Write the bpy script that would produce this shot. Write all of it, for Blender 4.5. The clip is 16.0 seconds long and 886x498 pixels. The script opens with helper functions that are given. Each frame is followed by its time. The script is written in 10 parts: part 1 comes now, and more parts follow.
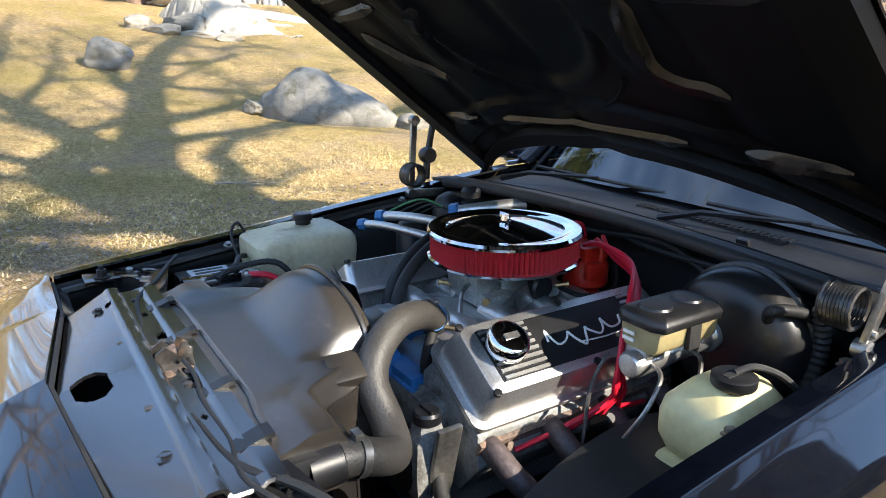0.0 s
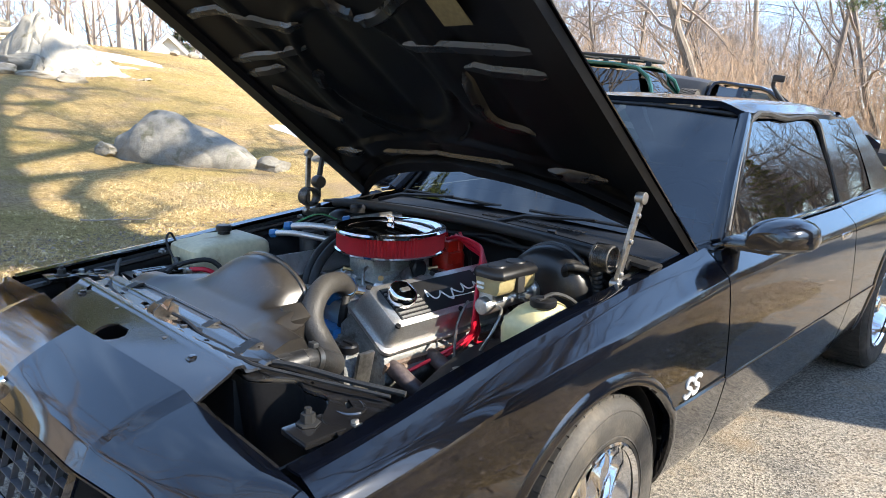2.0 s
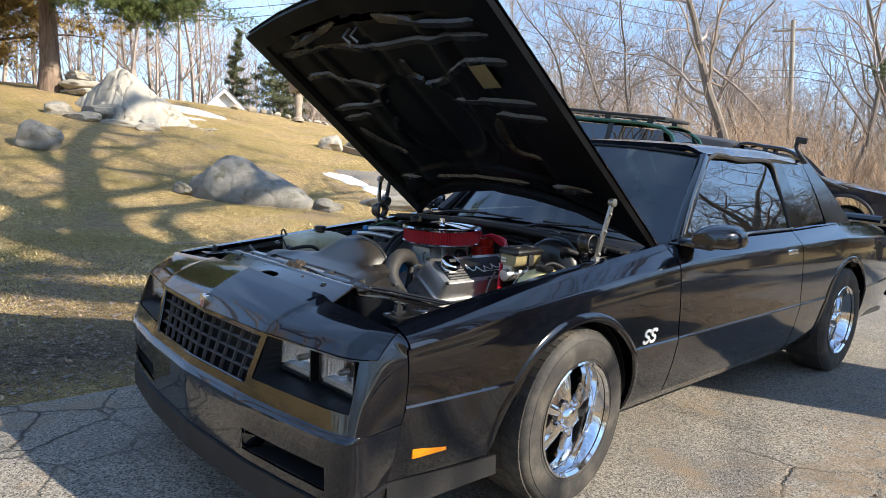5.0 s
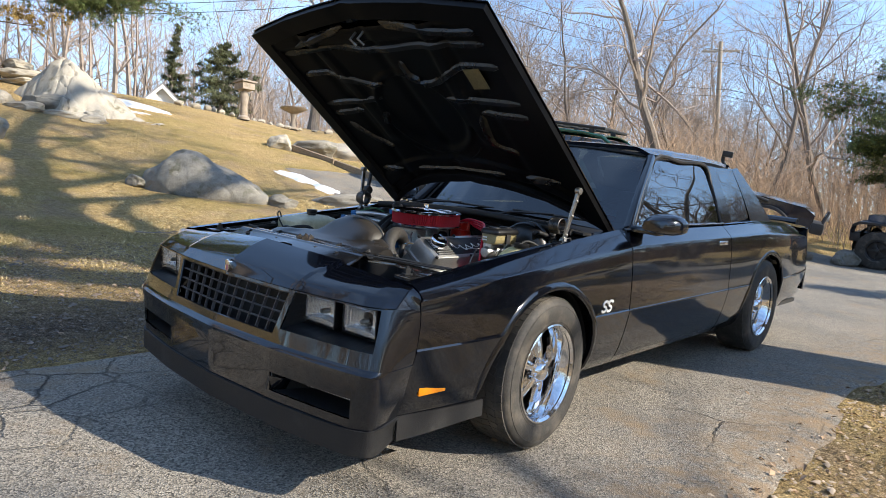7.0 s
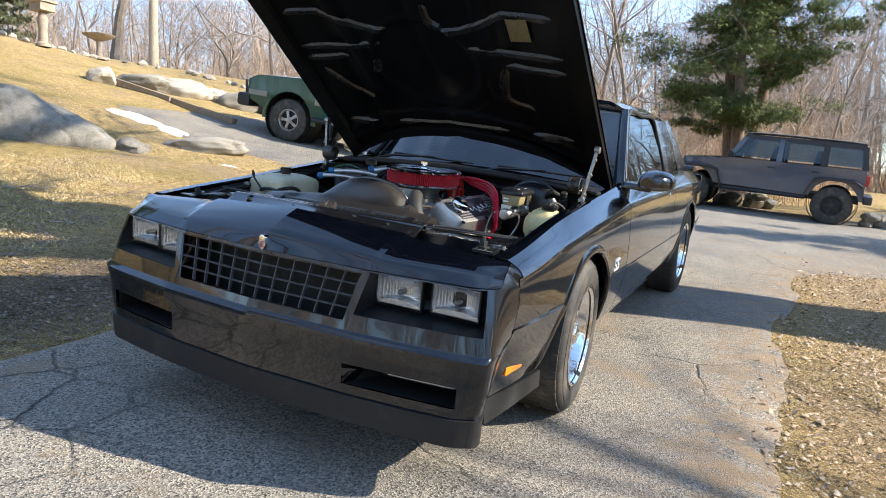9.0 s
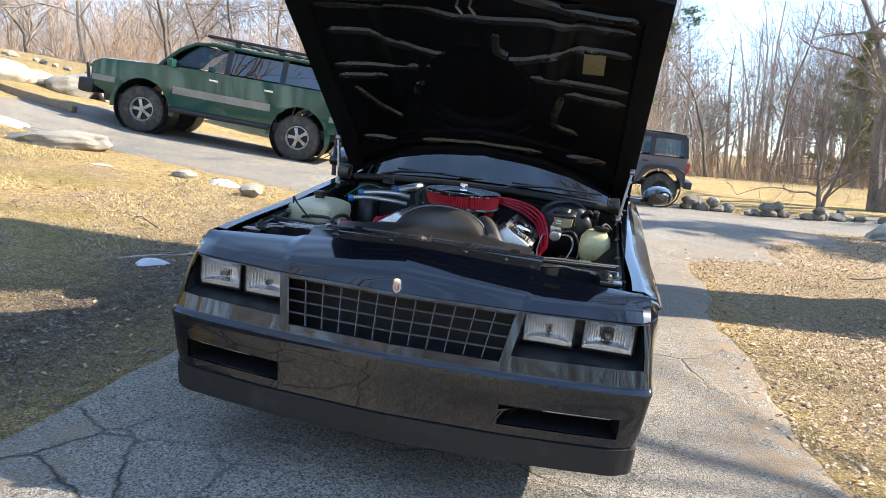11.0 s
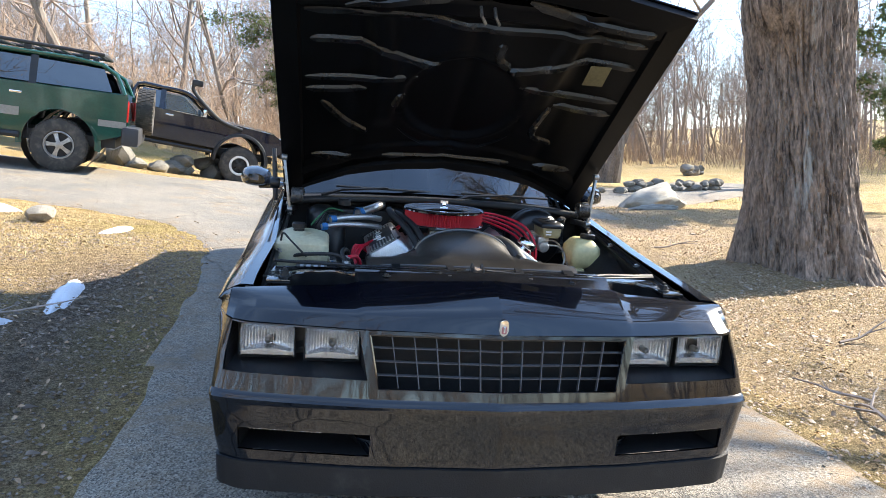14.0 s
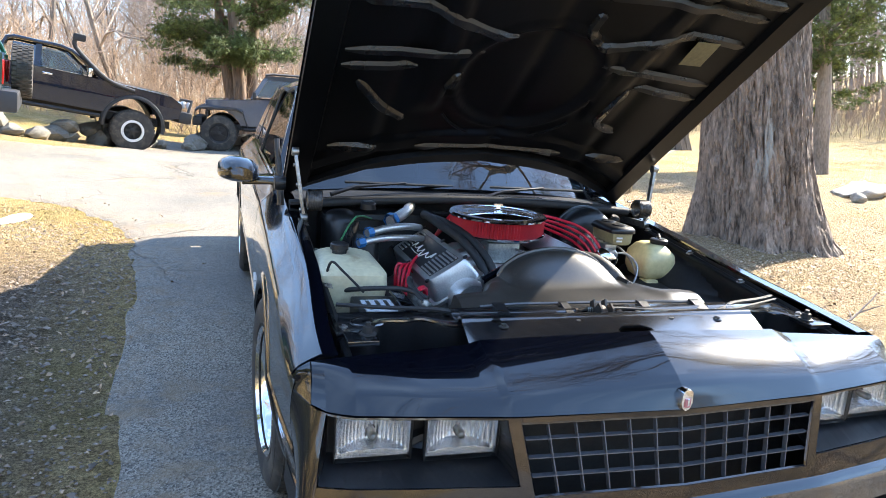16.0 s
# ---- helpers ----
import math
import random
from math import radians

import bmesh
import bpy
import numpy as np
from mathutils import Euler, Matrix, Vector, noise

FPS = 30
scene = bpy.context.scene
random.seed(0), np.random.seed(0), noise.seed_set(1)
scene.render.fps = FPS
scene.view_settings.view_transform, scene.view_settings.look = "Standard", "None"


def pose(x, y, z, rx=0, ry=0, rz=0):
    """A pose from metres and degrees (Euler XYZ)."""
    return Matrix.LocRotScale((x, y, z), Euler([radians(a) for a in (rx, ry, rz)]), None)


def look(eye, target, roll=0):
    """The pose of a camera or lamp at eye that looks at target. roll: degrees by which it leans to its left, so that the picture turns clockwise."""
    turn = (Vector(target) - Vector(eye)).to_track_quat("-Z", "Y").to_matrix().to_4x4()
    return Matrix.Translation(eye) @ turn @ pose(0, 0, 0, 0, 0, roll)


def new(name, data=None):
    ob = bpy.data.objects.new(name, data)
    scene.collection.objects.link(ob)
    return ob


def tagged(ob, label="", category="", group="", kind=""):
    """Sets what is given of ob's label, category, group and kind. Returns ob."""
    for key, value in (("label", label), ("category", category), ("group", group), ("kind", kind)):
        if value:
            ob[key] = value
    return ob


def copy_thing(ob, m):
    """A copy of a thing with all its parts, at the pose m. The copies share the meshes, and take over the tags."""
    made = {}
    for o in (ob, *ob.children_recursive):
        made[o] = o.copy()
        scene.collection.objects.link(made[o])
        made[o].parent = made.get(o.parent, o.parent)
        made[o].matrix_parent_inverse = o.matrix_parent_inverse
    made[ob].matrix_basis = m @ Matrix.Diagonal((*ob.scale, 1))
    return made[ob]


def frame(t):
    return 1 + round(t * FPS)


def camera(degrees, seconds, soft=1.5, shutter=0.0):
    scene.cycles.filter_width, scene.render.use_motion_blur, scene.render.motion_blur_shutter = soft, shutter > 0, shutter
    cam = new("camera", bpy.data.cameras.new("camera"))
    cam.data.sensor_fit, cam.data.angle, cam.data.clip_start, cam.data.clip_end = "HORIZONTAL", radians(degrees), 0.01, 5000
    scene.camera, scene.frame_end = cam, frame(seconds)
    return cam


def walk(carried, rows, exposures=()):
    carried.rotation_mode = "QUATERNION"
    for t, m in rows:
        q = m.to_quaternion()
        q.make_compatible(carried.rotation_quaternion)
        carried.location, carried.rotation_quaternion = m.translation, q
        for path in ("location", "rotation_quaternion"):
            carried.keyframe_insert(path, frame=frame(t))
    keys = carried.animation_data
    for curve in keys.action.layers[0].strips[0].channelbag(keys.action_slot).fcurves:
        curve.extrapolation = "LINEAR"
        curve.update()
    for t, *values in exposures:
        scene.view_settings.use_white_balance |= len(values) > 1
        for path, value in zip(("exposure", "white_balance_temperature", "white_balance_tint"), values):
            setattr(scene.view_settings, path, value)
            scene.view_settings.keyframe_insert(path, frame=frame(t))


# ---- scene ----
import functools

cam = camera(65.8, 16.0, soft=0.6)
# The drive slopes: everything is laid out in the parked coupe's own axes (x to its left side, y to its tail,
# z up from the tarmac under it), and CAR turns those axes so that the world's z is plumb.
UP = Vector((-0.10, 0.05, 0.99)).normalized()
CAR = UP.rotation_difference(Vector((0, 0, 1))).to_matrix().to_4x4()
PATH = [
    (0, (1.177, -0.853, 1.333), (-0.435, 0.186, 0.767), 0.2),
    (0.5, (1.261, -0.955, 1.338), (-0.289, 0.2, 0.828), 1.4),
    (1, (1.353, -1.117, 1.334), (-0.087, 0.179, 0.837), 1.8),
    (1.5, (1.472, -1.21, 1.335), (0.086, 0.15, 0.857), 2.4),
    (2, (1.591, -1.322, 1.34), (0.225, 0.074, 0.911), 1.8),
    (2.5, (1.632, -1.45, 1.341), (0.297, -0.014, 0.949), 2.7),
    (3, (1.71, -1.617, 1.334), (0.392, -0.156, 0.974), 2.1),
    (3.5, (1.878, -1.705, 1.322), (0.513, -0.278, 1.005), 1.9),
    (4, (2.007, -1.809, 1.295), (0.564, -0.458, 0.988), 2.1),
    (6.5, (2.431, -2.255, 1.205), (0.991, -0.887, 0.972), 4.8),
    (7, (2.377, -2.402, 1.177), (1.041, -0.934, 0.932), 4.8),
    (7.5, (2.231, -2.458, 1.161), (0.921, -0.978, 0.853), 5.5),
    (8, (2.033, -2.518, 1.205), (0.798, -0.975, 0.903), 4.8),
    (8.5, (1.79, -2.633, 1.203), (0.684, -0.999, 0.874), 5.8),
    (9, (1.539, -2.748, 1.181), (0.658, -0.992, 0.807), 5.6),
    (9.5, (1.268, -2.776, 1.171), (0.551, -0.953, 0.768), 2.9),
    (10, (1.026, -2.898, 1.199), (0.402, -1.037, 0.814), 3.7),
    (12.5, (-0.016, -3.162, 1.28), (-0.06, -1.196, 0.921), 5.2),
    (13, (-0.156, -3.09, 1.266), (-0.118, -1.125, 0.893), 3.4),
    (13.5, (-0.312, -2.984, 1.283), (-0.151, -1.021, 0.93), 3.2),
    (14, (-0.508, -2.904, 1.273), (-0.188, -0.959, 0.936), 4.2),
    (14.5, (-0.701, -2.83, 1.287), (-0.233, -0.923, 0.91), 4.8),
    (15, (-0.799, -2.636, 1.291), (-0.223, -0.765, 0.88), 3.8),
    (15.5, (-0.87, -2.435, 1.314), (-0.285, -0.571, 0.886), 4.9),
    (16, (-0.989, -2.188, 1.331), (-0.367, -0.337, 0.901), 4.5),
]
walk(cam, [(t, CAR @ look(eye, target, roll)) for t, eye, target, roll in PATH],
     exposures=[(0.0, 1.66), (1.5, 1.70), (3.0, 1.46), (4.0, 1.22), (7.0, 0.93), (9.0, 1.34), (12.5, 1.68), (14.5, 1.88), (16.0, 2.2)])

# ---- light ----
SUN_TO = (CAR @ Vector((1.42, 0.62, 1.0))).normalized()
world = bpy.data.worlds.new("sky")
scene.world = world
world.use_nodes = True
wn = world.node_tree.nodes
wl = world.node_tree.links
sky = wn.new("ShaderNodeTexSky")
sky.sky_type = "NISHITA"
sky.sun_disc = False
sky.sun_elevation = math.asin(SUN_TO.z)
sky.sun_rotation = math.atan2(SUN_TO.x, SUN_TO.y)
sky.air_density, sky.dust_density, sky.ozone_density = 1.0, 0.2, 4.0
bg = wn["Background"]
bg.inputs["Strength"].default_value = 0.15
# thin high cloud streaks over the blue
tc = wn.new("ShaderNodeTexCoord")
mp = wn.new("ShaderNodeMapping")
mp.inputs["Scale"].default_value = (1.5, 1.5, 5.0)
nz = wn.new("ShaderNodeTexNoise")
nz.inputs["Scale"].default_value = 2.2
nz.inputs["Detail"].default_value = 6.0
cr = wn.new("ShaderNodeValToRGB")
cr.color_ramp.elements[0].position, cr.color_ramp.elements[1].position = 0.48, 0.78
cr.color_ramp.elements[0].color, cr.color_ramp.elements[1].color = (0.08, 0.08, 0.08, 1), (0.38, 0.38, 0.38, 1)
mx = wn.new("ShaderNodeMix")
mx.data_type = "RGBA"
mx.inputs["B"].default_value = (5.6, 7.5, 10.2, 1)
wl.new(tc.outputs["Generated"], mp.inputs["Vector"])
wl.new(mp.outputs["Vector"], nz.inputs["Vector"])
wl.new(nz.outputs["Fac"], cr.inputs["Fac"])
# the haze lies low: it thins out towards the zenith
sepz = wn.new("ShaderNodeSeparateXYZ")
hz = wn.new("ShaderNodeMapRange")
hz.inputs["From Min"].default_value, hz.inputs["From Max"].default_value = 0.10, 0.45
hz.inputs["To Min"].default_value, hz.inputs["To Max"].default_value = 1.0, 0.70
hm = wn.new("ShaderNodeMath")
hm.operation = "MULTIPLY"
wl.new(tc.outputs["Generated"], sepz.inputs["Vector"])
wl.new(sepz.outputs["Z"], hz.inputs["Value"])
wl.new(cr.outputs["Color"], hm.inputs[0])
wl.new(hz.outputs["Result"], hm.inputs[1])
wl.new(hm.outputs[0], mx.inputs["Factor"])
wl.new(sky.outputs["Color"], mx.inputs["A"])
wl.new(mx.outputs["Result"], bg.inputs["Color"])
sun = new("sun", bpy.data.lights.new("sun", "SUN"))
sun.data.energy, sun.data.angle, sun.data.color = 5.0, radians(0.53), (1.0, 0.91, 0.77)
sun.matrix_world = look(SUN_TO * 60, (0, 0, 0))

# ---- mesh tools ----
def part(name, bm, material, parent=None, label="", smooth=True, bevel=0.0):
    if bevel:
        bmesh.ops.remove_doubles(bm, verts=bm.verts, dist=1e-5)
        edges = [e for e in bm.edges if len(e.link_faces) == 2 and e.calc_face_angle(0) > 0.6]
        bmesh.ops.bevel(bm, geom=edges, offset=bevel, segments=2, affect="EDGES", profile=0.6, clamp_overlap=True)
    bmesh.ops.recalc_face_normals(bm, faces=bm.faces)
    me = bpy.data.meshes.new(name)
    bm.to_mesh(me)
    bm.free()
    return finish(name, me, material, parent, label, smooth)


def finish(name, me, material, parent=None, label="", smooth=True):
    if material:
        me.materials.append(material)
    if smooth and len(me.polygons):
        me.polygons.foreach_set("use_smooth", [True] * len(me.polygons))
        me.set_sharp_from_angle(angle=radians(38))
    ob = new(name, me)
    if parent:
        ob.parent = parent
    if label:
        tagged(ob, label)
    return ob


def empty(name, m=None, label="", category="", group="", kind=""):
    ob = new(name)
    ob.empty_display_size = 0.2
    if m is not None:
        ob.matrix_world = m
    return tagged(ob, label, category, group, kind)


def raw(name, verts, faces, material, parent=None, label="", smooth=True):
    me = bpy.data.meshes.new(name)
    me.from_pydata([tuple(v) for v in verts], [], [tuple(f) for f in faces])
    me.update()
    return finish(name, me, material, parent, label, smooth)


def box(bm, c, s, m=None):
    """A box with centre c and sizes s, turned by m about its centre."""
    vs = bmesh.ops.create_cube(bm, size=1.0)["verts"]
    t = Matrix.Translation(c) @ (m if m is not None else Matrix()) @ Matrix.Diagonal((*s, 1))
    bmesh.ops.transform(bm, matrix=t, verts=vs)
    return bm


def boxed(c, s, m=None):
    return box(bmesh.new(), c, s, m)


def hexa(bm, pts):
    """A box from eight corners: four below, four above, in the same turn."""
    v = [bm.verts.new(p) for p in pts]
    for f in ((3, 2, 1, 0), (4, 5, 6, 7), (0, 1, 5, 4), (1, 2, 6, 5), (2, 3, 7, 6), (3, 0, 4, 7)):
        bm.faces.new([v[i] for i in f])
    return bm


def spline(pts, n=6):
    """Catmull-Rom through pts, n steps a span."""
    p = [Vector(q) for q in pts]
    out = []
    for i in range(len(p) - 1):
        a, b, c, d = p[max(i - 1, 0)], p[i], p[i + 1], p[min(i + 2, len(p) - 1)]
        for k in range(n):
            t = k / n
            out.append(0.5 * ((2 * b) + (c - a) * t + (2 * a - 5 * b + 4 * c - d) * t * t + (3 * b - a - 3 * c + d) * t ** 3))
    return out + [p[-1]]


def tube(bm, pts, r, n=8, smooth=0, cap=True):
    """A round bar along pts; r is one radius or one for each point."""
    p = spline(pts, smooth) if smooth else [Vector(q) for q in pts]
    rr = [r] * len(p) if not isinstance(r, (list, tuple)) else [np.interp(i / (len(p) - 1) * (len(r) - 1), range(len(r)), r) for i in range(len(p))]
    rings, u = [], None
    for i, q in enumerate(p):
        d = (p[min(i + 1, len(p) - 1)] - p[max(i - 1, 0)]).normalized()
        if u is None:
            u = d.orthogonal().normalized()
        u = (u - d * u.dot(d)).normalized()
        w = d.cross(u)
        rings.append([bm.verts.new(q + (u * math.cos(a) + w * math.sin(a)) * rr[i]) for a in [2 * math.pi * k / n for k in range(n)]])
    for a, b in zip(rings, rings[1:]):
        for k in range(n):
            bm.faces.new((a[k], a[(k + 1) % n], b[(k + 1) % n], b[k]))
    if cap:
        bm.faces.new(rings[0][::-1])
        bm.faces.new(rings[-1])
    return bm


def tubed(pts, r, n=8, smooth=0):
    return tube(bmesh.new(), pts, r, n, smooth)


def lathe(bm, profile, n=32, m=None, arc=2 * math.pi):
    """Turns (radius, height) pairs about z, then places them by m."""
    m = m if m is not None else Matrix()
    full = arc > 6.28
    cols = n if full else n + 1
    rings = []
    for r, z in profile:
        if r < 1e-6:
            rings.append([bm.verts.new(m @ Vector((0, 0, z)))])
        else:
            rings.append([bm.verts.new(m @ Vector((r * math.cos(arc * k / n), r * math.sin(arc * k / n), z))) for k in range(cols)])
    for a, b in zip(rings, rings[1:]):
        for k in range(n):
            j = (k + 1) % cols
            q = [a[0] if len(a) == 1 else a[k], a[0] if len(a) == 1 else a[j], b[0] if len(b) == 1 else b[j], b[0] if len(b) == 1 else b[k]]
            q = list(dict.fromkeys(q))
            if len(q) > 2:
                bm.faces.new(q)
    return bm


def lathed(profile, n=32, m=None):
    return lathe(bmesh.new(), profile, n, m)


def loft(bm, rings, closed=True, caps=False):
    vs = [[bm.verts.new(p) for p in ring] for ring in rings]
    n = len(vs[0])
    for a, b in zip(vs, vs[1:]):
        for k in range(n if closed else n - 1):
            bm.faces.new((a[k], a[(k + 1) % n], b[(k + 1) % n], b[k]))
    if caps:
        bm.faces.new(vs[0][::-1])
        bm.faces.new(vs[-1])
    return bm


def sheet(bm, f, us, vs, keep=None):
    """A surface f(u, v) over two lists; keep(u, v) says which cells stay."""
    g = [[None] * len(vs) for _ in us]

    def at(i, j):
        if g[i][j] is None:
            g[i][j] = bm.verts.new(f(us[i], vs[j]))
        return g[i][j]
    for i in range(len(us) - 1):
        for j in range(len(vs) - 1):
            if keep is None or keep((us[i] + us[i + 1]) / 2, (vs[j] + vs[j + 1]) / 2):
                bm.faces.new((at(i, j), at(i + 1, j), at(i + 1, j + 1), at(i, j + 1)))
    return bm


def thicken(bm, t):
    """Gives an open sheet a thickness of t, behind its normals."""
    bmesh.ops.recalc_face_normals(bm, faces=bm.faces)
    bmesh.ops.solidify(bm, geom=bm.faces[:], thickness=t)
    return bm


def mirror(bm):
    """Adds the copy of bm across x = 0."""
    geo = bmesh.ops.duplicate(bm, geom=bm.verts[:] + bm.edges[:] + bm.faces[:])["geom"]
    vs = [g for g in geo if isinstance(g, bmesh.types.BMVert)]
    bmesh.ops.scale(bm, vec=(-1, 1, 1), verts=vs)
    bmesh.ops.reverse_faces(bm, faces=[g for g in geo if isinstance(g, bmesh.types.BMFace)])
    return bm


def lin(a, b, n):
    return [a + (b - a) * i / n for i in range(n + 1)]


def interp(x, xs, ys):
    return float(np.interp(x, xs, ys))


def smoothstep(x, a, b):
    t = min(1.0, max(0.0, (x - a) / (b - a)))
    return t * t * (3 - 2 * t)


def axis_m(at, way):
    """Places a lathe at a point with its axis along way."""
    return Matrix.Translation(at) @ Vector(way).to_track_quat("Z", "Y").to_matrix().to_4x4()


# ---- materials ----
def material(name, base, rough=0.5, metal=0.0, vary=0.25, scale=8.0, fine=90.0, bump=0.0, rough_vary=0.1, coat=0.0, spot=None, spot_at=(0.6, 0.7), spot_scale=5.0, stretch=(1, 1, 1), trans=0.0, ior=1.5, random_tint=0.0, alpha=1.0, spec=0.5, coat_ior=1.5):
    """A surface with variation at two scales; spot: a second colour in patches (dust, stain, moss)."""
    m = bpy.data.materials.new(name)
    m.use_nodes = True
    n, l = m.node_tree.nodes, m.node_tree.links
    b = n["Principled BSDF"]
    b.inputs["Metallic"].default_value = metal
    b.inputs["IOR"].default_value = ior
    b.inputs["Coat Weight"].default_value = coat
    b.inputs["Coat Roughness"].default_value = 0.045
    b.inputs["Coat IOR"].default_value = coat_ior
    b.inputs["Transmission Weight"].default_value = trans
    b.inputs["Alpha"].default_value = alpha
    b.inputs["Specular IOR Level"].default_value = spec
    tc = n.new("ShaderNodeTexCoord")
    mp = n.new("ShaderNodeMapping")
    mp.inputs["Scale"].default_value = stretch
    l.new(tc.outputs["Object"], mp.inputs["Vector"])
    big, small = n.new("ShaderNodeTexNoise"), n.new("ShaderNodeTexNoise")
    for t, s, d in ((big, scale, 4.0), (small, fine, 5.0)):
        t.inputs["Scale"].default_value = s
        t.inputs["Detail"].default_value = d
        l.new(mp.outputs["Vector"], t.inputs["Vector"])
    add = n.new("ShaderNodeMath")
    add.operation = "ADD"
    l.new(big.outputs["Fac"], add.inputs[0])
    l.new(small.outputs["Fac"], add.inputs[1])
    mr = n.new("ShaderNodeMapRange")
    mr.inputs["From Min"].default_value, mr.inputs["From Max"].default_value = 0.7, 1.3
    mr.inputs["To Min"].default_value, mr.inputs["To Max"].default_value = 1 - vary, 1 + vary
    l.new(add.outputs[0], mr.inputs["Value"])
    value = mr.outputs["Result"]
    if random_tint:
        oi = n.new("ShaderNodeObjectInfo")
        r2 = n.new("ShaderNodeMapRange")
        r2.inputs["To Min"].default_value, r2.inputs["To Max"].default_value = 1 - random_tint, 1 + random_tint
        l.new(oi.outputs["Random"], r2.inputs["Value"])
        mu = n.new("ShaderNodeMath")
        mu.operation = "MULTIPLY"
        l.new(value, mu.inputs[0])
        l.new(r2.outputs["Result"], mu.inputs[1])
        value = mu.outputs[0]
    col = n.new("ShaderNodeMix")
    col.data_type, col.blend_type = "RGBA", "MULTIPLY"
    col.inputs["Factor"].default_value = 1.0
    col.inputs["A"].default_value = (*base, 1)
    l.new(value, col.inputs["B"])
    out = col.outputs["Result"]
    if spot:
        sn = n.new("ShaderNodeTexNoise")
        sn.inputs["Scale"].default_value, sn.inputs["Detail"].default_value, sn.inputs["Roughness"].default_value = spot_scale, 6.0, 0.65
        l.new(mp.outputs["Vector"], sn.inputs["Vector"])
        sr = n.new("ShaderNodeMapRange")
        sr.interpolation_type = "SMOOTHSTEP"
        sr.inputs["From Min"].default_value, sr.inputs["From Max"].default_value = spot_at
        l.new(sn.outputs["Fac"], sr.inputs["Value"])
        c2 = n.new("ShaderNodeMix")
        c2.data_type = "RGBA"
        c2.inputs["B"].default_value = (*spot, 1)
        l.new(sr.outputs["Result"], c2.inputs["Factor"])
        l.new(out, c2.inputs["A"])
        out = c2.outputs["Result"]
    l.new(out, b.inputs["Base Color"])
    rr = n.new("ShaderNodeMapRange")
    rr.inputs["To Min"].default_value, rr.inputs["To Max"].default_value = max(0.0, rough - rough_vary), min(1.0, rough + rough_vary)
    l.new(big.outputs["Fac"], rr.inputs["Value"])
    l.new(rr.outputs["Result"], b.inputs["Roughness"])
    if bump:
        bp = n.new("ShaderNodeBump")
        bp.inputs["Strength"].default_value = min(1.0, bump)
        bp.inputs["Distance"].default_value = 0.01
        l.new(small.outputs["Fac"], bp.inputs["Height"])
        l.new(bp.outputs["Normal"], b.inputs["Normal"])
    return m


PAINT = material("black_paint", (0.0018, 0.0026, 0.0052), 0.16, vary=0.2, scale=3, fine=40, coat=1.0, rough_vary=0.05, spot=(0.007, 0.0066, 0.006), spot_at=(0.62, 0.85), spot_scale=2.5, spec=0.06, coat_ior=1.68)
SATIN = material("satin_black", (0.012, 0.012, 0.013), 0.38, vary=0.3, scale=5, fine=120, rough_vary=0.12, spot=(0.05, 0.045, 0.04), spot_at=(0.6, 0.75), spot_scale=9)
CHIN = material("textured_black", (0.010, 0.010, 0.011), 0.55, vary=0.25, scale=5, fine=200, bump=0.15, spot=(0.04, 0.037, 0.033), spot_at=(0.55, 0.8), spot_scale=7)
BAY = material("bay_black", (0.009, 0.009, 0.0095), 0.62, vary=0.4, scale=6, fine=80, bump=0.1, spot=(0.035, 0.03, 0.026), spot_at=(0.58, 0.75), spot_scale=6)
UNDERHOOD = material("underhood_black", (0.0022, 0.0022, 0.0026), 0.40, vary=0.4, scale=4, fine=60, spot=(0.009, 0.008, 0.007), spot_at=(0.64, 0.8), spot_scale=5, spec=0.16)
# a lighter, browner black than the panel the ribs stand on
RIB = material("brownish_hood_rib", (0.007, 0.0065, 0.006), 0.28, vary=0.4, scale=10, fine=90, spot=(0.035, 0.028, 0.022), spot_at=(0.58, 0.72), spot_scale=9)
RUBBER = material("rubber", (0.016, 0.016, 0.016), 0.62, vary=0.3, scale=10, fine=150, bump=0.1, spot=(0.05, 0.047, 0.043), spot_at=(0.55, 0.8), spot_scale=12)
TYRE = material("tyre_rubber", (0.038, 0.035, 0.031), 0.72, vary=0.35, scale=9, fine=150, bump=0.15, spot=(0.11, 0.094, 0.074), spot_at=(0.45, 0.75), spot_scale=8)
HOSE = material("hose_rubber", (0.040, 0.037, 0.033), 0.5, vary=0.25, scale=14, fine=180, bump=0.15, spot=(0.09, 0.076, 0.06), spot_at=(0.55, 0.85), spot_scale=7)
CHROME = material("chrome", (0.82, 0.82, 0.83), 0.06, metal=1.0, vary=0.06, rough_vary=0.04)
ALLOY = material("cast_aluminium", (0.58, 0.57, 0.55), 0.36, metal=0.85, vary=0.18, scale=12, fine=220, bump=0.06, spot=(0.2, 0.18, 0.15), spot_at=(0.6, 0.8), spot_scale=15)
CARB = material("zinc_carburettor", (0.42, 0.43, 0.40), 0.4, metal=0.7, vary=0.3, scale=25, fine=160, bump=0.2, spot=(0.16, 0.14, 0.10), spot_at=(0.58, 0.75), spot_scale=25)
GREY_IRON = material("grey_painted_iron", (0.20, 0.20, 0.19), 0.5, vary=0.35, scale=14, fine=120, bump=0.3, spot=(0.06, 0.05, 0.04), spot_at=(0.5, 0.7), spot_scale=14)
RUST = material("rusty_iron", (0.12, 0.085, 0.065), 0.75, vary=0.4, scale=18, fine=120, bump=0.5, spot=(0.21, 0.13, 0.085), spot_at=(0.5, 0.7), spot_scale=16)
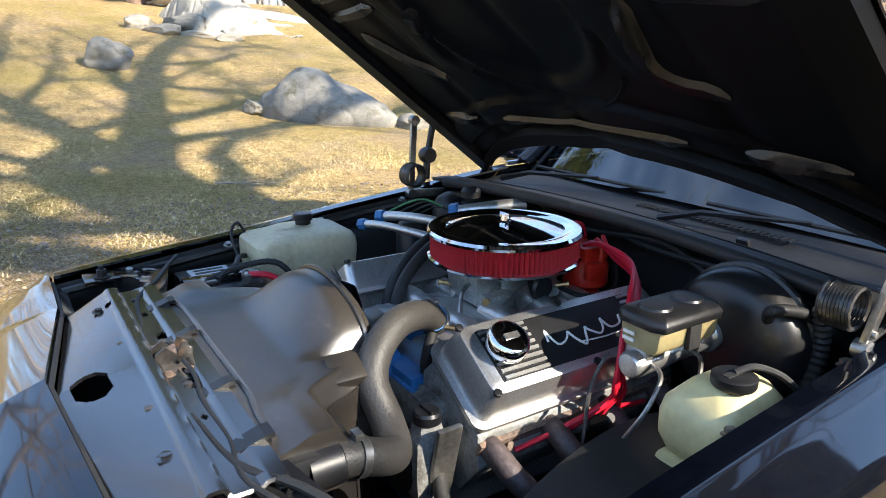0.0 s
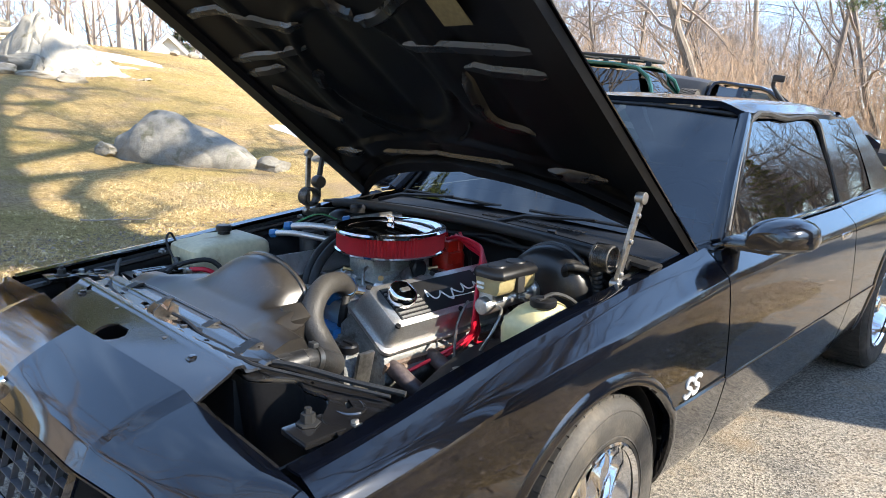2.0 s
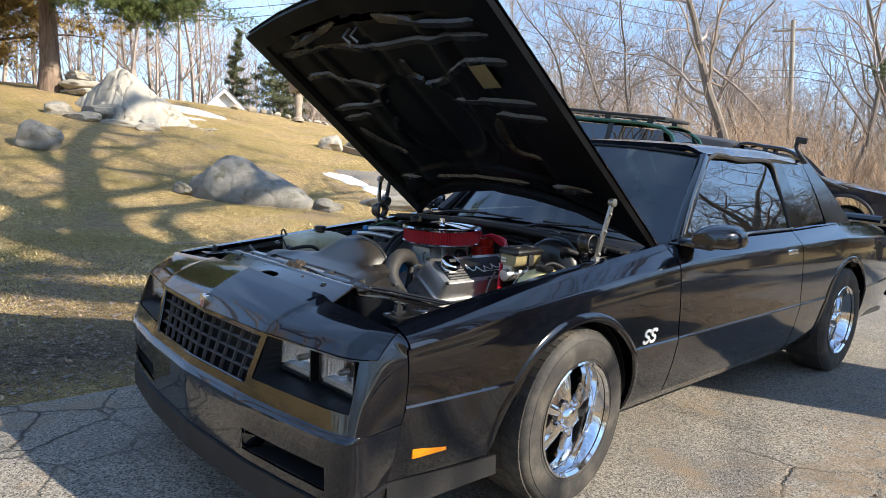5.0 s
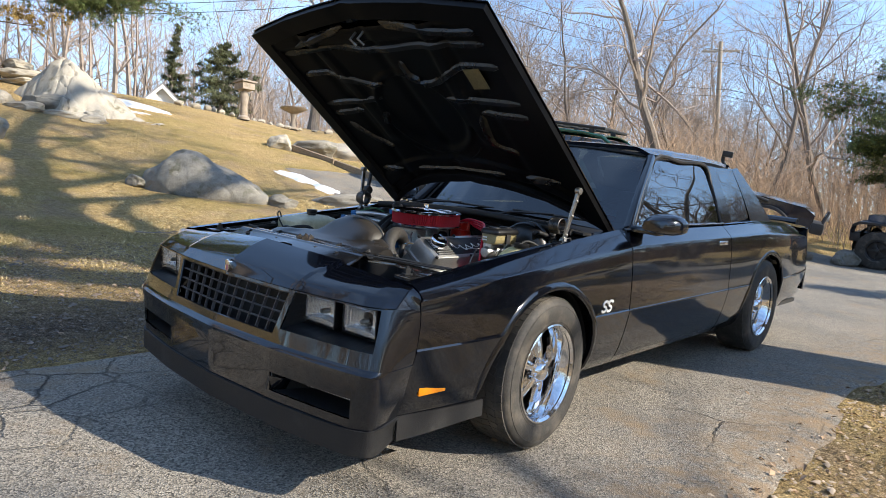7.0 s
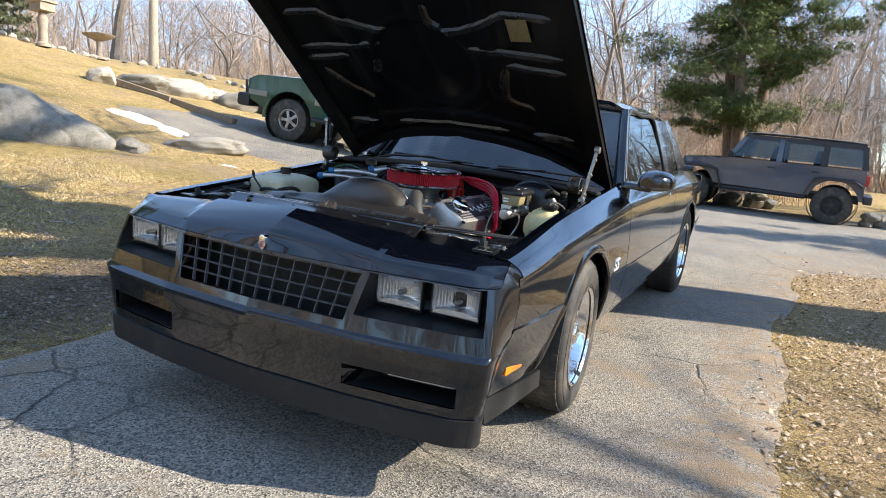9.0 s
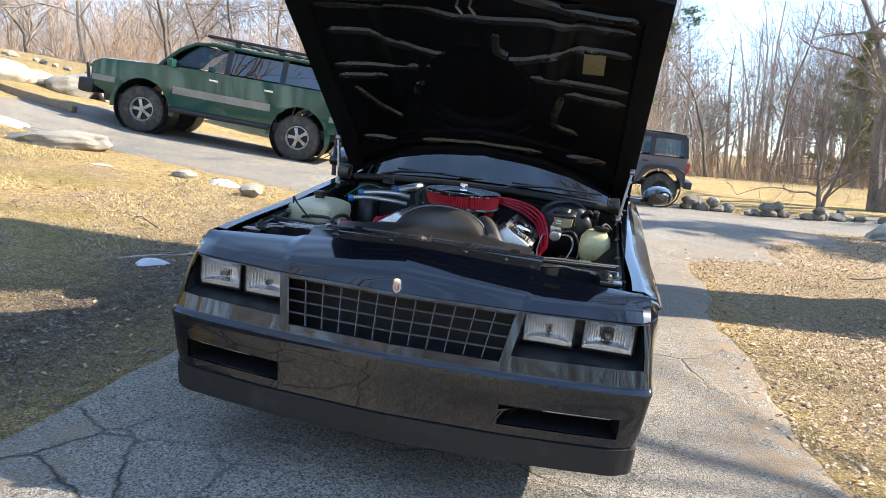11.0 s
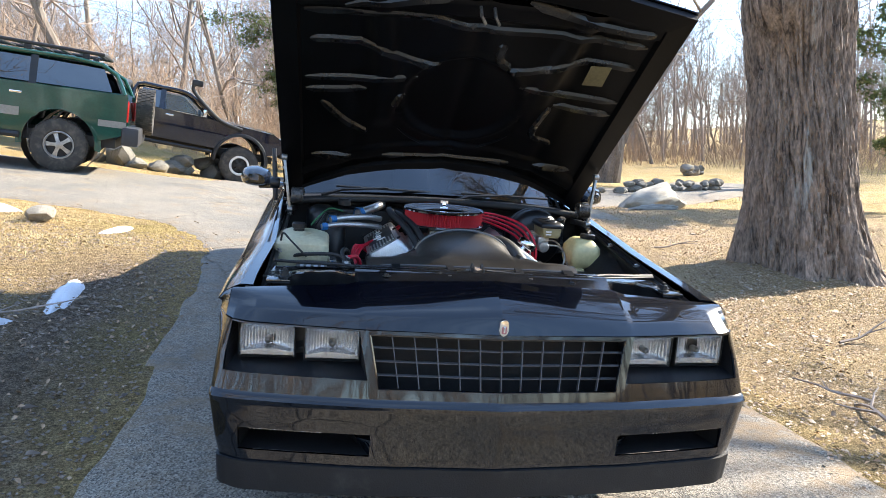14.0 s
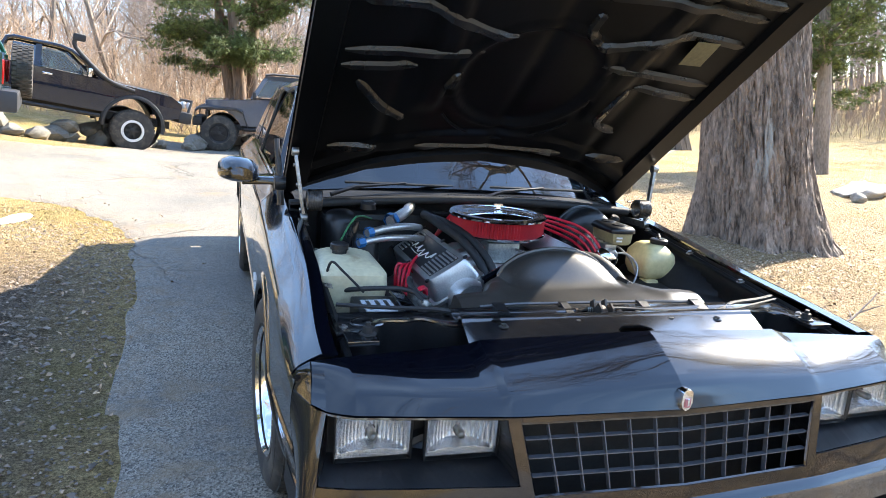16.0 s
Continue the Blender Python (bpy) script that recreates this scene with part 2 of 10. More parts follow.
BLUE = material("blue_engine_enamel", (0.02, 0.14, 0.36), 0.4, vary=0.25, scale=14, fine=90, spot=(0.03, 0.05, 0.07), spot_at=(0.58, 0.75), spot_scale=14)
RED_FILTER = material("red_filter_gauze", (0.42, 0.012, 0.02), 0.7, vary=0.2, scale=20, fine=400, bump=0.3)
RED_WIRE = material("red_silicone_wire", (0.62, 0.012, 0.035), 0.38, vary=0.12, scale=20, fine=150)
RED_CAP = material("red_distributor_plastic", (0.62, 0.025, 0.012), 0.35, vary=0.12, scale=20, fine=150)
JUG = material("aged_plastic_jug", (0.62, 0.53, 0.27), 0.38, vary=0.14, scale=9, fine=60, spot=(0.42, 0.32, 0.12), spot_at=(0.5, 0.8), spot_scale=6)
JUG_PALE = material("pale_aged_plastic_jug", (0.55, 0.50, 0.33), 0.42, vary=0.16, scale=8, fine=60, spot=(0.27, 0.17, 0.07), spot_at=(0.56, 0.78), spot_scale=7)
WHITE = material("white_paint", (0.72, 0.71, 0.68), 0.5, vary=0.1)
LABEL_GREY = material("label_grey", (0.45, 0.47, 0.5), 0.5, vary=0.15)
AMBER = material("amber_lens", (0.85, 0.28, 0.01), 0.18, vary=0.12, coat=0.5)
RED_LENS = material("red_lens", (0.55, 0.015, 0.012), 0.18, vary=0.12, coat=0.5)
COPPER = material("brass_fitting", (0.45, 0.30, 0.14), 0.35, metal=0.9, vary=0.2)
STEEL = material("worn_steel", (0.33, 0.32, 0.30), 0.38, metal=0.9, vary=0.3, scale=20, spot=(0.14, 0.10, 0.07), spot_at=(0.58, 0.75), spot_scale=20)
LATCH_DARK = material("hinge_steel", (0.10, 0.095, 0.09), 0.36, metal=0.6, vary=0.4, scale=20, spot=(0.03, 0.028, 0.025), spot_at=(0.5, 0.65), spot_scale=18)
INTERIOR = material("interior_cloth", (0.02, 0.022, 0.026), 0.85, vary=0.3, scale=12)


def glass(name, tint, rough=0.0, ior=2.05):
    m = bpy.data.materials.new(name)
    m.use_nodes = True
    n, l = m.node_tree.nodes, m.node_tree.links
    n.remove(n["Principled BSDF"])
    tr, gl, mi, fr = n.new("ShaderNodeBsdfTransparent"), n.new("ShaderNodeBsdfGlossy"), n.new("ShaderNodeMixShader"), n.new("ShaderNodeFresnel")
    tr.inputs["Color"].default_value = (*tint, 1)
    gl.inputs["Roughness"].default_value = rough
    fr.inputs["IOR"].default_value = ior
    nz = n.new("ShaderNodeTexNoise")
    nz.inputs["Scale"].default_value = 1.6
    bp = n.new("ShaderNodeBump")
    bp.inputs["Strength"].default_value, bp.inputs["Distance"].default_value = 0.03, 0.01
    l.new(nz.outputs["Fac"], bp.inputs["Height"])
    l.new(bp.outputs["Normal"], gl.inputs["Normal"])
    l.new(fr.outputs["Fac"], mi.inputs["Fac"])
    l.new(tr.outputs["BSDF"], mi.inputs[1])
    l.new(gl.outputs["BSDF"], mi.inputs[2])
    l.new(mi.outputs["Shader"], n["Material Output"].inputs["Surface"])
    return m


GLASS = glass("tinted_glass", (0.12, 0.15, 0.16), ior=4.0)
GLASS_SCREEN = glass("windshield_glass", (0.12, 0.17, 0.19), ior=2.2)
GLASS_CLEAR = glass("clear_glass", (0.72, 0.80, 0.78))

# ---- the lie of the land, in the coupe's axes ----
def lawn_rise(x, y):
    r = max(0.0, -x - 1.6)
    k = 0.20 - 0.09 * smoothstep(y, 4, 16)
    h = 0.07 * min(r, 6.0) + k * max(0.0, r - 6.0)
    if h > 2.0:
        h = 2.0 + 0.9 * (1 - math.exp(-(h - 2.0) / 0.9))
    h -= min(0.48, 0.075 * max(0.0, y - 9.5)) * smoothstep(x, -9, -3)
    h += 0.03 * max(0.0, x - 5.0)
    h += 0.036 * smoothstep(y, 0.9, 2.4) * (1 - smoothstep(y, 3.6, 7.0)) * smoothstep(3.0 - abs(x), 0, 1.6)
    h += 0.16 * math.exp(-((x - 4.5) ** 2 + (y - 3.7) ** 2) / 1.6)
    return h


def land(x, y):
    """Height over the plane of the tarmac under the coupe."""
    h = lawn_rise(x, y)
    r = math.hypot(x, y)
    f = smoothstep(r, 28, 70)
    if f > 0:
        ux = x / r
        far = 0.8 + (5.5 * (-ux) ** 1.5 if ux < 0 else -1.6 * ux) + 0.03 * max(0, r - 60) * smoothstep(y, 0, 40)
        e = (-0.10 * x + 0.05 * y + h) * (1 - f) + far * f
        h = e + 0.10 * x - 0.05 * y
    return h


def on_land(x, y, dz=0.0):
    return CAR @ Vector((x, y, land(x, y) + dz))


def paved(x, y):
    """How far inside the tarmac a place lies (minus: outside)."""
    wob = 0.10 * noise.noise(Vector((x * 0.9, y * 0.9, 3.1))) + 0.06 * noise.noise(Vector((x * 3.1, y * 3.1, 7.7)))
    left = interp(y, [-9, -3, -1.2, 0.4, 3.5, 5.2], [-2.8, -1.7, -1.42, -1.50, -1.70, -2.3])
    right = interp(y, [-9, -3, 0.5, 3, 5, 7.5], [2.6, 2.1, 1.75, 1.75, 1.85, 2.7])
    main = min(x - left, right - x, 9.0 - y, y + 16)
    lane = min(y - interp(x, [-20, -7, -3.5, -1, 2], [6.8, 5.4, 5.2, 5.0, 5.4]), interp(x, [-20, -7, 0, 3], [10.6, 10.4, 10.6, 12.5]) - y, 3.0 - x, x + 9.8)
    u, v = (x * 0.75 + (y - 8.6) * 0.66), (-x * 0.66 + (y - 8.6) * 0.75)
    branch = min(u + 1.0, 30 - u, 2.25 - abs(v - 1.15))
    apron = min(x + 3.2, 4.6 - x, y - 8, 18.6 - y)
    k = 0.45
    return k * math.log(sum(math.exp(max(-30.0, min(30.0, d / k))) for d in (main, lane, branch, apron))) - 0.1 + wob


def ground_material():
    m = bpy.data.materials.new("dormant_lawn")
    m.use_nodes = True
    n, l = m.node_tree.nodes, m.node_tree.links
    b = n["Principled BSDF"]
    b.inputs["Roughness"].default_value = 0.95
    b.inputs["Specular IOR Level"].default_value = 0.15
    tc = n.new("ShaderNodeTexCoord")

    def nz(scale, detail=5.0, rough=0.6):
        t = n.new("ShaderNodeTexNoise")
        t.inputs["Scale"].default_value, t.inputs["Detail"].default_value, t.inputs["Roughness"].default_value = scale, detail, rough
        l.new(tc.outputs["Object"], t.inputs["Vector"])
        return t.outputs["Fac"]

    def ramp(src, stops):
        r = n.new("ShaderNodeValToRGB")
        r.color_ramp.elements.remove(r.color_ramp.elements[0])
        r.color_ramp.elements[0].position, r.color_ramp.elements[0].color = stops[0][0], (*stops[0][1], 1)
        for p, c in stops[1:]:
            r.color_ramp.elements.new(p).color = (*c, 1)
        l.new(src, r.inputs["Fac"])
        return r.outputs["Color"]

    def mix(f, a, c, blend="MIX", fac=None):
        x = n.new("ShaderNodeMix")
        x.data_type, x.blend_type = "RGBA", blend
        if f is None:
            x.inputs["Factor"].default_value = fac
        else:
            l.new(f, x.inputs["Factor"])
        l.new(a, x.inputs["A"])
        l.new(c, x.inputs["B"])
        return x.outputs["Result"]
    straw = ramp(nz(14, 8, 0.75), [(0.30, (0.20, 0.135, 0.070)), (0.5, (0.47, 0.33, 0.145)), (0.68, (0.66, 0.50, 0.25))])
    green = ramp(nz(20, 8, 0.75), [(0.3, (0.15, 0.115, 0.04)), (0.7, (0.42, 0.34, 0.11))])
    patches = ramp(nz(0.55, 4), [(0.47, (0, 0, 0)), (0.68, (0.75, 0.75, 0.75))])
    lawn = mix(patches, straw, green)
    litter = ramp(nz(30, 9, 0.8), [(0.32, (0.11, 0.075, 0.050)), (0.5, (0.37, 0.262, 0.160)), (0.64, (0.62, 0.50, 0.34))])
    bare = ramp(nz(1.3, 5), [(0.52, (0, 0, 0)), (0.66, (0.7, 0.7, 0.7))])
    lawn = mix(bare, lawn, litter)
    mud = ramp(nz(16, 9, 0.8), [(0.34, (0.045, 0.034, 0.026)), (0.5, (0.17, 0.128, 0.094)), (0.66, (0.36, 0.285, 0.21))])
    at = n.new("ShaderNodeAttribute")
    at.attribute_name = "verge"
    sep = n.new("ShaderNodeSeparateColor")
    l.new(at.outputs["Color"], sep.inputs["Color"])
    lawn = mix(sep.outputs["Green"], lawn, litter)
    lawn = mix(sep.outputs["Red"], lawn, mud)
    fine = ramp(nz(85, 5, 0.8), [(0.34, (0.22, 0.22, 0.22)), (0.5, (0.92, 0.92, 0.92)), (0.64, (1.8, 1.8, 1.8))])
    l.new(mix(None, lawn, fine, "MULTIPLY", 1.0), b.inputs["Base Color"])
    bp = n.new("ShaderNodeBump")
    bp.inputs["Strength"].default_value, bp.inputs["Distance"].default_value = 1.0, 0.06
    l.new(nz(38, 8, 0.8), bp.inputs["Height"])
    l.new(bp.outputs["Normal"], b.inputs["Normal"])
    return m


def asphalt_material():
    m = bpy.data.materials.new("weathered_asphalt")
    m.use_nodes = True
    n, l = m.node_tree.nodes, m.node_tree.links
    b = n["Principled BSDF"]
    b.inputs["Roughness"].default_value = 0.85
    b.inputs["Specular IOR Level"].default_value = 0.3
    tc = n.new("ShaderNodeTexCoord")

    def nz(scale, detail=5.0, rough=0.6):
        t = n.new("ShaderNodeTexNoise")
        t.inputs["Scale"].default_value, t.inputs["Detail"].default_value, t.inputs["Roughness"].default_value = scale, detail, rough
        l.new(tc.outputs["Object"], t.inputs["Vector"])
        return t

    def maprange(src, a, c, d, e):
        r = n.new("ShaderNodeMapRange")
        for k, v in zip(("From Min", "From Max", "To Min", "To Max"), (a, c, d, e)):
            r.inputs[k].default_value = v
        l.new(src, r.inputs["Value"])
        return r.outputs["Result"]

    def mul(a, c, op="MULTIPLY"):
        x = n.new("ShaderNodeMath")
        x.operation = op
        for i, s in enumerate((a, c)):
            if isinstance(s, float):
                x.inputs[i].default_value = s
            else:
                l.new(s, x.inputs[i])
        return x.outputs[0]

    def colour(f, a, c):
        x = n.new("ShaderNodeMix")
        x.data_type = "RGBA"
        l.new(f, x.inputs["Factor"])
        for k, s in (("A", a), ("B", c)):
            if isinstance(s, tuple):
                x.inputs[k].default_value = (*s, 1)
            else:
                l.new(s, x.inputs[k])
        return x.outputs["Result"]

    stones = n.new("ShaderNodeTexVoronoi")
    stones.inputs["Scale"].default_value = 160
    l.new(tc.outputs["Object"], stones.inputs["Vector"])
    base = colour(maprange(stones.outputs["Color"], 0.1, 0.95, 0, 1), (0.050, 0.046, 0.040), (0.43, 0.385, 0.315))
    base = colour(maprange(nz(1.1, 6).outputs["Fac"], 0.42, 0.7, 0, 0.65), base, (0.12, 0.118, 0.115))
    base = colour(maprange(nz(2.3, 7, 0.7).outputs["Fac"], 0.54, 0.70, 0, 0.7), base, (0.26, 0.19, 0.115))
    # long cracks everywhere, and a net of them where the edge has broken up
    warp = n.new("ShaderNodeMix")
    warp.data_type, warp.blend_type = "RGBA", "ADD"
    warp.inputs["Factor"].default_value = 0.22
    l.new(tc.outputs["Object"], warp.inputs["A"])
    l.new(nz(2.6, 5).outputs["Color"], warp.inputs["B"])

    def cracks(scale, wide):
        v = n.new("ShaderNodeTexVoronoi")
        v.feature = "DISTANCE_TO_EDGE"
        v.inputs["Scale"].default_value = scale
        l.new(warp.outputs["Result"], v.inputs["Vector"])
        return maprange(v.outputs["Distance"], 0.0, wide, 1, 0)
    at = n.new("ShaderNodeAttribute")
    at.attribute_name = "verge"
    sep = n.new("ShaderNodeSeparateColor")
    l.new(at.outputs["Color"], sep.inputs["Color"])
    net = mul(mul(cracks(3.2, 0.040), sep.outputs["Red"]), maprange(nz(2.2, 3).outputs["Fac"], 0.34, 0.46, 0.15, 1))
    long = mul(cracks(0.62, 0.009), maprange(nz(0.8, 2).outputs["Fac"], 0.48, 0.60, 0, 0.7))
    crack = mul(net, long, "MAXIMUM")
    base = colour(mul(crack, 0.95), base, (0.018, 0.017, 0.016))
    base = colour(mul(sep.outputs["Green"], maprange(nz(9, 7, 0.75).outputs["Fac"], 0.42, 0.6, 0, 0.8)), base, (0.26, 0.175, 0.095))
    l.new(base, b.inputs["Base Color"])
    hgt = mul(mul(stones.outputs["Distance"], 0.45), mul(crack, -1.6), "ADD")
    bp = n.new("ShaderNodeBump")
    bp.inputs["Strength"].default_value, bp.inputs["Distance"].default_value = 0.9, 0.008
    l.new(hgt, bp.inputs["Height"])
    l.new(bp.outputs["Normal"], b.inputs["Normal"])
    return m


LAWN, ASPHALT = ground_material(), asphalt_material()


def build_ground():
    def ticks(lo, hi, fine_lo, fine_hi, step):
        a = list(np.arange(fine_lo, fine_hi, step))
        s, x = step, fine_lo
        left = []
        while x > lo:
            s *= 1.16
            x -= s
            left.append(x)
        s, x = step, a[-1]
        right = []
        while x < hi:
            s *= 1.16
            x += s
            right.append(x)
        return left[::-1] + a + right
    xs = ticks(-420, 420, -9, 9, 0.14)
    ys = ticks(-320, 480, -6, 14, 0.14)
    nx, ny = len(xs), len(ys)
    verts, tint = [], []
    for x in xs:
        for y in ys:
            d = paved(x, y)
            z = land(x, y)
            bumpy = 0.0 if d > -0.05 else 0.05 * noise.noise(Vector((x * 0.7, y * 0.7, 0))) + 0.018 * noise.noise(Vector((x * 4, y * 4, 5)))
            z += bumpy * min(1.0, max(0.0, -d)) - (0.05 if d > 0.12 else 0.0)
            verts.append(CAR @ Vector((x, y, z)))
            n1 = 0.5 + 0.5 * noise.noise(Vector((x * 1.3, y * 1.3, 2)))
            mud = max(0.0, 1 - abs(d + 0.60) / 1.05) * smoothstep(-x, 1.2, 1.9) * smoothstep(4.2 - y, 0, 2.2) * min(1, 0.45 + n1)
            chips = smoothstep(x, 1.5, 2.2) * (0.35 + 0.65 * n1) * smoothstep(14 - y, 0, 4)
            tint.append((min(1, mud), min(1, chips), 0, 1))
    faces = [(i * ny + j, (i + 1) * ny + j, (i + 1) * ny + j + 1, i * ny + j + 1) for i in range(nx - 1) for j in range(ny - 1)]
    ob = raw("ground", verts, faces, LAWN)
    at = ob.data.color_attributes.new("verge", "FLOAT_COLOR", "POINT")
    at.data.foreach_set("color", [c for t in tint for c in t])
    tagged(ob, "dormant straw-coloured lawn with leaf litter and muddy edges", "ground", kind="structure")


def build_drive():
    step = 0.085
    xs, ys = np.arange(-15.5, 20, step), np.arange(-13, 26, step)
    d = {}
    index, verts, tint, faces = {}, [], [], []

    def dist(i, j):
        if (i, j) not in d:
            d[i, j] = paved(xs[i], ys[j])
        return d[i, j]

    def vert(i, j):
        if (i, j) not in index:
            x, y, k = float(xs[i]), float(ys[j]), dist(i, j)
            if abs(k) < step * 1.2:
                gx, gy = paved(x + 0.02, y) - paved(x - 0.02, y), paved(x, y + 0.02) - paved(x, y - 0.02)
                g = math.hypot(gx, gy) or 1
                if k < 0:
                    x, y = x - k * gx / g, y - k * gy / g
            z = land(x, y) + 0.012 + 0.012 * noise.noise(Vector((x * 0.8, y * 0.8, 9)))
            z -= 0.02 * smoothstep(-k, -0.10, 0.02)
            index[i, j] = len(verts)
            verts.append(CAR @ Vector((x, y, z)))
            net = smoothstep(-x, -0.1, 0.9) * smoothstep(-0.6 - y, 0, 0.7) * 0.95 + 0.25 * smoothstep(0.5 - k, 0, 0.4)
            dust = max(smoothstep(0.75 - k, 0, 0.7) * (0.4 + 0.6 * smoothstep(x, 0.5, 1.5)), 0.75 * smoothstep(1.5 - k, 0, 1.5) * smoothstep(x, 0.6, 1.6))
            tint.append((min(1, net), min(1, dust), 0, 1))
        return index[i, j]
    for i in range(len(xs) - 1):
        for j in range(len(ys) - 1):
            # only cells whose middle is paved; far rows are skipped early
            if j % 6 == 0 and paved(xs[i], ys[j] + 3 * step) < -0.9:
                d[i, "skip", j] = True
            if d.get((i, "skip", j - j % 6)):
                continue
            if (dist(i, j) + dist(i + 1, j) + dist(i, j + 1) + dist(i + 1, j + 1)) / 4 > -0.01:
                faces.append((vert(i, j), vert(i + 1, j), vert(i + 1, j + 1), vert(i, j + 1)))
    ob = raw("road", verts, faces, ASPHALT)
    at = ob.data.color_attributes.new("verge", "FLOAT_COLOR", "POINT")
    at.data.foreach_set("color", [c for t in tint for c in t])
    tagged(ob, "weathered cracked asphalt driveway with leaf-littered edges", "driveway", kind="structure")


build_ground()
build_drive()

# ---- the black coupe ----
coupe = empty("car", CAR.copy(), "black two-door coupe parked on the drive with its hood raised", "car")


def side_top(y):
    return interp(y, [-0.9, -0.79, -0.4, 0.0, 0.4, 0.65, 1.2, 1.93, 2.6, 3.2, 3.9], [0.742, 0.766, 0.812, 0.86, 0.902, 0.928, 0.944, 0.952, 0.965, 0.945, 0.895])


SECTION = [(0.27, 0.772), (0.31, 0.800), (0.36, 0.818), (0.44, 0.838), (0.537, 0.8545), (0.548, 0.8565), (0.554, 0.8525), (0.62, 0.851), (0.70, 0.848), (0.78, 0.842), (0.842, 0.8345), (0.858, 0.8285), (0.886, 0.800), (0.911, 0.774), (0.929, 0.752), (0.927, 0.715)]


def side_point(y, k):
    """Outer skin at station y; k runs from the sill up over the shoulder."""
    i = min(int(k), len(SECTION) - 2)
    f = k - i
    z = SECTION[i][0] * (1 - f) + SECTION[i + 1][0] * f
    x = SECTION[i][1] * (1 - f) + SECTION[i + 1][1] * f
    top = side_top(y)
    if z > 0.556:
        z = 0.556 + (z - 0.556) * (top - 0.556) / (0.930 - 0.556)
    if y < -0.2:
        x -= (0.045 - 0.035 * smoothstep(z, 0.42, 0.70)) * ((-0.2 - y) / 0.6) ** 2
        x += 0.036 * smoothstep(k, 9.6, 12.5) * smoothstep(-y, 0.2, 0.8)
    if y > 2.9:
        x -= 0.085 * ((y - 2.9) / 1.0) ** 2
    # full hips over the rear wheels
    x += 0.012 * math.exp(-((y - 2.75) / 0.5) ** 2) * smoothstep(z, 0.45, 0.8)
    low = 0.27
    if y < -0.38:
        low = 0.262
    if y > 3.1:
        low = 0.27 + 0.12 * smoothstep(y, 3.1, 3.5)
    if z < 0.36:
        z = low + (z - 0.27) / 0.09 * (0.36 - low) if low < 0.36 else max(z, low)
    return Vector((x, y, z))


def side_panel(name, y0, y1, k0, k1, arch=None, sgn=1, thick=0.006):
    ny = max(4, int((y1 - y0) / 0.022))
    bm = bmesh.new()
    ks = [k0 + (k1 - k0) * i / 60 for i in range(61)]
    sheet(bm, lambda y, k: side_point(y, k), lin(y0, y1, ny), ks)
    if arch:
        cy, cz, r, ahead = arch

        def dist(v):
            dy = v.co.y - cy
            return math.hypot(dy / (ahead if dy < 0 else 1.0), v.co.z - cz)
        kill = [f for f in bm.faces if all(dist(v) < r for v in f.verts)]
        bmesh.ops.delete(bm, geom=kill, context="FACES")
        for v in bm.verts:
            dd = dist(v)
            if dd < r and v.is_boundary and v.co.z < 0.8:
                s = r / max(dd, 1e-4)
                v.co.y, v.co.z = cy + (v.co.y - cy) * s, cz + (v.co.z - cz) * s
        bmesh.ops.delete(bm, geom=[v for v in bm.verts if v.co.z < 0.255 and y0 > 0], context="VERTS")
    thicken(bm, -thick)
    if sgn < 0:
        bmesh.ops.scale(bm, vec=(-1, 1, 1), verts=bm.verts)
        bmesh.ops.reverse_faces(bm, faces=bm.faces)
    return part(name, bm, PAINT, coupe)


# centre, radius, and how much the front half is drawn out
F_ARCH, R_ARCH = (0.0, 0.335, 0.366, 1.12), (2.665, 0.385, 0.362, 1.04)
for sgn in (1, -1):
    fender = side_panel("fender", -0.79, 0.640, 0, 15, F_ARCH, sgn)
    door = side_panel("door", 0.648, 1.925, 1.0, 13.2, None, sgn)
    quarter = side_panel("quarter_panel", 1.933, 3.90, 0, 14.2, R_ARCH, sgn)
    sill = bmesh.new()
    sheet(sill, lambda y, k: side_point(y, k), lin(0.648, 1.925, 20), lin(0, 0.97, 4))
    thicken(sill, -0.005)
    if sgn < 0:
        bmesh.ops.scale(sill, vec=(-1, 1, 1), verts=sill.verts)
    part("sill", sill, PAINT, coupe)
    # flared arch lips, and the wells behind them
    for cy, cz, r, ahead in (F_ARCH, R_ARCH):
        def rim_at(a, d):
            c = math.cos(radians(a))
            return cy + (r + d) * c * (ahead if c < 0 else 1.0), cz + (r + d) * math.sin(radians(a))
        lip = bmesh.new()
        rows = []
        for a in lin(-9, 189, 48):
            row = []
            for d, o in ((0.034, 0.0005), (0.026, 0.007), (0.010, 0.013), (0.0, 0.012), (-0.004, 0.004), (0.002, -0.02)):
                y, z = rim_at(a, d)
                k = interp(z, [p[0] for p in SECTION[:12]], list(range(12)))
                row.append((sgn * (side_point(y, k).x + o), y, z))
            rows.append(row)
        loft(lip, rows, closed=False)
        part("arch_lip", lip, PAINT, coupe)
        well = bmesh.new()
        ring = [rim_at(a, 0.008) for a in lin(-5, 185, 24)]
        loft(well, [[(sgn * 0.80, y, z) for y, z in ring], [(sgn * 0.46, y, z) for y, z in ring]], closed=False)
        part("wheel_well", thicken(well, 0.004), BAY, coupe)
    # belt moulding and body-side groove moulding
    part("body_moulding", tubed([Vector((sgn * (side_point(y, 5.0).x + 0.001), y, side_point(y, 5.0).z)) for y in lin(0.40, 2.33, 24)], 0.0028, 6), SATIN, coupe)
    part("window_sill_trim", tubed([(sgn * 0.765, y, side_top(y) + 0.004) for y in lin(0.67, 1.95, 14)], 0.007, 6), CHROME, coupe, "bright window sill trim")

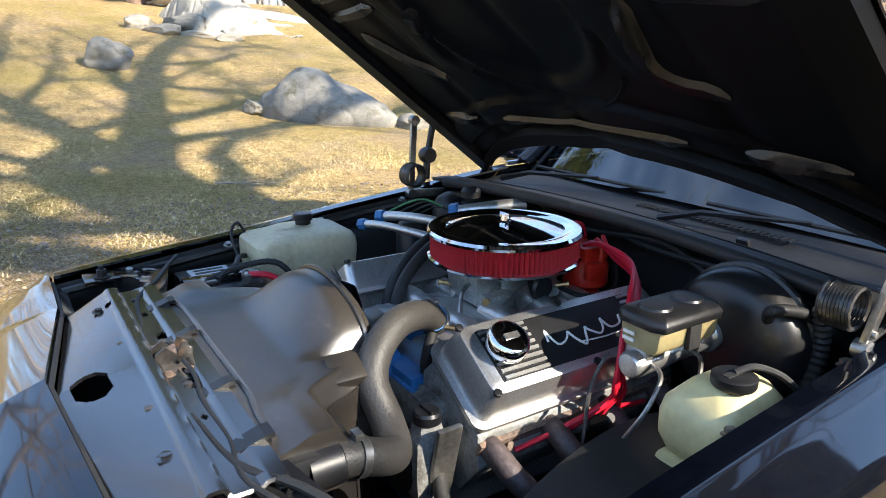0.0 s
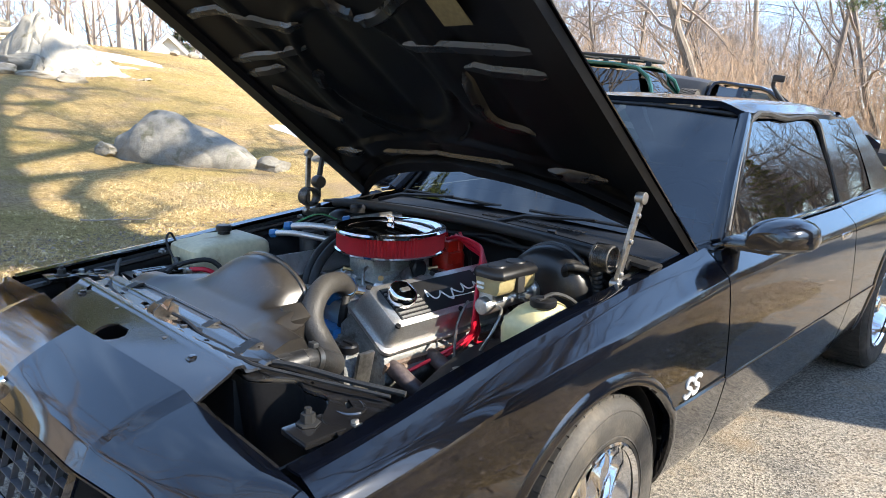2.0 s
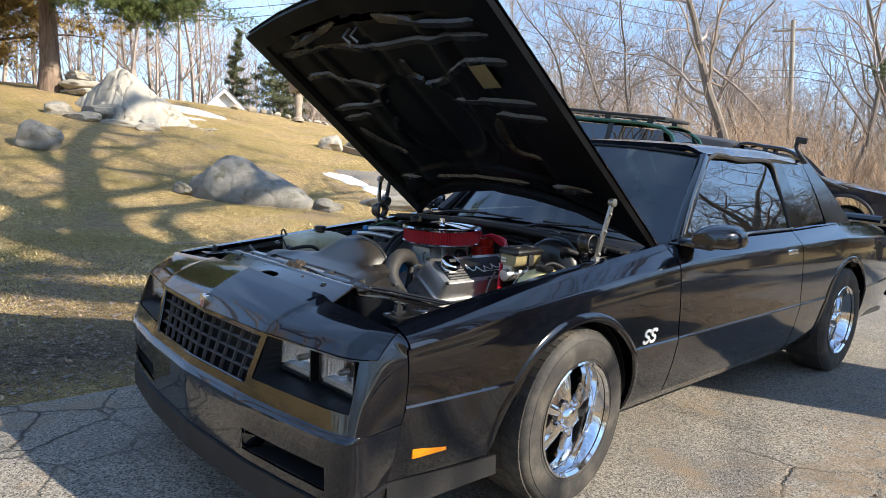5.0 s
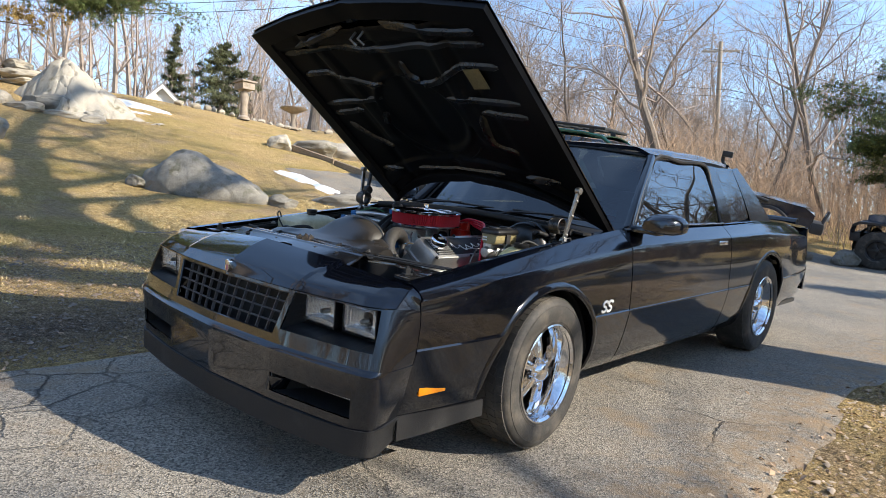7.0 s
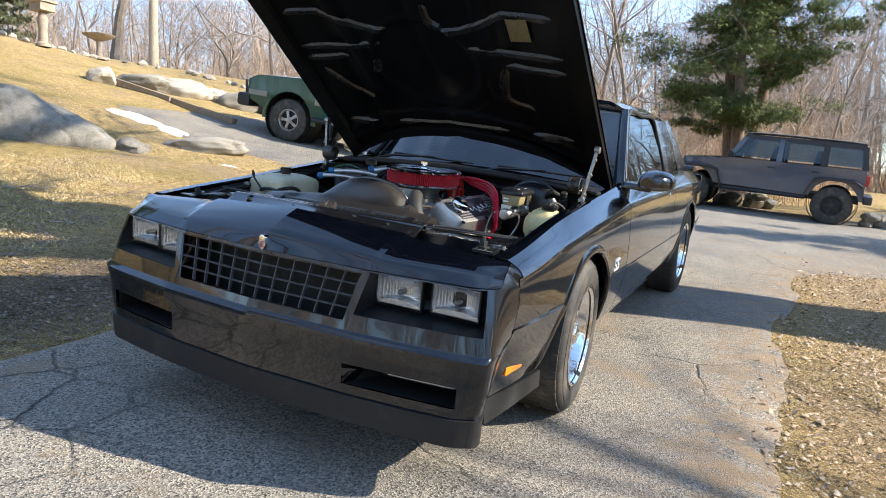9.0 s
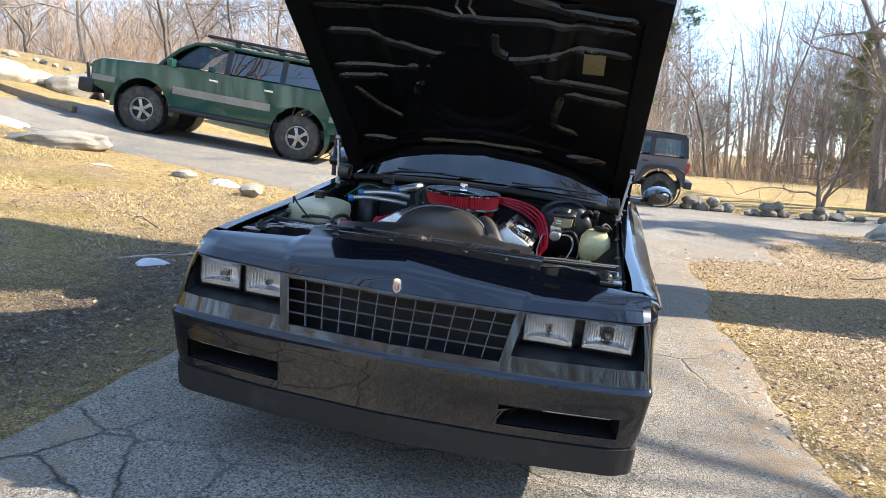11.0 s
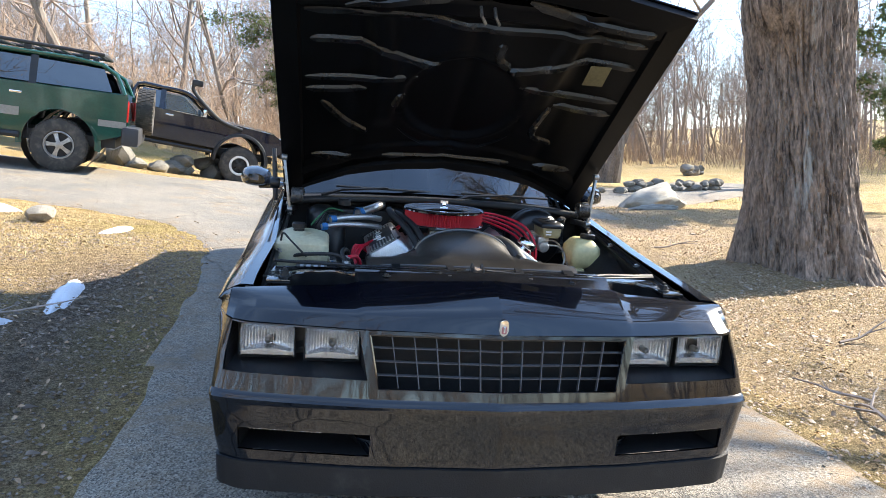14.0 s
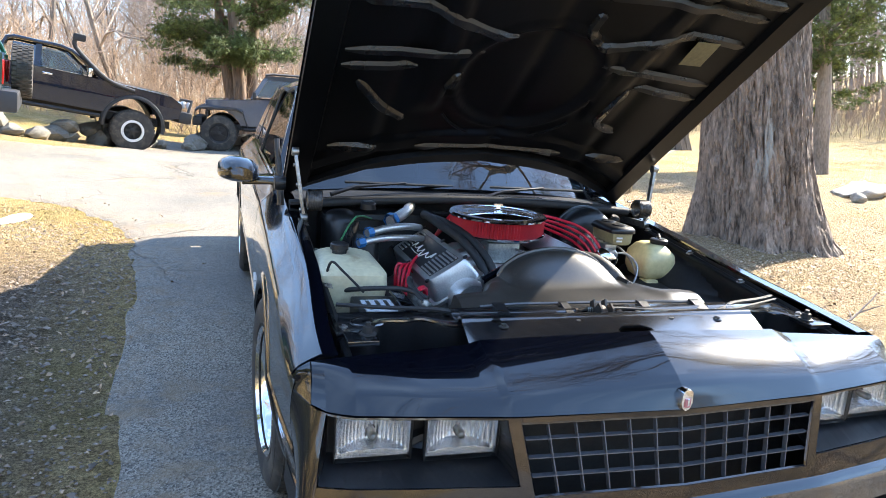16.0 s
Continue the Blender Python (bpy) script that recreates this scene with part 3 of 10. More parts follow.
# nose: a shallow prow that leans out towards the bumper and turns back along the sides
NOSE_X = [0.0, 0.1, 0.2, 0.3, 0.4, 0.5, 0.6, 0.68, 0.735, 0.779, 0.80]


def front_y(x, z):
    """Where the front stands at a place across it and a height."""
    a = abs(x)
    top = interp(a, [0, 0.39, 0.5, 0.65, 0.74, 0.80], [-1.014, -0.995, -0.978, -0.955, -0.938, -0.905])
    low = interp(a, [0, 0.39, 0.6, 0.74, 0.80], [-1.066, -1.044, -1.016, -0.992, -0.966])
    if z >= 0.50:
        return low + (top - low) * (z - 0.50) / 0.194
    return low + interp(z, [0.21, 0.30, 0.36, 0.44, 0.478, 0.488, 0.495, 0.50], [0.010, 0.000, -0.002, -0.006, -0.012, -0.015, -0.009, 0.0])


@functools.lru_cache(maxsize=None)
def nose_plan(z):
    """The plan of the nose at a height, from the middle round the corner to the fender's front edge."""
    xe = interp(z, [0.21, 0.30, 0.36, 0.49, 0.60, 0.694], [0.790, 0.800, 0.814, 0.830, 0.820, 0.802])
    k = interp(z, [side_point(-0.793, j).z for j in range(13)], list(range(13)))
    pts = [Vector((x, front_y(x, z), z)) for x in NOSE_X[:9]]
    pts += [Vector((xe - 0.020, front_y(0.785, z) + 0.002, z)), Vector((xe + 0.001, front_y(0.80, z) + 0.030, z))]
    return pts + [Vector((side_point(-0.793, k).x, -0.793, z))]


def nose_at(s, z):
    """s: 0 at the middle, 11 at the seam with the fender; minus on the other side."""
    p, a = nose_plan(round(z, 5)), min(abs(s), 11.0)
    i = min(int(a), 10)
    t = a - i
    q0, q1, q2, q3 = p[max(i - 1, 0)], p[i], p[i + 1], p[min(i + 2, 11)]
    q = 0.5 * ((2 * q1) + (q2 - q0) * t + (2 * q0 - 5 * q1 + 4 * q2 - q3) * t * t + (3 * q1 - q0 - 3 * q2 + q3) * t ** 3)
    return Vector((math.copysign(q.x, s), q.y, z))


def nose(s, z, off=0.0):
    p = nose_at(s, z)
    if not off:
        return p
    d = nose_at(abs(s) + 0.02, z) - nose_at(max(0.0, abs(s) - 0.02), z)
    n = Vector((d.y, -d.x, 0)).normalized()
    if abs(s) > 10.97:
        n = Vector((1, 0, 0))
    return p + Vector((math.copysign(n.x, s) if abs(s) > 1e-6 else 0.0, n.y, 0)) * off


def s_of(x):
    return math.copysign(interp(abs(x), NOSE_X, list(range(11))), x)


def sgrid(extra=()):
    return sorted(set([round(v, 4) for v in lin(-11, 11, 88)] + [round(s_of(x), 4) for e in extra for x in (e, -e)]))


def seam(x):
    a = abs(x)
    return Vector((x, interp(a, [0, 0.43, 0.80], [-0.850, -0.802, -0.800]), interp(a, [0, 0.418, 0.455, 0.80], [0.816, 0.790, 0.778, 0.756])))


def crease(x):
    return 0.010 * math.exp(-((abs(x) - 0.43) / 0.03) ** 2) + 0.012 * math.exp(-(x / 0.03) ** 2)


def brow(x):
    a = abs(x)
    return Vector((x, interp(a, [0, 0.41, 0.60, 0.72, 0.80], [-0.990, -0.957, -0.925, -0.892, -0.838]), interp(a, [0, 0.405, 0.425, 0.80], [0.748, 0.737, 0.733, 0.731])))


def header(x, v):
    """Flat-faced panel from the hood's edge to a crisp brow, then down over grille and lamps."""
    a, e = seam(x), brow(x)
    b = nose(s_of(x), 0.694)
    if v <= 0.75:
        p = a.lerp(e, v / 0.75 * 0.88)
        p.z += 0.005 * math.sin(math.pi * v / 0.75)
        return p
    if v < 0.9:
        t = (v - 0.75) / 0.15
        return a.lerp(e, 0.88).lerp(e, t).lerp(e.lerp(b, 0.28), t)
    return e.lerp(b, 0.28 + 0.72 * (v - 0.9) / 0.1)


HEAD_V = lin(0, 0.75, 8) + [0.78, 0.81, 0.84, 0.87, 0.90, 0.95, 1.0]
hb = bmesh.new()
xs = sorted(set([round(x, 3) for x in lin(-0.80, 0.80, 64)] + [-0.455, -0.425, -0.418, -0.405, 0.405, 0.418, 0.425, 0.455, 0.0, -0.72, 0.72]))
sheet(hb, header, xs, HEAD_V)
thicken(hb, -0.006)
header_panel = part("header_panel", hb, PAINT, coupe)
header_panel.data.set_sharp_from_angle(angle=radians(7))


def corner(sgn):
    """The end of the nose: from the hood's corner down and round to the fender's front edge."""
    bm = bmesh.new()

    def f(u, v):
        rear = side_point(-0.793, 12.1 - u * 2.85)
        p = header(0.80, u).lerp(rear, v)
        return p
    sheet(bm, f, HEAD_V, lin(0, 1, 6))
    thicken(bm, -0.005)
    if sgn < 0:
        bmesh.ops.scale(bm, vec=(-1, 1, 1), verts=bm.verts)
    part("nose_corner", bm, PAINT, coupe)


corner(1)
corner(-1)
# brow-to-bumper face with openings for the grille and the lamps
GX, GZ0, GZ1 = 0.390, 0.532, 0.684
LX0, LX1, LZ0, LZ1 = 0.416, 0.775, 0.556, 0.690


def face_at(s, z, off=0.0):
    """The face, its grille opening drawn in towards the foot."""
    a = abs(s)
    lean = 0.030 * max(0.0, GZ1 - z) / (GZ1 - GZ0) * smoothstep(a, 0.0, 3.9) * (1 - smoothstep(a, 4.3, 7.5))
    return nose(math.copysign(max(0.0, a - lean * 10), s), z, off)


def open_face(s, z):
    x = abs(np.interp(abs(s), list(range(11)), NOSE_X))
    if x < GX and GZ0 < z < GZ1:
        return False
    if LX0 < x < LX1 and LZ0 < z < LZ1:
        return False
    return True


face = bmesh.new()
sheet(face, face_at, sgrid((GX, LX0, LX1)), [0.500, 0.507, 0.518, GZ0, LZ0, 0.58, 0.61, 0.64, 0.665, GZ1, LZ1, 0.694], open_face)
thicken(face, -0.006)
part("nose_panel", face, PAINT, coupe)
# bumper, with two air slots, and the chin spoiler under it
SX0, SX1, SZ0, SZ1 = 0.375, 0.745, 0.334, 0.402
bumper = bmesh.new()
sheet(bumper, nose, sgrid((SX0, SX1)), [0.298, 0.31, 0.322, SZ0, 0.356, 0.38, SZ1, 0.42, 0.44, 0.46, 0.470, 0.478, 0.484, 0.488, 0.492, 0.496, 0.500],
      lambda s, z: not (SX0 < abs(np.interp(abs(s), list(range(11)), NOSE_X)) < SX1 and SZ0 < z < SZ1))
thicken(bumper, -0.008)
part("bumper", bumper, PAINT, coupe)
part("bumper_lip", tubed([nose(s, 0.488, -0.003) for s in lin(-10.98, 10.98, 88)], 0.006, 8), PAINT, coupe)
for sgn in (1, -1):
    slot = bmesh.new()
    a, b = nose(s_of(SX0), SZ0), nose(s_of(SX1), SZ0)
    pts = []
    for z in (SZ0 - 0.003, SZ1 + 0.003):
        pts += [(sgn * (a.x - 0.003), a.y + 0.004, z), (sgn * (b.x + 0.003), b.y + 0.004, z), (sgn * (b.x - 0.02), b.y + 0.14, z), (sgn * (a.x + 0.06), a.y + 0.15, z)]
    v = [slot.verts.new(p) for p in pts]
    for f in ((3, 2, 1, 0), (4, 5, 6, 7), (1, 2, 6, 5), (2, 3, 7, 6), (3, 0, 4, 7)):
        slot.faces.new([v[i] for i in f])
    part("air_slot", slot, BAY, coupe, smooth=False)
    # parking lamp set high in the slot, with fine ribs
    pk = part("parking_lamp", boxed((sgn * 0.62, -0.972, 0.390), (0.22, 0.02, 0.020), pose(0, 0, 0, 0, 0, sgn * 9)), LABEL_GREY, coupe, "clear ribbed lamp", bevel=0.004)
    rbs = bmesh.new()
    for k in range(18):
        x = 0.52 + 0.2 * k / 17
        box(rbs, (sgn * x, -0.984 + (x - 0.62) * 0.158, 0.390), (0.003, 0.006, 0.016))
    part("lamp_rib", rbs, CHROME, pk, smooth=False)
    # flared lip that turns into the slot at its inner end
    fl = bmesh.new()
    rows = []
    for t in lin(0, 1, 6):
        z = SZ0 - 0.004 + (SZ1 - SZ0 - 0.012) * t
        x0 = SX0 - 0.016 - 0.018 * (1 - t)
        p, q = nose(s_of(x0), z), nose(s_of(x0 + 0.045 + 0.02 * t), z)
        rows.append([(sgn * p.x, p.y - 0.001, z), (sgn * (p.x + 0.016), p.y - 0.004, z), (sgn * (q.x - 0.012), q.y + 0.014, z), (sgn * q.x, q.y + 0.05, z)])
    loft(fl, rows, closed=False)
    part("slot_vane", thicken(fl, -0.004), PAINT, coupe)
chin = bmesh.new()
sheet(chin, lambda s, z: nose(s, z, 0.004 + 0.006 * (0.30 - z) / 0.085), sgrid(), [0.212, 0.222, 0.25, 0.28, 0.300])
thicken(chin, -0.012)
part("chin_spoiler", chin, CHIN, coupe, "matte dark grey chin spoiler")
for sgn in (1, -1):
    st = bmesh.new()
    sheet(st, lambda y, v: Vector((sgn * (side_point(y, 0.6).x + 0.012 - 0.004 * v), y, (0.212 + 0.014 * smoothstep(y, -0.8, -0.4)) * (1 - v) + (0.300 - 0.01 * smoothstep(y, -0.8, -0.4)) * v)), lin(-0.79, -0.372, 8), lin(0, 1, 3))
    thicken(st, -0.01)
    part("chin_end", st, CHIN, coupe)
    part("side_marker", boxed((sgn * 0.797, -0.666, 0.386), (0.016, 0.128, 0.032), pose(0, 0, 0, 0, 0, sgn * -4)), AMBER, coupe, "amber side marker lens", bevel=0.004)

# grille: egg-crate bars before a dark core
GRILLE = material("grille_grey", (0.10, 0.10, 0.108), 0.34, vary=0.2, metal=0.3)


def grille_half(z):
    return GX - 0.030 * (GZ1 - z) / (GZ1 - GZ0)


gr = bmesh.new()
for i in range(1, 12):
    f = -1 + 2 * i / 12
    hexa(gr, [(f * grille_half(z) + dx, front_y(f * grille_half(z), z) + dy, z) for z in (GZ0 - 0.002, GZ1 + 0.002) for dx, dy in ((-0.0013, 0.004), (0.0013, 0.004), (0.0013, 0.017), (-0.0013, 0.017))])
for j in range(1, 4):
    z = GZ0 + (GZ1 - GZ0) * j / 4
    loft(gr, [[(x, front_y(x, z) + o, z + h) for o, h in ((0.003, -0.0013), (0.003, 0.0013), (0.017, 0.0013), (0.017, -0.0013))] for x in lin(-grille_half(z), grille_half(z), 24)], caps=True)
part("grille", gr, GRILLE, coupe, "dark egg-crate grille", smooth=False)
fr = bmesh.new()
ring = [Vector((x, front_y(x, GZ1) - 0.001, GZ1)) for x in lin(-GX, GX, 30)] + [Vector((grille_half(z), front_y(grille_half(z), z) - 0.001, z)) for z in lin(GZ1, GZ0, 6)[1:-1]]
ring += [Vector((x, front_y(x, GZ0) - 0.001, GZ0)) for x in lin(grille_half(GZ0), -grille_half(GZ0), 30)] + [Vector((-grille_half(z), front_y(grille_half(z), z) - 0.001, z)) for z in lin(GZ0, GZ1, 6)[1:-1]]
tube(fr, ring + [ring[0]], 0.005, 6)
part("grille_surround", fr, PAINT, coupe)
core = boxed((0, -0.86, 0.52), (1.30, 0.015, 0.44))
part("radiator_core", core, BAY, coupe)
em = bmesh.new()
loft(em, [[(x, -1.018 + y, z) for x, z in ((-0.013, 0.738), (-0.006, 0.744), (0.006, 0.744), (0.013, 0.738), (0.015, 0.712), (0.010, 0.700), (0, 0.693), (-0.010, 0.700), (-0.015, 0.712))] for y in (0.016, -0.006)], caps=True)
emblem = part("hood_emblem", em, CHROME, coupe, "small chrome shield emblem", bevel=0.002)
part("emblem_field", boxed((0, -1.0255, 0.714), (0.014, 0.003, 0.020)), material("emblem_enamel", (0.42, 0.16, 0.16), 0.25, vary=0.3, scale=60), emblem)
part("emblem_bar", boxed((0, -1.0275, 0.716), (0.005, 0.003, 0.016)), CHROME, emblem)


# head lamps: two rectangles a side in a dark bucket
LAMP = material("lamp_reflector", (0.86, 0.87, 0.89), 0.20, metal=0.85, vary=0.2, scale=40, fine=200, rough_vary=0.12, bump=0.25, stretch=(2.5, 1, 0.5))


def lens_material():
    m = glass("fluted_lens", (0.93, 0.95, 0.96), 0.02, ior=1.55)
    n, l = m.node_tree.nodes, m.node_tree.links
    w = n.new("ShaderNodeTexWave")
    w.inputs["Scale"].default_value = 40
    tc = n.new("ShaderNodeTexCoord")
    l.new(tc.outputs["Object"], w.inputs["Vector"])
    bp = n.new("ShaderNodeBump")
    bp.inputs["Strength"].default_value, bp.inputs["Distance"].default_value = 0.8, 0.003
    l.new(w.outputs["Fac"], bp.inputs["Height"])
    for q in list(n):
        if q.type == "BSDF_GLOSSY":
            l.new(bp.outputs["Normal"], q.inputs["Normal"])
    return m


LENS = lens_material()
LX_IN = LX0 - 0.020
for sgn in (1, -1):
    # the recess: its floor slopes out to the face, its back stands straight
    bucket = bmesh.new()
    edge = [(x, LZ0) for x in lin(LX0, LX1, 10)] + [(LX1, z) for z in lin(LZ0, LZ1, 6)[1:]] + [(x, LZ1) for x in lin(LX1, LX0, 10)[1:]] + [(LX0, z) for z in lin(LZ1, LZ0, 6)[1:-1]]
    outer = [face_at(s_of(x), z, -0.002) for x, z in edge]
    back = []
    for x, z in edge:
        zz = 0.584 + (z - LZ0) / (LZ1 - LZ0) * (LZ1 - 0.584)
        back.append(Vector((min(max(x, LX0 - 0.008), LX1 - 0.004), -0.896 + 0.022 * smoothstep(x, 0.56, 0.62), zz)))
    loft(bucket, [[(sgn * p.x, p.y, p.z) for p in r] for r in (outer, back)])
    bucket.faces.new([bucket.verts.new((sgn * p.x, p.y, p.z)) for p in back])
    part("lamp_bucket", bucket, SATIN, coupe, smooth=False)
    for cx, cy in ((0.494, -0.934), (0.682, -0.912)):
        lamp = bmesh.new()
        loft(lamp, [[(x * w, y, z * w) for x, z in ((-0.083, -0.053), (0.083, -0.053), (0.083, 0.053), (-0.083, 0.053))] for y, w in ((0.030, 0.9), (-0.012, 1.0), (-0.014, 0.97), (0.0, 0.93), (0.028, 0.80))])
        lamp_ob = part("headlight", lamp, SATIN, coupe, smooth=False)
        lamp_ob.matrix_local = Matrix.Translation((sgn * cx, cy, 0.636)) @ pose(0, 0, 0, 0, 0, sgn * 2)
        bowl = bmesh.new()

        def bowl_at(u, v):
            """A shallow silvered dish with a swelling round the bulb."""
            y = -0.008 + 0.044 * (1 - u * u) * (1 - v ** 4) + 0.0012 * math.cos(60 * u)
            shelf = smoothstep(-v, 0.50 + 0.25 * u * u, 0.58 + 0.25 * u * u)
            return Vector((u * 0.078, y * (1 - shelf) - 0.004 * shelf, v * 0.047))
        sheet(bowl, bowl_at, lin(-1, 1, 96), lin(-1, 1, 32))
        part("reflector", bowl, LAMP, lamp_ob, "silver reflector")
        bulb = [(0.010, 0.030), (0.010, 0.004), (0.008, -0.003), (0.004, -0.006), (0, -0.006)]
        part("bulb", lathed([(r, -y) for r, y in bulb], 14, axis_m((0, 0, -0.004), (0, -1, 0))), STEEL, lamp_ob, "small steel bulb shield")
        ln = bmesh.new()
        sheet(ln, lambda u, v: Vector((u * 0.080, -0.016 - 0.006 * (1 - u ** 4) * (1 - v ** 4), v * 0.050)), lin(-1, 1, 10), lin(-1, 1, 8))
        part("lens", ln, LENS, lamp_ob, "fluted clear lens")

# hood, raised on its hinges
HA = Vector((0, 0.596, 0.925))
HD = Vector((0, -1.092, 0.845)).normalized()
HN = Vector((0, 0.845, 1.092)).normalized()


def hood_at(u, v, w=0.0):
    """u across, v from the hinges to the front edge, w out of the upper skin."""
    return HA + Vector((u, 0, 0)) + HD * v + HN * w


def hood_rear(u):
    """Where the hood's rear edge lies: it follows the bowed foot of the windshield."""
    return 0.27 * (1 - (min(abs(u), 0.755) / 0.755) ** 2.2)


def hood_len(u):
    return 1.375 + 0.085 * (1 - (abs(u) / 0.75) ** 1.5)


def hood_crown(u, v):
    return 0.026 * (1 - (u / 0.76) ** 2) + crease(u) * 0.8 - 0.012 * (v / 1.4) ** 2


hood = bmesh.new()
us = sorted(set([round(u, 3) for u in lin(-0.755, 0.755, 50)]))
sheet(hood, lambda u, t: hood_at(u, hood_rear(u) * (1 - t) + t * hood_len(u), hood_crown(u, t * 1.4)), us, lin(0, 1, 24))
thicken(hood, -0.004)
hood_ob = part("hood", hood, PAINT, coupe, "raised black hood with a ribbed underside")
# folded rim under the edge
rim = bmesh.new()
edge = [(-0.75, v) for v in lin(0.0, 1.36, 16)] + [(u, hood_len(u) - 0.008) for u in lin(-0.75, 0.75, 20)] + [(0.75, v) for v in lin(1.36, 0.0, 16)] + [(u, hood_rear(u) + 0.008) for u in lin(0.75, -0.75, 20)]
out, inn = [], []
for u, v in edge:
    d = Vector((u, v - 0.69)).normalized()
    out.append((u, v, hood_crown(u, v) - 0.003, hood_crown(u, v) - 0.030))
    k = 0.085
    inn.append((u * (1 - k / 0.75), 0.80 + (v - 0.80) * (1 - k / 0.69)))
rings = [[hood_at(u, v, a) for u, v, a, b in out], [hood_at(u, v, b) for u, v, a, b in out], [hood_at(u, v, hood_crown(u, v) - 0.036) for u, v in inn], [hood_at(u * 0.985, 0.80 + (v - 0.80) * 0.985, hood_crown(u, v) - 0.014) for u, v in inn]]
loft(rim, rings)
part("hood_rim", rim, UNDERHOOD, hood_ob)
inner = bmesh.new()


def inner_w(u, v):
    w = hood_crown(u, v) - 0.014
    w -= 0.012 * smoothstep(0.05 - abs(abs(u) - 0.42 + 0.10 * math.sin(v * 2.2)), 0, 0.02) * smoothstep(v, 0.55, 0.65)
    w -= 0.014 * smoothstep(0.055 - abs(v - hood_rear(u) - 0.16), 0, 0.02)
    w -= 0.014 * smoothstep(0.05 - abs(v - 1.28), 0, 0.02)
    r = math.hypot(u - 0.0, (v - 0.78))
    w += 0.010 * smoothstep(0.25 - r, 0, 0.02)
    w -= 0.008 * smoothstep(0.018 - abs(r - 0.265), 0, 0.01)
    return w


sheet(inner, lambda u, t: hood_at(u, (hood_rear(u) + 0.05) * (1 - t) + 1.32 * t, inner_w(u, (hood_rear(u) + 0.05) * (1 - t) + 1.32 * t)), lin(-0.675, 0.675, 90), lin(0, 1, 84))
part("hood_inner_panel", inner, UNDERHOOD, hood_ob)
# pressed ribs of the underside
RIBS = [[(-0.64, 1.22), (-0.25, 1.23), (-0.06, 1.19), (0.11, 1.19), (0.30, 1.20), (0.64, 1.19)],
        [(-0.62, 1.08), (-0.44, 1.075), (-0.22, 0.99), (-0.12, 0.985)],
        [(0.14, 0.985), (0.24, 0.99), (0.44, 1.075), (0.64, 1.07)],
        [(-0.64, 0.87), (-0.20, 0.89)], [(0.22, 0.89), (0.65, 0.865)],
        [(-0.64, 0.80), (-0.40, 0.81)], [(0.39, 0.80), (0.65, 0.785)],
        [(-0.58, 0.73), (-0.46, 0.58), (-0.38, 0.53)], [(0.38, 0.79), (0.35, 0.60), (0.46, 0.53)],
        [(-0.62, 0.345), (-0.44, 0.355)], [(-0.30, 0.375), (-0.02, 0.385), (0.30, 0.38)], [(0.42, 0.37), (0.61, 0.35)],
        [(-0.50, 1.26), (-0.10, 1.335)], [(0.14, 1.335), (0.48, 1.27), (0.64, 1.265)],
        [(0.10, 1.12), (0.10, 1.04), (0.15, 1.00)], [(-0.28, 0.72), (-0.25, 0.80)]]
for line in RIBS:
    rb = bmesh.new()
    pts = spline([(u, v, 0) for u, v in line], 5)
    rows = []
    for i, p in enumerate(pts):
        d = (pts[min(i + 1, len(pts) - 1)] - pts[max(0, i - 1)]).normalized()
        q = Vector((-d.y, d.x, 0))
        end = 0.35 if i in (0, len(pts) - 1) else 1.0
        row = []
        for o, h in ((-0.019, 0.0), (-0.011, 0.011), (0.011, 0.011), (0.019, 0.0)):
            s = p + q * o * end
            row.append(hood_at(s.x, s.y, inner_w(s.x, s.y) - 0.001 - h * end))
        rows.append(row)
    loft(rb, rows, closed=False)
    part("hood_rib", rb, RIB, hood_ob, "brownish pressed rib")
ar = bmesh.new()
tube(ar, [hood_at(0.30 * math.cos(a), 0.74 + 0.30 * math.sin(a), hood_crown(0, 0.7) - 0.026) for a in [radians(d) for d in lin(215, 325, 30)]], 0.006, 6)
part("hood_rib", ar, UNDERHOOD, hood_ob)
part("underhood_label", boxed(hood_at(0.50, 1.02, hood_crown(0.5, 1.0) - 0.03), (0.085, 0.11, 0.002), HD.to_track_quat("Y", "Z").to_matrix().to_4x4()), material("yellowed_paper", (0.15, 0.13, 0.065), 0.6), hood_ob, "yellowed paper label")
for u in (-0.03, 0.02):
    part("hood_hook", tubed([hood_at(u, 1.30, -0.01), hood_at(u, 1.30, -0.055), hood_at(u + 0.02, 1.27, -0.06)], 0.006, 6), STEEL, hood_ob)
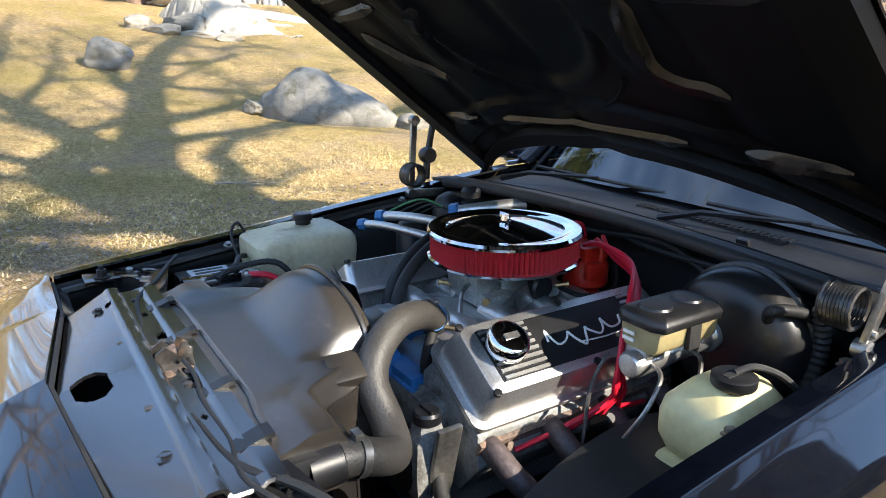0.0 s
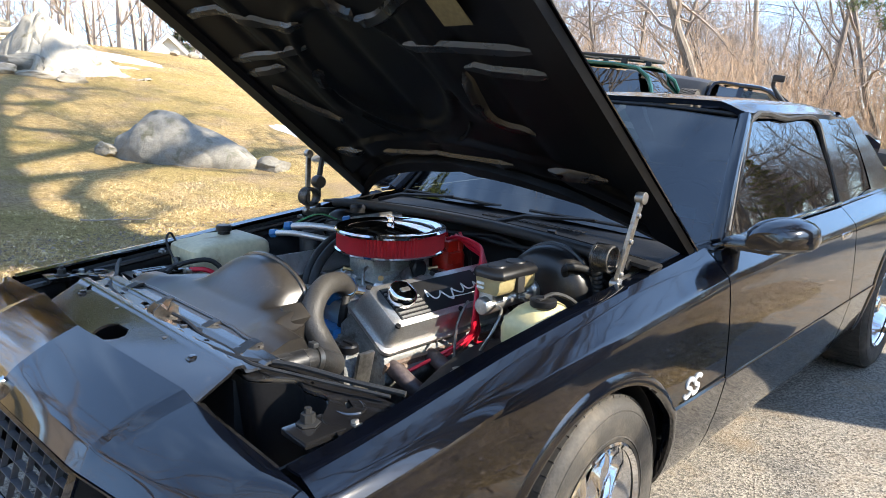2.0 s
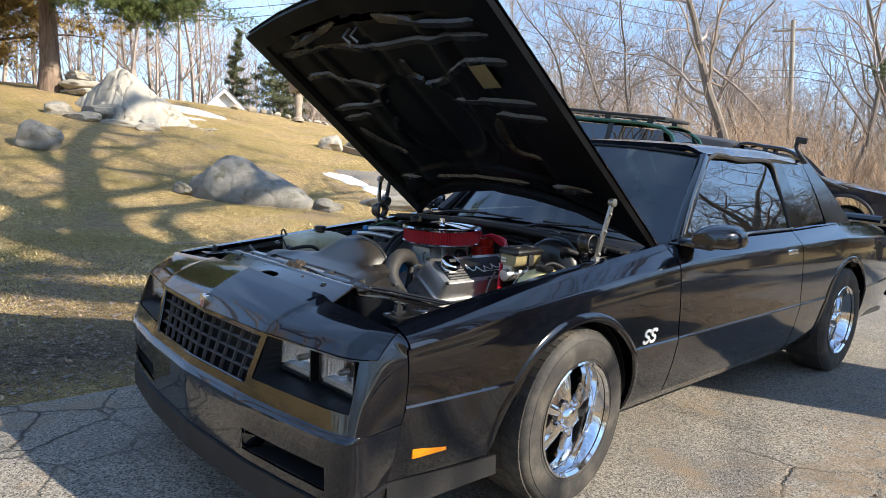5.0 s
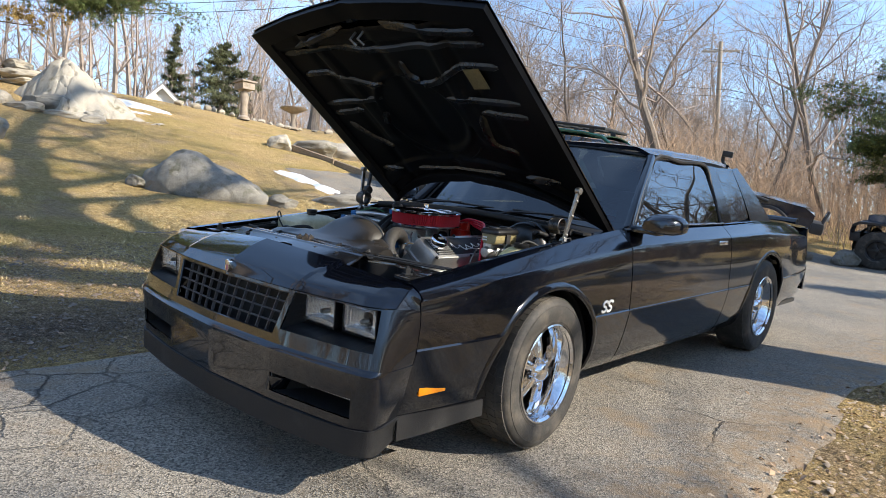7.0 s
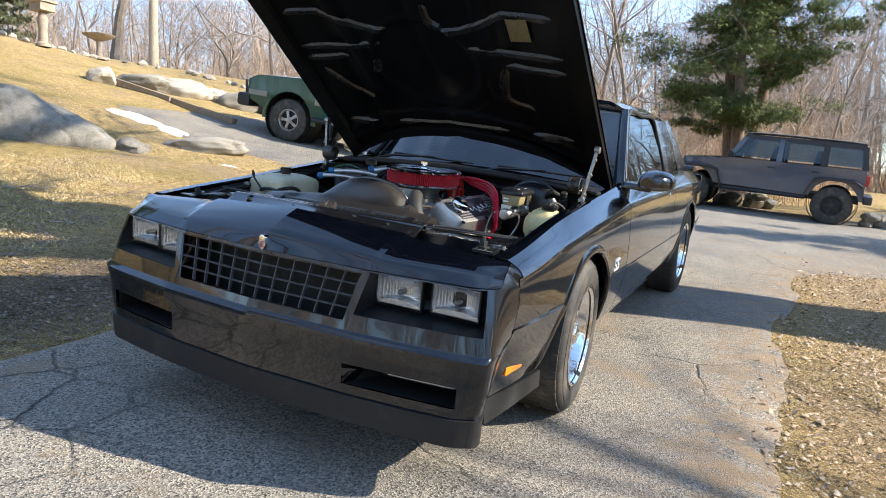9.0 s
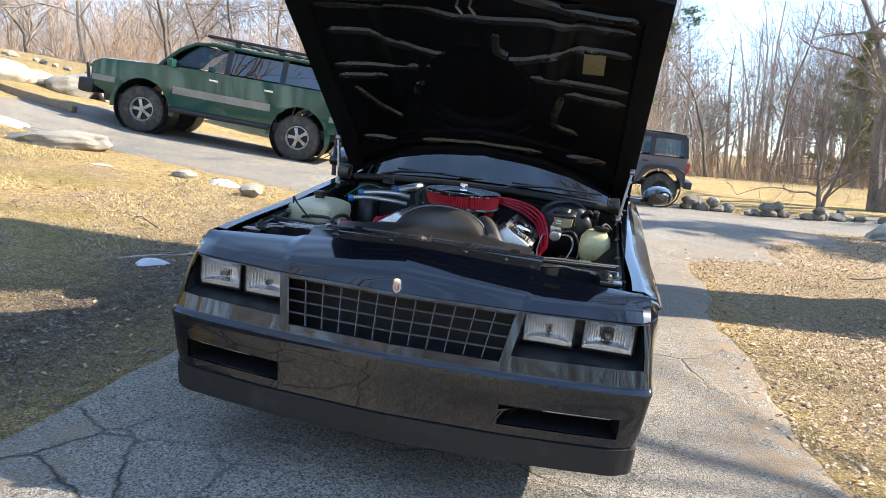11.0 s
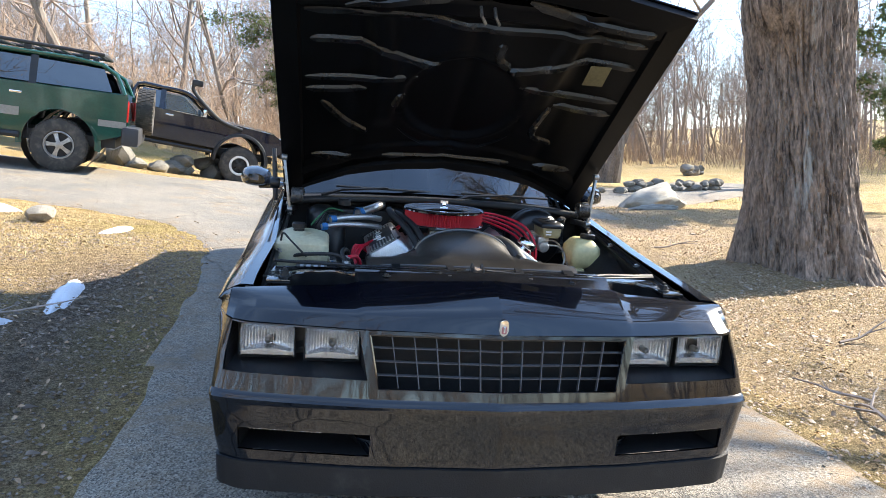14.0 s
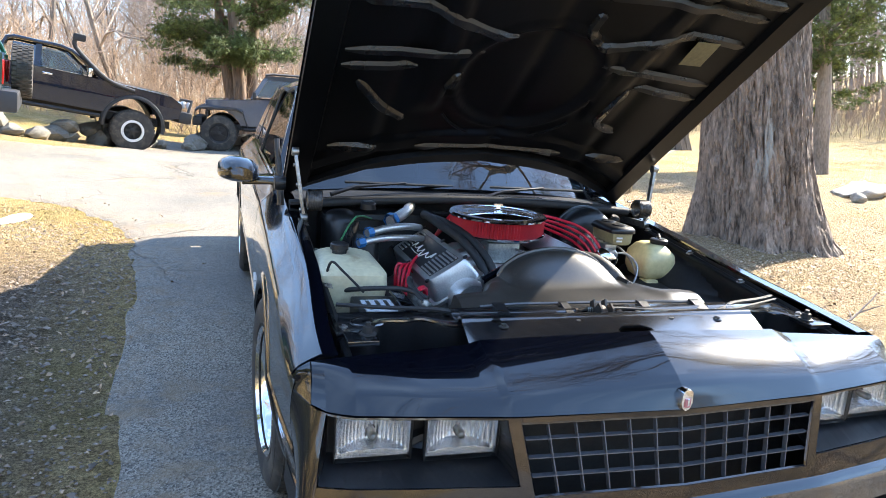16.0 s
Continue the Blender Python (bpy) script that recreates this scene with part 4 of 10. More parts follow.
# hinges
for sgn in (1, -1):
    hg = bmesh.new()
    a, b, c = Vector((sgn * 0.680, 0.40, 0.875)), Vector((sgn * 0.704, 0.235, 0.880)), Vector((sgn * 0.736, 0.268, 1.108))
    for p, q, w in ((a, b, 0.026), (b, c, 0.020)):
        d = (q - p).normalized()
        n = Vector((1, 0, 0))
        s = d.cross(n).normalized()
        hexa(hg, [p + s * w * k + n * e for e in (-0.006,) for k in (-0.5,)] + [p + s * w * 0.5 - n * 0.006, p + s * w * 0.5 + n * 0.006, p - s * w * 0.5 + n * 0.006,
                  q - s * w * 0.5 - n * 0.006, q + s * w * 0.5 - n * 0.006, q + s * w * 0.5 + n * 0.006, q - s * w * 0.5 + n * 0.006])
    for p in (b, c):
        lathe(hg, [(0, -0.012), (0.016, -0.012), (0.016, 0.012), (0, 0.012)], 14, axis_m(p, (1, 0, 0)))
    for t in (0.12, 0.5, 0.8):
        lathe(hg, [(0.0, 0.0), (0.007, 0.0), (0.007, 0.012), (0.0, 0.013)], 8, axis_m(b.lerp(c, t), (sgn, 0, 0)))
    hinge = part("hood_hinge", hg, STEEL, coupe, "worn steel hood hinge", bevel=0.002)
    sp = bmesh.new()
    n = 130
    tube(sp, [(sgn * (0.645 + 0.05 * i / n), 0.225 + 0.034 * math.cos(i * 0.42), 0.945 + 0.034 * math.sin(i * 0.42)) for i in range(n)], 0.0045, 6)
    part("hinge_spring", sp, LATCH_DARK, hinge)
# cowl, cabin, tail
def cowl_z(x):
    return 0.946 - 0.034 * (x / 0.72) ** 2


cw = bmesh.new()
sheet(cw, lambda x, y: Vector((x, y, cowl_z(x) - 0.004 - 0.030 * smoothstep(y, 0.40, 0.43) + 0.012 * smoothstep(y, 0.54, 0.64))), lin(-0.74, 0.74, 24), [0.34, 0.36, 0.38, 0.40, 0.41, 0.42, 0.43, 0.46, 0.50, 0.54, 0.57, 0.60, 0.64, 0.70, 0.80])
cowl = part("cowl", thicken(cw, -0.01), BAY, coupe)
part("cowl_seal", tubed([(x, 0.352 - 0.012 * (x / 0.65) ** 2, cowl_z(x) - 0.004) for x in lin(-0.66, 0.68, 20)], 0.0165, 10), RUBBER, coupe, "round black rubber cowl seal")
part("cowl_rail", tubed([(x, 0.395, cowl_z(x) + 0.002) for x in lin(-0.68, 0.70, 12)], 0.007, 6), SATIN, coupe)
# perforated screen, drain plate and bolts in the trough
for k in range(26):
    part("vent_slot", boxed((-0.05 + 0.017 * k, 0.575, cowl_z(0.1) - 0.018), (0.010, 0.030, 0.003)), SATIN, cowl)
for x, y in ((-0.52, 0.47), (-0.30, 0.50), (-0.05, 0.47), (0.16, 0.50), (0.40, 0.48), (0.60, 0.50)):
    part("bolt", lathed([(0.016, 0), (0.016, 0.003), (0.008, 0.004), (0.008, 0.010), (0, 0.011)], 6, Matrix.Translation((x, y, cowl_z(x) - 0.034))), LATCH_DARK, cowl)
part("washer_jet", boxed((0.34, 0.455, cowl_z(0.34) - 0.015), (0.03, 0.012, 0.04), pose(0, 0, 0, 20)), SATIN, cowl, bevel=0.003)
part("drain_plate", boxed((0.30, 0.50, cowl_z(0.3) - 0.030), (0.20, 0.07, 0.006), pose(0, 0, 0, 0, 3, 8)), RUST, cowl, "dull brown plate", bevel=0.002)


def screen(u, v):
    """Windshield: u across -1..1, v from the cowl to the roof."""
    bot = Vector((u * 0.735, 0.615 + 0.15 * u * u, 0.948 - 0.052 * u * u))
    top = Vector((u * 0.605, 1.07 + 0.10 * u * u, 1.350 - 0.036 * u * u))
    p = bot.lerp(top, v)
    p.y -= 0.018 * math.sin(math.pi * v)
    return p


ws = bmesh.new()
sheet(ws, screen, lin(-1, 1, 24), lin(0, 1, 14))
windshield = part("windshield", ws, GLASS_SCREEN, coupe, "tinted windshield glass")
part("windshield_trim", tubed([screen(-1, v) for v in lin(0, 1, 10)] + [screen(u, 1) for u in lin(-0.95, 0.95, 14)] + [screen(1, v) for v in lin(1, 0, 10)], 0.009, 6), RUBBER, coupe)
# paper inspection sticker, low in the driver's corner
for k, (mat_, z0, z1) in enumerate(((RED_LENS, 0.0, 0.45), (WHITE, 0.45, 1.0))):
    b = bmesh.new()
    sheet(b, lambda u, v: screen(0.80 + 0.10 * u, 0.13 + 0.14 * (z0 + (z1 - z0) * v)) + Vector((0, 0.004, -0.003)), lin(0, 1, 3), lin(0, 1, 3))
    part("sticker", b, mat_, windshield, "small paper inspection sticker")

ROOF_Z = 1.385


def roof(u, y):
    """Crowned roof whose sides roll down to the top of the side glass."""
    hw = interp(y, [1.06, 1.5, 2.1, 2.25], [0.628, 0.644, 0.640, 0.628])
    z = ROOF_Z - 0.012 - 0.034 * u * u - 0.034 * smoothstep(abs(u), 0.84, 1.0)
    z -= 0.020 * (1 - smoothstep(y, 1.05, 1.40)) * (1 - u * u) + 0.022 * smoothstep(y, 1.9, 2.38)
    yy = y + 0.10 * u * u * smoothstep(1.5 - y, 0, 0.45)
    return Vector((u * hw, yy, z))


rf = bmesh.new()
sheet(rf, roof, lin(-1, 1, 40), lin(1.065, 2.38, 22))
part("roof", thicken(rf, -0.02), PAINT, coupe)


def pillar(pts0, pts1, wide, deep, name, mat=PAINT):
    """A flat post between two points."""
    a, b = Vector(pts0), Vector(pts1)
    d = (b - a).normalized()
    s = Vector((0, 1, 0)) - d * d.y
    s.normalize()
    n = d.cross(s)
    bm = bmesh.new()
    hexa(bm, [a - s * wide[0] / 2 - n * deep / 2, a + s * wide[0] / 2 - n * deep / 2, a + s * wide[0] / 2 + n * deep / 2, a - s * wide[0] / 2 + n * deep / 2,
              b - s * wide[1] / 2 - n * deep / 2, b + s * wide[1] / 2 - n * deep / 2, b + s * wide[1] / 2 + n * deep / 2, b - s * wide[1] / 2 + n * deep / 2])
    return part(name, bm, mat, coupe, bevel=0.006)


def flank(y, z):
    """Plane of the side glass."""
    return interp(z, [0.94, 1.33], [0.760, 0.628])


def pane(corners, name, mat, sgn, parent, inset=0.0, n=6):
    bm = bmesh.new()
    a, b, c, d = [Vector((sgn * (flank(y, z) + inset), y, z)) for y, z in corners]
    sheet(bm, lambda u, v: a.lerp(b, u).lerp(d.lerp(c, u), v) + Vector((sgn * 0.008 * math.sin(math.pi * v), 0, 0)), lin(0, 1, n), lin(0, 1, n))
    return part(name, bm, mat, parent)


for sgn in (1, -1):
    pillar((sgn * 0.756, 0.745, 0.93), (sgn * 0.630, 1.150, 1.312), (0.052, 0.040), 0.040, "a_pillar")
    pane([(0.80, 0.945), (1.92, 0.948), (1.84, 1.298), (1.165, 1.294)], "door_glass", GLASS, sgn, coupe)
    pane([(2.11, 0.950), (2.48, 0.990), (2.32, 1.302), (2.00, 1.304)], "quarter_glass", GLASS, sgn, coupe, 0.003)
    part("drip_rail", tubed([(sgn * 0.757, 0.785, 0.965), (sgn * 0.645, 1.155, 1.298), (sgn * 0.648, 1.50, 1.304), (sgn * 0.646, 1.84, 1.304), (sgn * 0.690, 1.885, 1.17), (sgn * 0.757, 1.935, 0.95)], 0.011, 6, 4), RUBBER, coupe)
    # the post behind the door and the sail panel
    for name, cs, ins in (("b_pillar", [(1.935, 0.945), (2.115, 0.948), (2.005, 1.306), (1.845, 1.306)], 0.004), ("sail_panel", [(2.475, 0.955), (2.90, 0.955), (2.42, 1.318), (2.315, 1.306)], 0.004)):
        b = bmesh.new()
        p = [Vector((sgn * (flank(y, z) + ins), y, z)) for y, z in cs]
        sheet(b, lambda u, v: p[0].lerp(p[1], u).lerp(p[3].lerp(p[2], u), v) + Vector((sgn * 0.010 * math.sin(math.pi * v), 0, 0)), lin(0, 1, 5), lin(0, 1, 6))
        part(name, b, PAINT, coupe)
    # door shoulder cap between the skin and the glass
    b = bmesh.new()
    sheet(b, lambda y, v: Vector((sgn * (0.775 - 0.05 * v), y, side_top(y) - 0.001 + 0.004 * v)), lin(0.65, 2.9, 20), lin(0, 1, 2))
    part("belt_cap", b, PAINT, coupe)
    # handle
    part("door_handle", boxed((sgn * 0.838, 1.80, 0.845), (0.018, 0.13, 0.028), pose(0, 0, 0, 0, sgn * -8, 0)), CHROME, coupe, "chrome door handle", bevel=0.006)
    part("handle_plate", boxed((sgn * 0.829, 1.80, 0.840), (0.010, 0.16, 0.045)), PAINT, coupe, bevel=0.006)
    # mirror
    mm = bmesh.new()
    rings = []
    for t in lin(0, 1, 8):
        w = 0.084 * (math.sin(math.pi * (0.12 + 0.55 * t)) ** 0.6)
        h = 0.066 * (math.sin(math.pi * (0.10 + 0.52 * t)) ** 0.6)
        y = 0.70 + 0.16 * t
        rings.append([(sgn * (0.905 + 0.015 * t) + w * math.cos(a), y + 0.03 * math.cos(a) * sgn, 0.962 + h * (1.0 if math.sin(a) > 0 else 0.62) * math.copysign(abs(math.sin(a)) ** 0.7, math.sin(a))) for a in [2 * math.pi * k / 16 for k in range(16)]])
    loft(mm, rings, caps=True)
    mir = part("wing_mirror", mm, PAINT, coupe, "glossy black wing mirror")
    part("mirror_glass", boxed((sgn * 0.922, 0.863, 0.970), (0.120, 0.004, 0.078)), CHROME, mir, bevel=0.001)
    ft = bmesh.new()
    hexa(ft, [(sgn * 0.76, 0.72, 0.925), (sgn * 0.90, 0.76, 0.915), (sgn * 0.90, 0.84, 0.915), (sgn * 0.76, 0.88, 0.925), (sgn * 0.77, 0.73, 0.955), (sgn * 0.90, 0.76, 0.95), (sgn * 0.90, 0.84, 0.95), (sgn * 0.77, 0.87, 0.955)])
    part("mirror_foot", ft, PAINT, mir, bevel=0.008)
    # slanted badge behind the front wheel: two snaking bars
    for k in range(2):
        bd = bmesh.new()
        path = spline([(0.040, 0.038, 0), (0.030, 0.046, 0), (0.012, 0.046, 0), (0.004, 0.037, 0), (0.010, 0.027, 0), (0.030, 0.020, 0), (0.036, 0.010, 0), (0.028, 0.001, 0), (0.010, 0.0, 0), (0.0, 0.008, 0)], 4)
        rows = []
        for i, p in enumerate(path):
            d = (path[min(i + 1, len(path) - 1)] - path[max(0, i - 1)]).normalized()
            q = Vector((-d.y, d.x, 0)) * 0.0052
            rows.append([(sgn * x, 0.372 + 0.046 * k + (w.x if sgn > 0 else 0.040 - w.x) + 0.34 * w.y, 0.568 + w.y) for x, w in ((0.8500, p - q), (0.8612, p - q), (0.8612, p + q), (0.8500, p + q))])
        loft(bd, rows, caps=True)
        part("badge", bd, WHITE, coupe, "small white slanted badge", smooth=False)

rw = bmesh.new()
sheet(rw, lambda u, v: Vector((u * 0.66, 2.90 + 0.05 * u * u, 0.975)).lerp(Vector((u * 0.585, 2.37 + 0.02 * u * u, 1.335)), v), lin(-1, 1, 12), lin(0, 1, 8))
part("rear_window", rw, GLASS, coupe)
# deck lid with a lip spoiler, tail
dk = bmesh.new()
sheet(dk, lambda x, y: Vector((x, y, side_top(y) + 0.018 * (1 - (x / 0.75) ** 2) - 0.004)), lin(-0.735, 0.735, 16), lin(2.80, 3.86, 14))
part("deck_lid", thicken(dk, -0.02), PAINT, coupe)
part("deck_spoiler", tubed([(x, 3.80 - 0.05 * (x / 0.7) ** 2, 0.955 - 0.01 * (x / 0.7) ** 2) for x in lin(-0.70, 0.70, 14)], 0.032, 8), PAINT, coupe)
tl = bmesh.new()
sheet(tl, lambda u, z: Vector((u * (0.765 - 0.02 * abs(z - 0.6)), 3.93 - 0.06 * u * u - 0.12 * max(0, z - 0.6) + (0.06 if z < 0.56 else 0), z)), lin(-1, 1, 16), lin(0.38, 0.90, 12))
part("tail_panel", thicken(tl, -0.02), PAINT, coupe)
for sgn in (1, -1):
    part("tail_light", boxed((sgn * 0.52, 3.912, 0.70), (0.36, 0.05, 0.11), pose(0, 0, 0, 0, 0, sgn * -6)), RED_LENS, coupe, "red tail light", bevel=0.006)

# cabin inside: floor pan, dash, wheel, seats
part("floor_pan", boxed((0, 1.75, 0.30), (1.50, 4.1, 0.03)), BAY, coupe)
ds = bmesh.new()
loft(ds, [[(x, y, z) for y, z in ((0.80, 0.915), (1.05, 0.935), (1.13, 0.89), (1.15, 0.75), (0.85, 0.70))] for x in (-0.70, -0.3, 0.3, 0.70)], caps=True)
part("dashboard", ds, INTERIOR, coupe, bevel=0.012)
wheel = part("steering_wheel", tubed([Vector((0.37, 1.28, 0.88)) + Vector((0.185 * math.cos(a), 0.06 * math.sin(a), 0.175 * math.sin(a))) for a in [2 * math.pi * k / 28 for k in range(29)]], 0.013, 8), INTERIOR, coupe, "dark steering wheel")
part("spoke", boxed((0.37, 1.28, 0.88), (0.36, 0.03, 0.05)), INTERIOR, wheel, bevel=0.008)
for sgn in (1, -1):
    se = bmesh.new()
    loft(se, [[(sgn * 0.36 + x * w, y, z) for x, w in ((-0.24, 1), (0.24, 1))] + [(sgn * 0.36 + 0.24, y + 0.10, z - 0.10 * 0), (sgn * 0.36 - 0.24, y + 0.10, z)] for y, z, w in ((1.62, 0.55, 1), (1.72, 0.95, 1), (1.76, 1.10, 0.8))], caps=True)
    seat = part("seat_back", se, INTERIOR, coupe, bevel=0.03)
    part("seat_cushion", boxed((sgn * 0.36, 1.45, 0.50), (0.50, 0.50, 0.16)), INTERIOR, coupe, bevel=0.04)
part("rear_seat", boxed((0, 2.45, 0.72), (1.25, 0.22, 0.50), pose(0, 0, 0, -14)), INTERIOR, coupe, bevel=0.05)
part("parcel_shelf", boxed((0, 2.70, 0.95), (1.28, 0.36, 0.02)), INTERIOR, coupe)
part("rear_mirror", boxed((0.0, 1.12, 1.255), (0.22, 0.03, 0.06)), INTERIOR, coupe, "dark inside mirror", bevel=0.01)
# wipers
for x0, x1 in ((0.12, 0.62), (-0.52, -0.02)):
    wp = bmesh.new()
    tube(wp, [(x0 - 0.05, 0.50, 0.925), (x0 + 0.05, 0.53, 0.955), (x0 + 0.28, 0.60, 0.968)], [0.010, 0.008, 0.005], 6)
    wiper = part("wiper", wp, SATIN, coupe)
    part("wiper_blade", tubed([(x0 + 0.02, 0.592, 0.965), (x1, 0.630, 0.957)], 0.006, 6), RUBBER, wiper)


# wheels
def make_wheel(m, sgn):
    w = empty("wheel")
    w.parent = coupe
    w.matrix_local = m
    prof = [(0.198, -0.100), (0.212, -0.108), (0.235, -0.114), (0.262, -0.118), (0.285, -0.117), (0.304, -0.111), (0.316, -0.100), (0.322, -0.086), (0.325, -0.05), (0.326, 0.0), (0.325, 0.05), (0.322, 0.086), (0.316, 0.100), (0.304, 0.111), (0.285, 0.117), (0.262, 0.118), (0.235, 0.114), (0.212, 0.108), (0.198, 0.100)]
    tyre = part("tyre", lathed(prof, 80), TYRE, w)
    # raised rings on the sidewall
    for r, z in ((0.226, 0.1125), (0.292, 0.1150)):
        part("sidewall_ring", lathed([(r - 0.003, z - 0.003), (r - 0.0015, z + 0.0012), (r + 0.0015, z + 0.0012), (r + 0.003, z - 0.003)], 64), TYRE, tyre)
    tr = bmesh.new()
    for k in range(58):
        a = 2 * math.pi * k / 58
        for z, tw, wd, ln_ in ((0.078, 0.0, 0.031, 0.030), (0.040, -0.3, 0.030, 0.034), (0.0, 0.2, 0.032, 0.036), (-0.040, -0.3, 0.030, 0.034), (-0.078, 0.0, 0.031, 0.030)):
            r = 0.3245 if abs(z) < 0.06 else 0.3215
            c = Vector((r * math.cos(a), r * math.sin(a), z))
            box(tr, c, (0.007, wd, ln_), Matrix.Rotation(a, 4, "Z") @ Matrix.Rotation(tw, 4, "X"))
    part("tread", tr, TYRE, tyre, smooth=False)
    part("rim", lathed([(0.194, -0.10), (0.186, -0.06), (0.172, 0.02), (0.186, 0.055), (0.193, 0.085), (0.201, 0.098), (0.209, 0.106), (0.213, 0.112), (0.207, 0.115), (0.198, 0.104)], 64), CHROME, w, "polished chrome rim")
    part("brake_disc", lathed([(0.0, -0.03), (0.14, -0.03), (0.14, -0.015), (0.0, -0.015)], 40), RUST, w)
    for k in range(5):
        a = 2 * math.pi * k / 5 + 0.3
        sp = bmesh.new()
        rings = []
        for r, wd, z, t in ((0.03, 0.050, 0.066, 0.034), (0.07, 0.046, 0.064, 0.034), (0.11, 0.052, 0.054, 0.032), (0.150, 0.064, 0.040, 0.028), (0.186, 0.082, 0.026, 0.030)):
            rings.append([(r, -wd / 2, z - t), (r, -wd / 2 * 0.72, z - 0.004), (r, -wd * 0.10, z + 0.004), (r, wd * 0.10, z + 0.004), (r, wd / 2 * 0.72, z - 0.004), (r, wd / 2, z - t)])
        loft(sp, rings, caps=True)
        bmesh.ops.rotate(sp, matrix=Matrix.Rotation(a, 3, "Z"), verts=sp.verts)
        part("spoke", sp, CHROME, w, "chrome wheel spoke")
    part("hub_cap", lathed([(0.062, 0.045), (0.06, 0.064), (0.045, 0.070), (0.038, 0.088), (0.030, 0.094), (0, 0.096)], 28), CHROME, w, "chrome hub cap")
    for k in range(5):
        a = 2 * math.pi * k / 5 + 0.3 + math.pi / 5
        part("lug_nut", lathed([(0.010, 0.045), (0.010, 0.078), (0.005, 0.084), (0, 0.084)], 8, Matrix.Translation((0.052 * math.cos(a), 0.052 * math.sin(a), 0))), CHROME, w)


for x, y, z, sgn, steer in ((0.733, 0.0, 0.338, 1, 4), (-0.733, 0.0, 0.338, -1, 4), (0.738, 2.665, 0.372, 1, 0), (-0.738, 2.665, 0.372, -1, 0)):
    make_wheel(Matrix.Translation((x, y, z)) @ pose(0, 0, 0, 0, 0, steer) @ Matrix.Rotation(sgn * math.pi / 2, 4, "Y") @ Matrix.Rotation(0.4 * y + 0.2, 4, "Z"), sgn)
# underbody so that the ground below stays dark
part("underbody", boxed((0, 1.5, 0.29), (1.20, 4.6, 0.05)), BAY, coupe)

# ---- engine bay ----
# inner fenders, firewall, floor
for sgn in (1, -1):
    b = bmesh.new()

    def inner_fender(y, t):
        z = interp(t, [0, 0.12, 0.3, 0.65, 1.0], [side_top(y) - 0.012, side_top(y) - 0.055, side_top(y) - 0.12, 0.66, 0.36])
        x = interp(t, [0, 0.12, 0.3, 0.65, 1.0], [0.722, 0.712, 0.735, 0.735, 0.70])
        d = math.hypot((y - 0.05) / 0.42, (z - 0.40) / 0.40)
        if d < 1.0:
            x -= 0.20 * math.sqrt(1 - d * d)
        return Vector((sgn * x, y, z))
    sheet(b, inner_fender, lin(-0.80, 0.47, 42), lin(0, 1, 30))
    part("inner_fender", b, BAY, coupe)
    # drip channel along the fender's inner edge, with its flange bolts
    part("fender_rail", tubed([(sgn * 0.708, y, side_top(y) - 0.030) for y in lin(-0.78, 0.45, 16)], 0.010, 6), SATIN, coupe)
    for y in (-0.62, -0.36, -0.08, 0.20):
        part("fender_bolt", lathed([(0.014, 0), (0.014, 0.003), (0.008, 0.003), (0.008, 0.010), (0, 0.010)], 6, axis_m((sgn * 0.700, y, side_top(y) - 0.020), (-sgn * 0.3, 0, 1))), STEEL, coupe)
fw = bmesh.new()
sheet(fw, lambda x, z: Vector((x, 0.46 + 0.03 * math.cos(x * 5) * smoothstep(z, 0.5, 0.8), z)), lin(-0.74, 0.74, 20), lin(0.34, 0.905, 12))
part("firewall", fw, BAY, coupe)
part("heater_box", boxed((-0.40, 0.375, 0.74), (0.46, 0.17, 0.30)), BAY, coupe, "black heater case", bevel=0.03)
part("bay_floor", boxed((0, -0.15, 0.33), (1.40, 1.25, 0.02)), BAY, coupe)
for sgn in (1, -1):
    part("frame_rail", boxed((sgn * 0.46, -0.2, 0.42), (0.09, 1.2, 0.12)), BAY, coupe, bevel=0.01)

# radiator support: pressed top panel with holes, end brackets, latch
rs = bmesh.new()


def support(x, v):
    a = seam(x)
    y = (a.y + 0.012) * (1 - v) + (-0.605) * v
    w = min(1.0, (y - a.y) / (-0.705 - a.y))
    z = (a.z - 0.034) * (1 - w) + 0.806 * w
    z += 0.004 * smoothstep(y, -0.712, -0.702) - 0.014 * smoothstep(y, -0.690, -0.680) + 0.006 * smoothstep(y, -0.640, -0.630)
    return Vector((x, y, z))


HOLES = [(0.015, 0.21, 0.052, 0.125), (0.10, 0.80, 0.020, 0.05), (-0.12, 0.80, 0.030, 0.05), (0.33, 0.86, 0.014, 0.03), (0.22, 0.74, 0.010, 0.02), (-0.26, 0.74, 0.012, 0.03), (-0.34, 0.45, 0.016, 0.04)]
sheet(rs, support, lin(-0.43, 0.43, 172), lin(0, 1, 60), lambda x, v: not any(abs(x - hx) / wx + 0.6 * abs(v - hv) / wv < 1.15 and abs(v - hv) < wv and abs(x - hx) < wx for hx, hv, wx, wv in HOLES))
SUPPORT = material("support_black", (0.011, 0.011, 0.012), 0.15, vary=0.3, scale=6, fine=120, rough_vary=0.06, ior=2.2, spot=(0.05, 0.047, 0.043), spot_at=(0.6, 0.72), spot_scale=22)
panel = part("radiator_support", thicken(rs, -0.006), SUPPORT, coupe, "satin black radiator support with hex hole")
for y, x0, x1 in ((-0.705, -0.42, 0.42), (-0.628, -0.40, -0.08), (-0.628, 0.05, 0.40)):
    part("pressed_bead", tubed([Vector((x, y, 0.809 if y < -0.7 else 0.803)) for x in lin(x0, x1, 8)], 0.0035, 6), SATIN, panel)
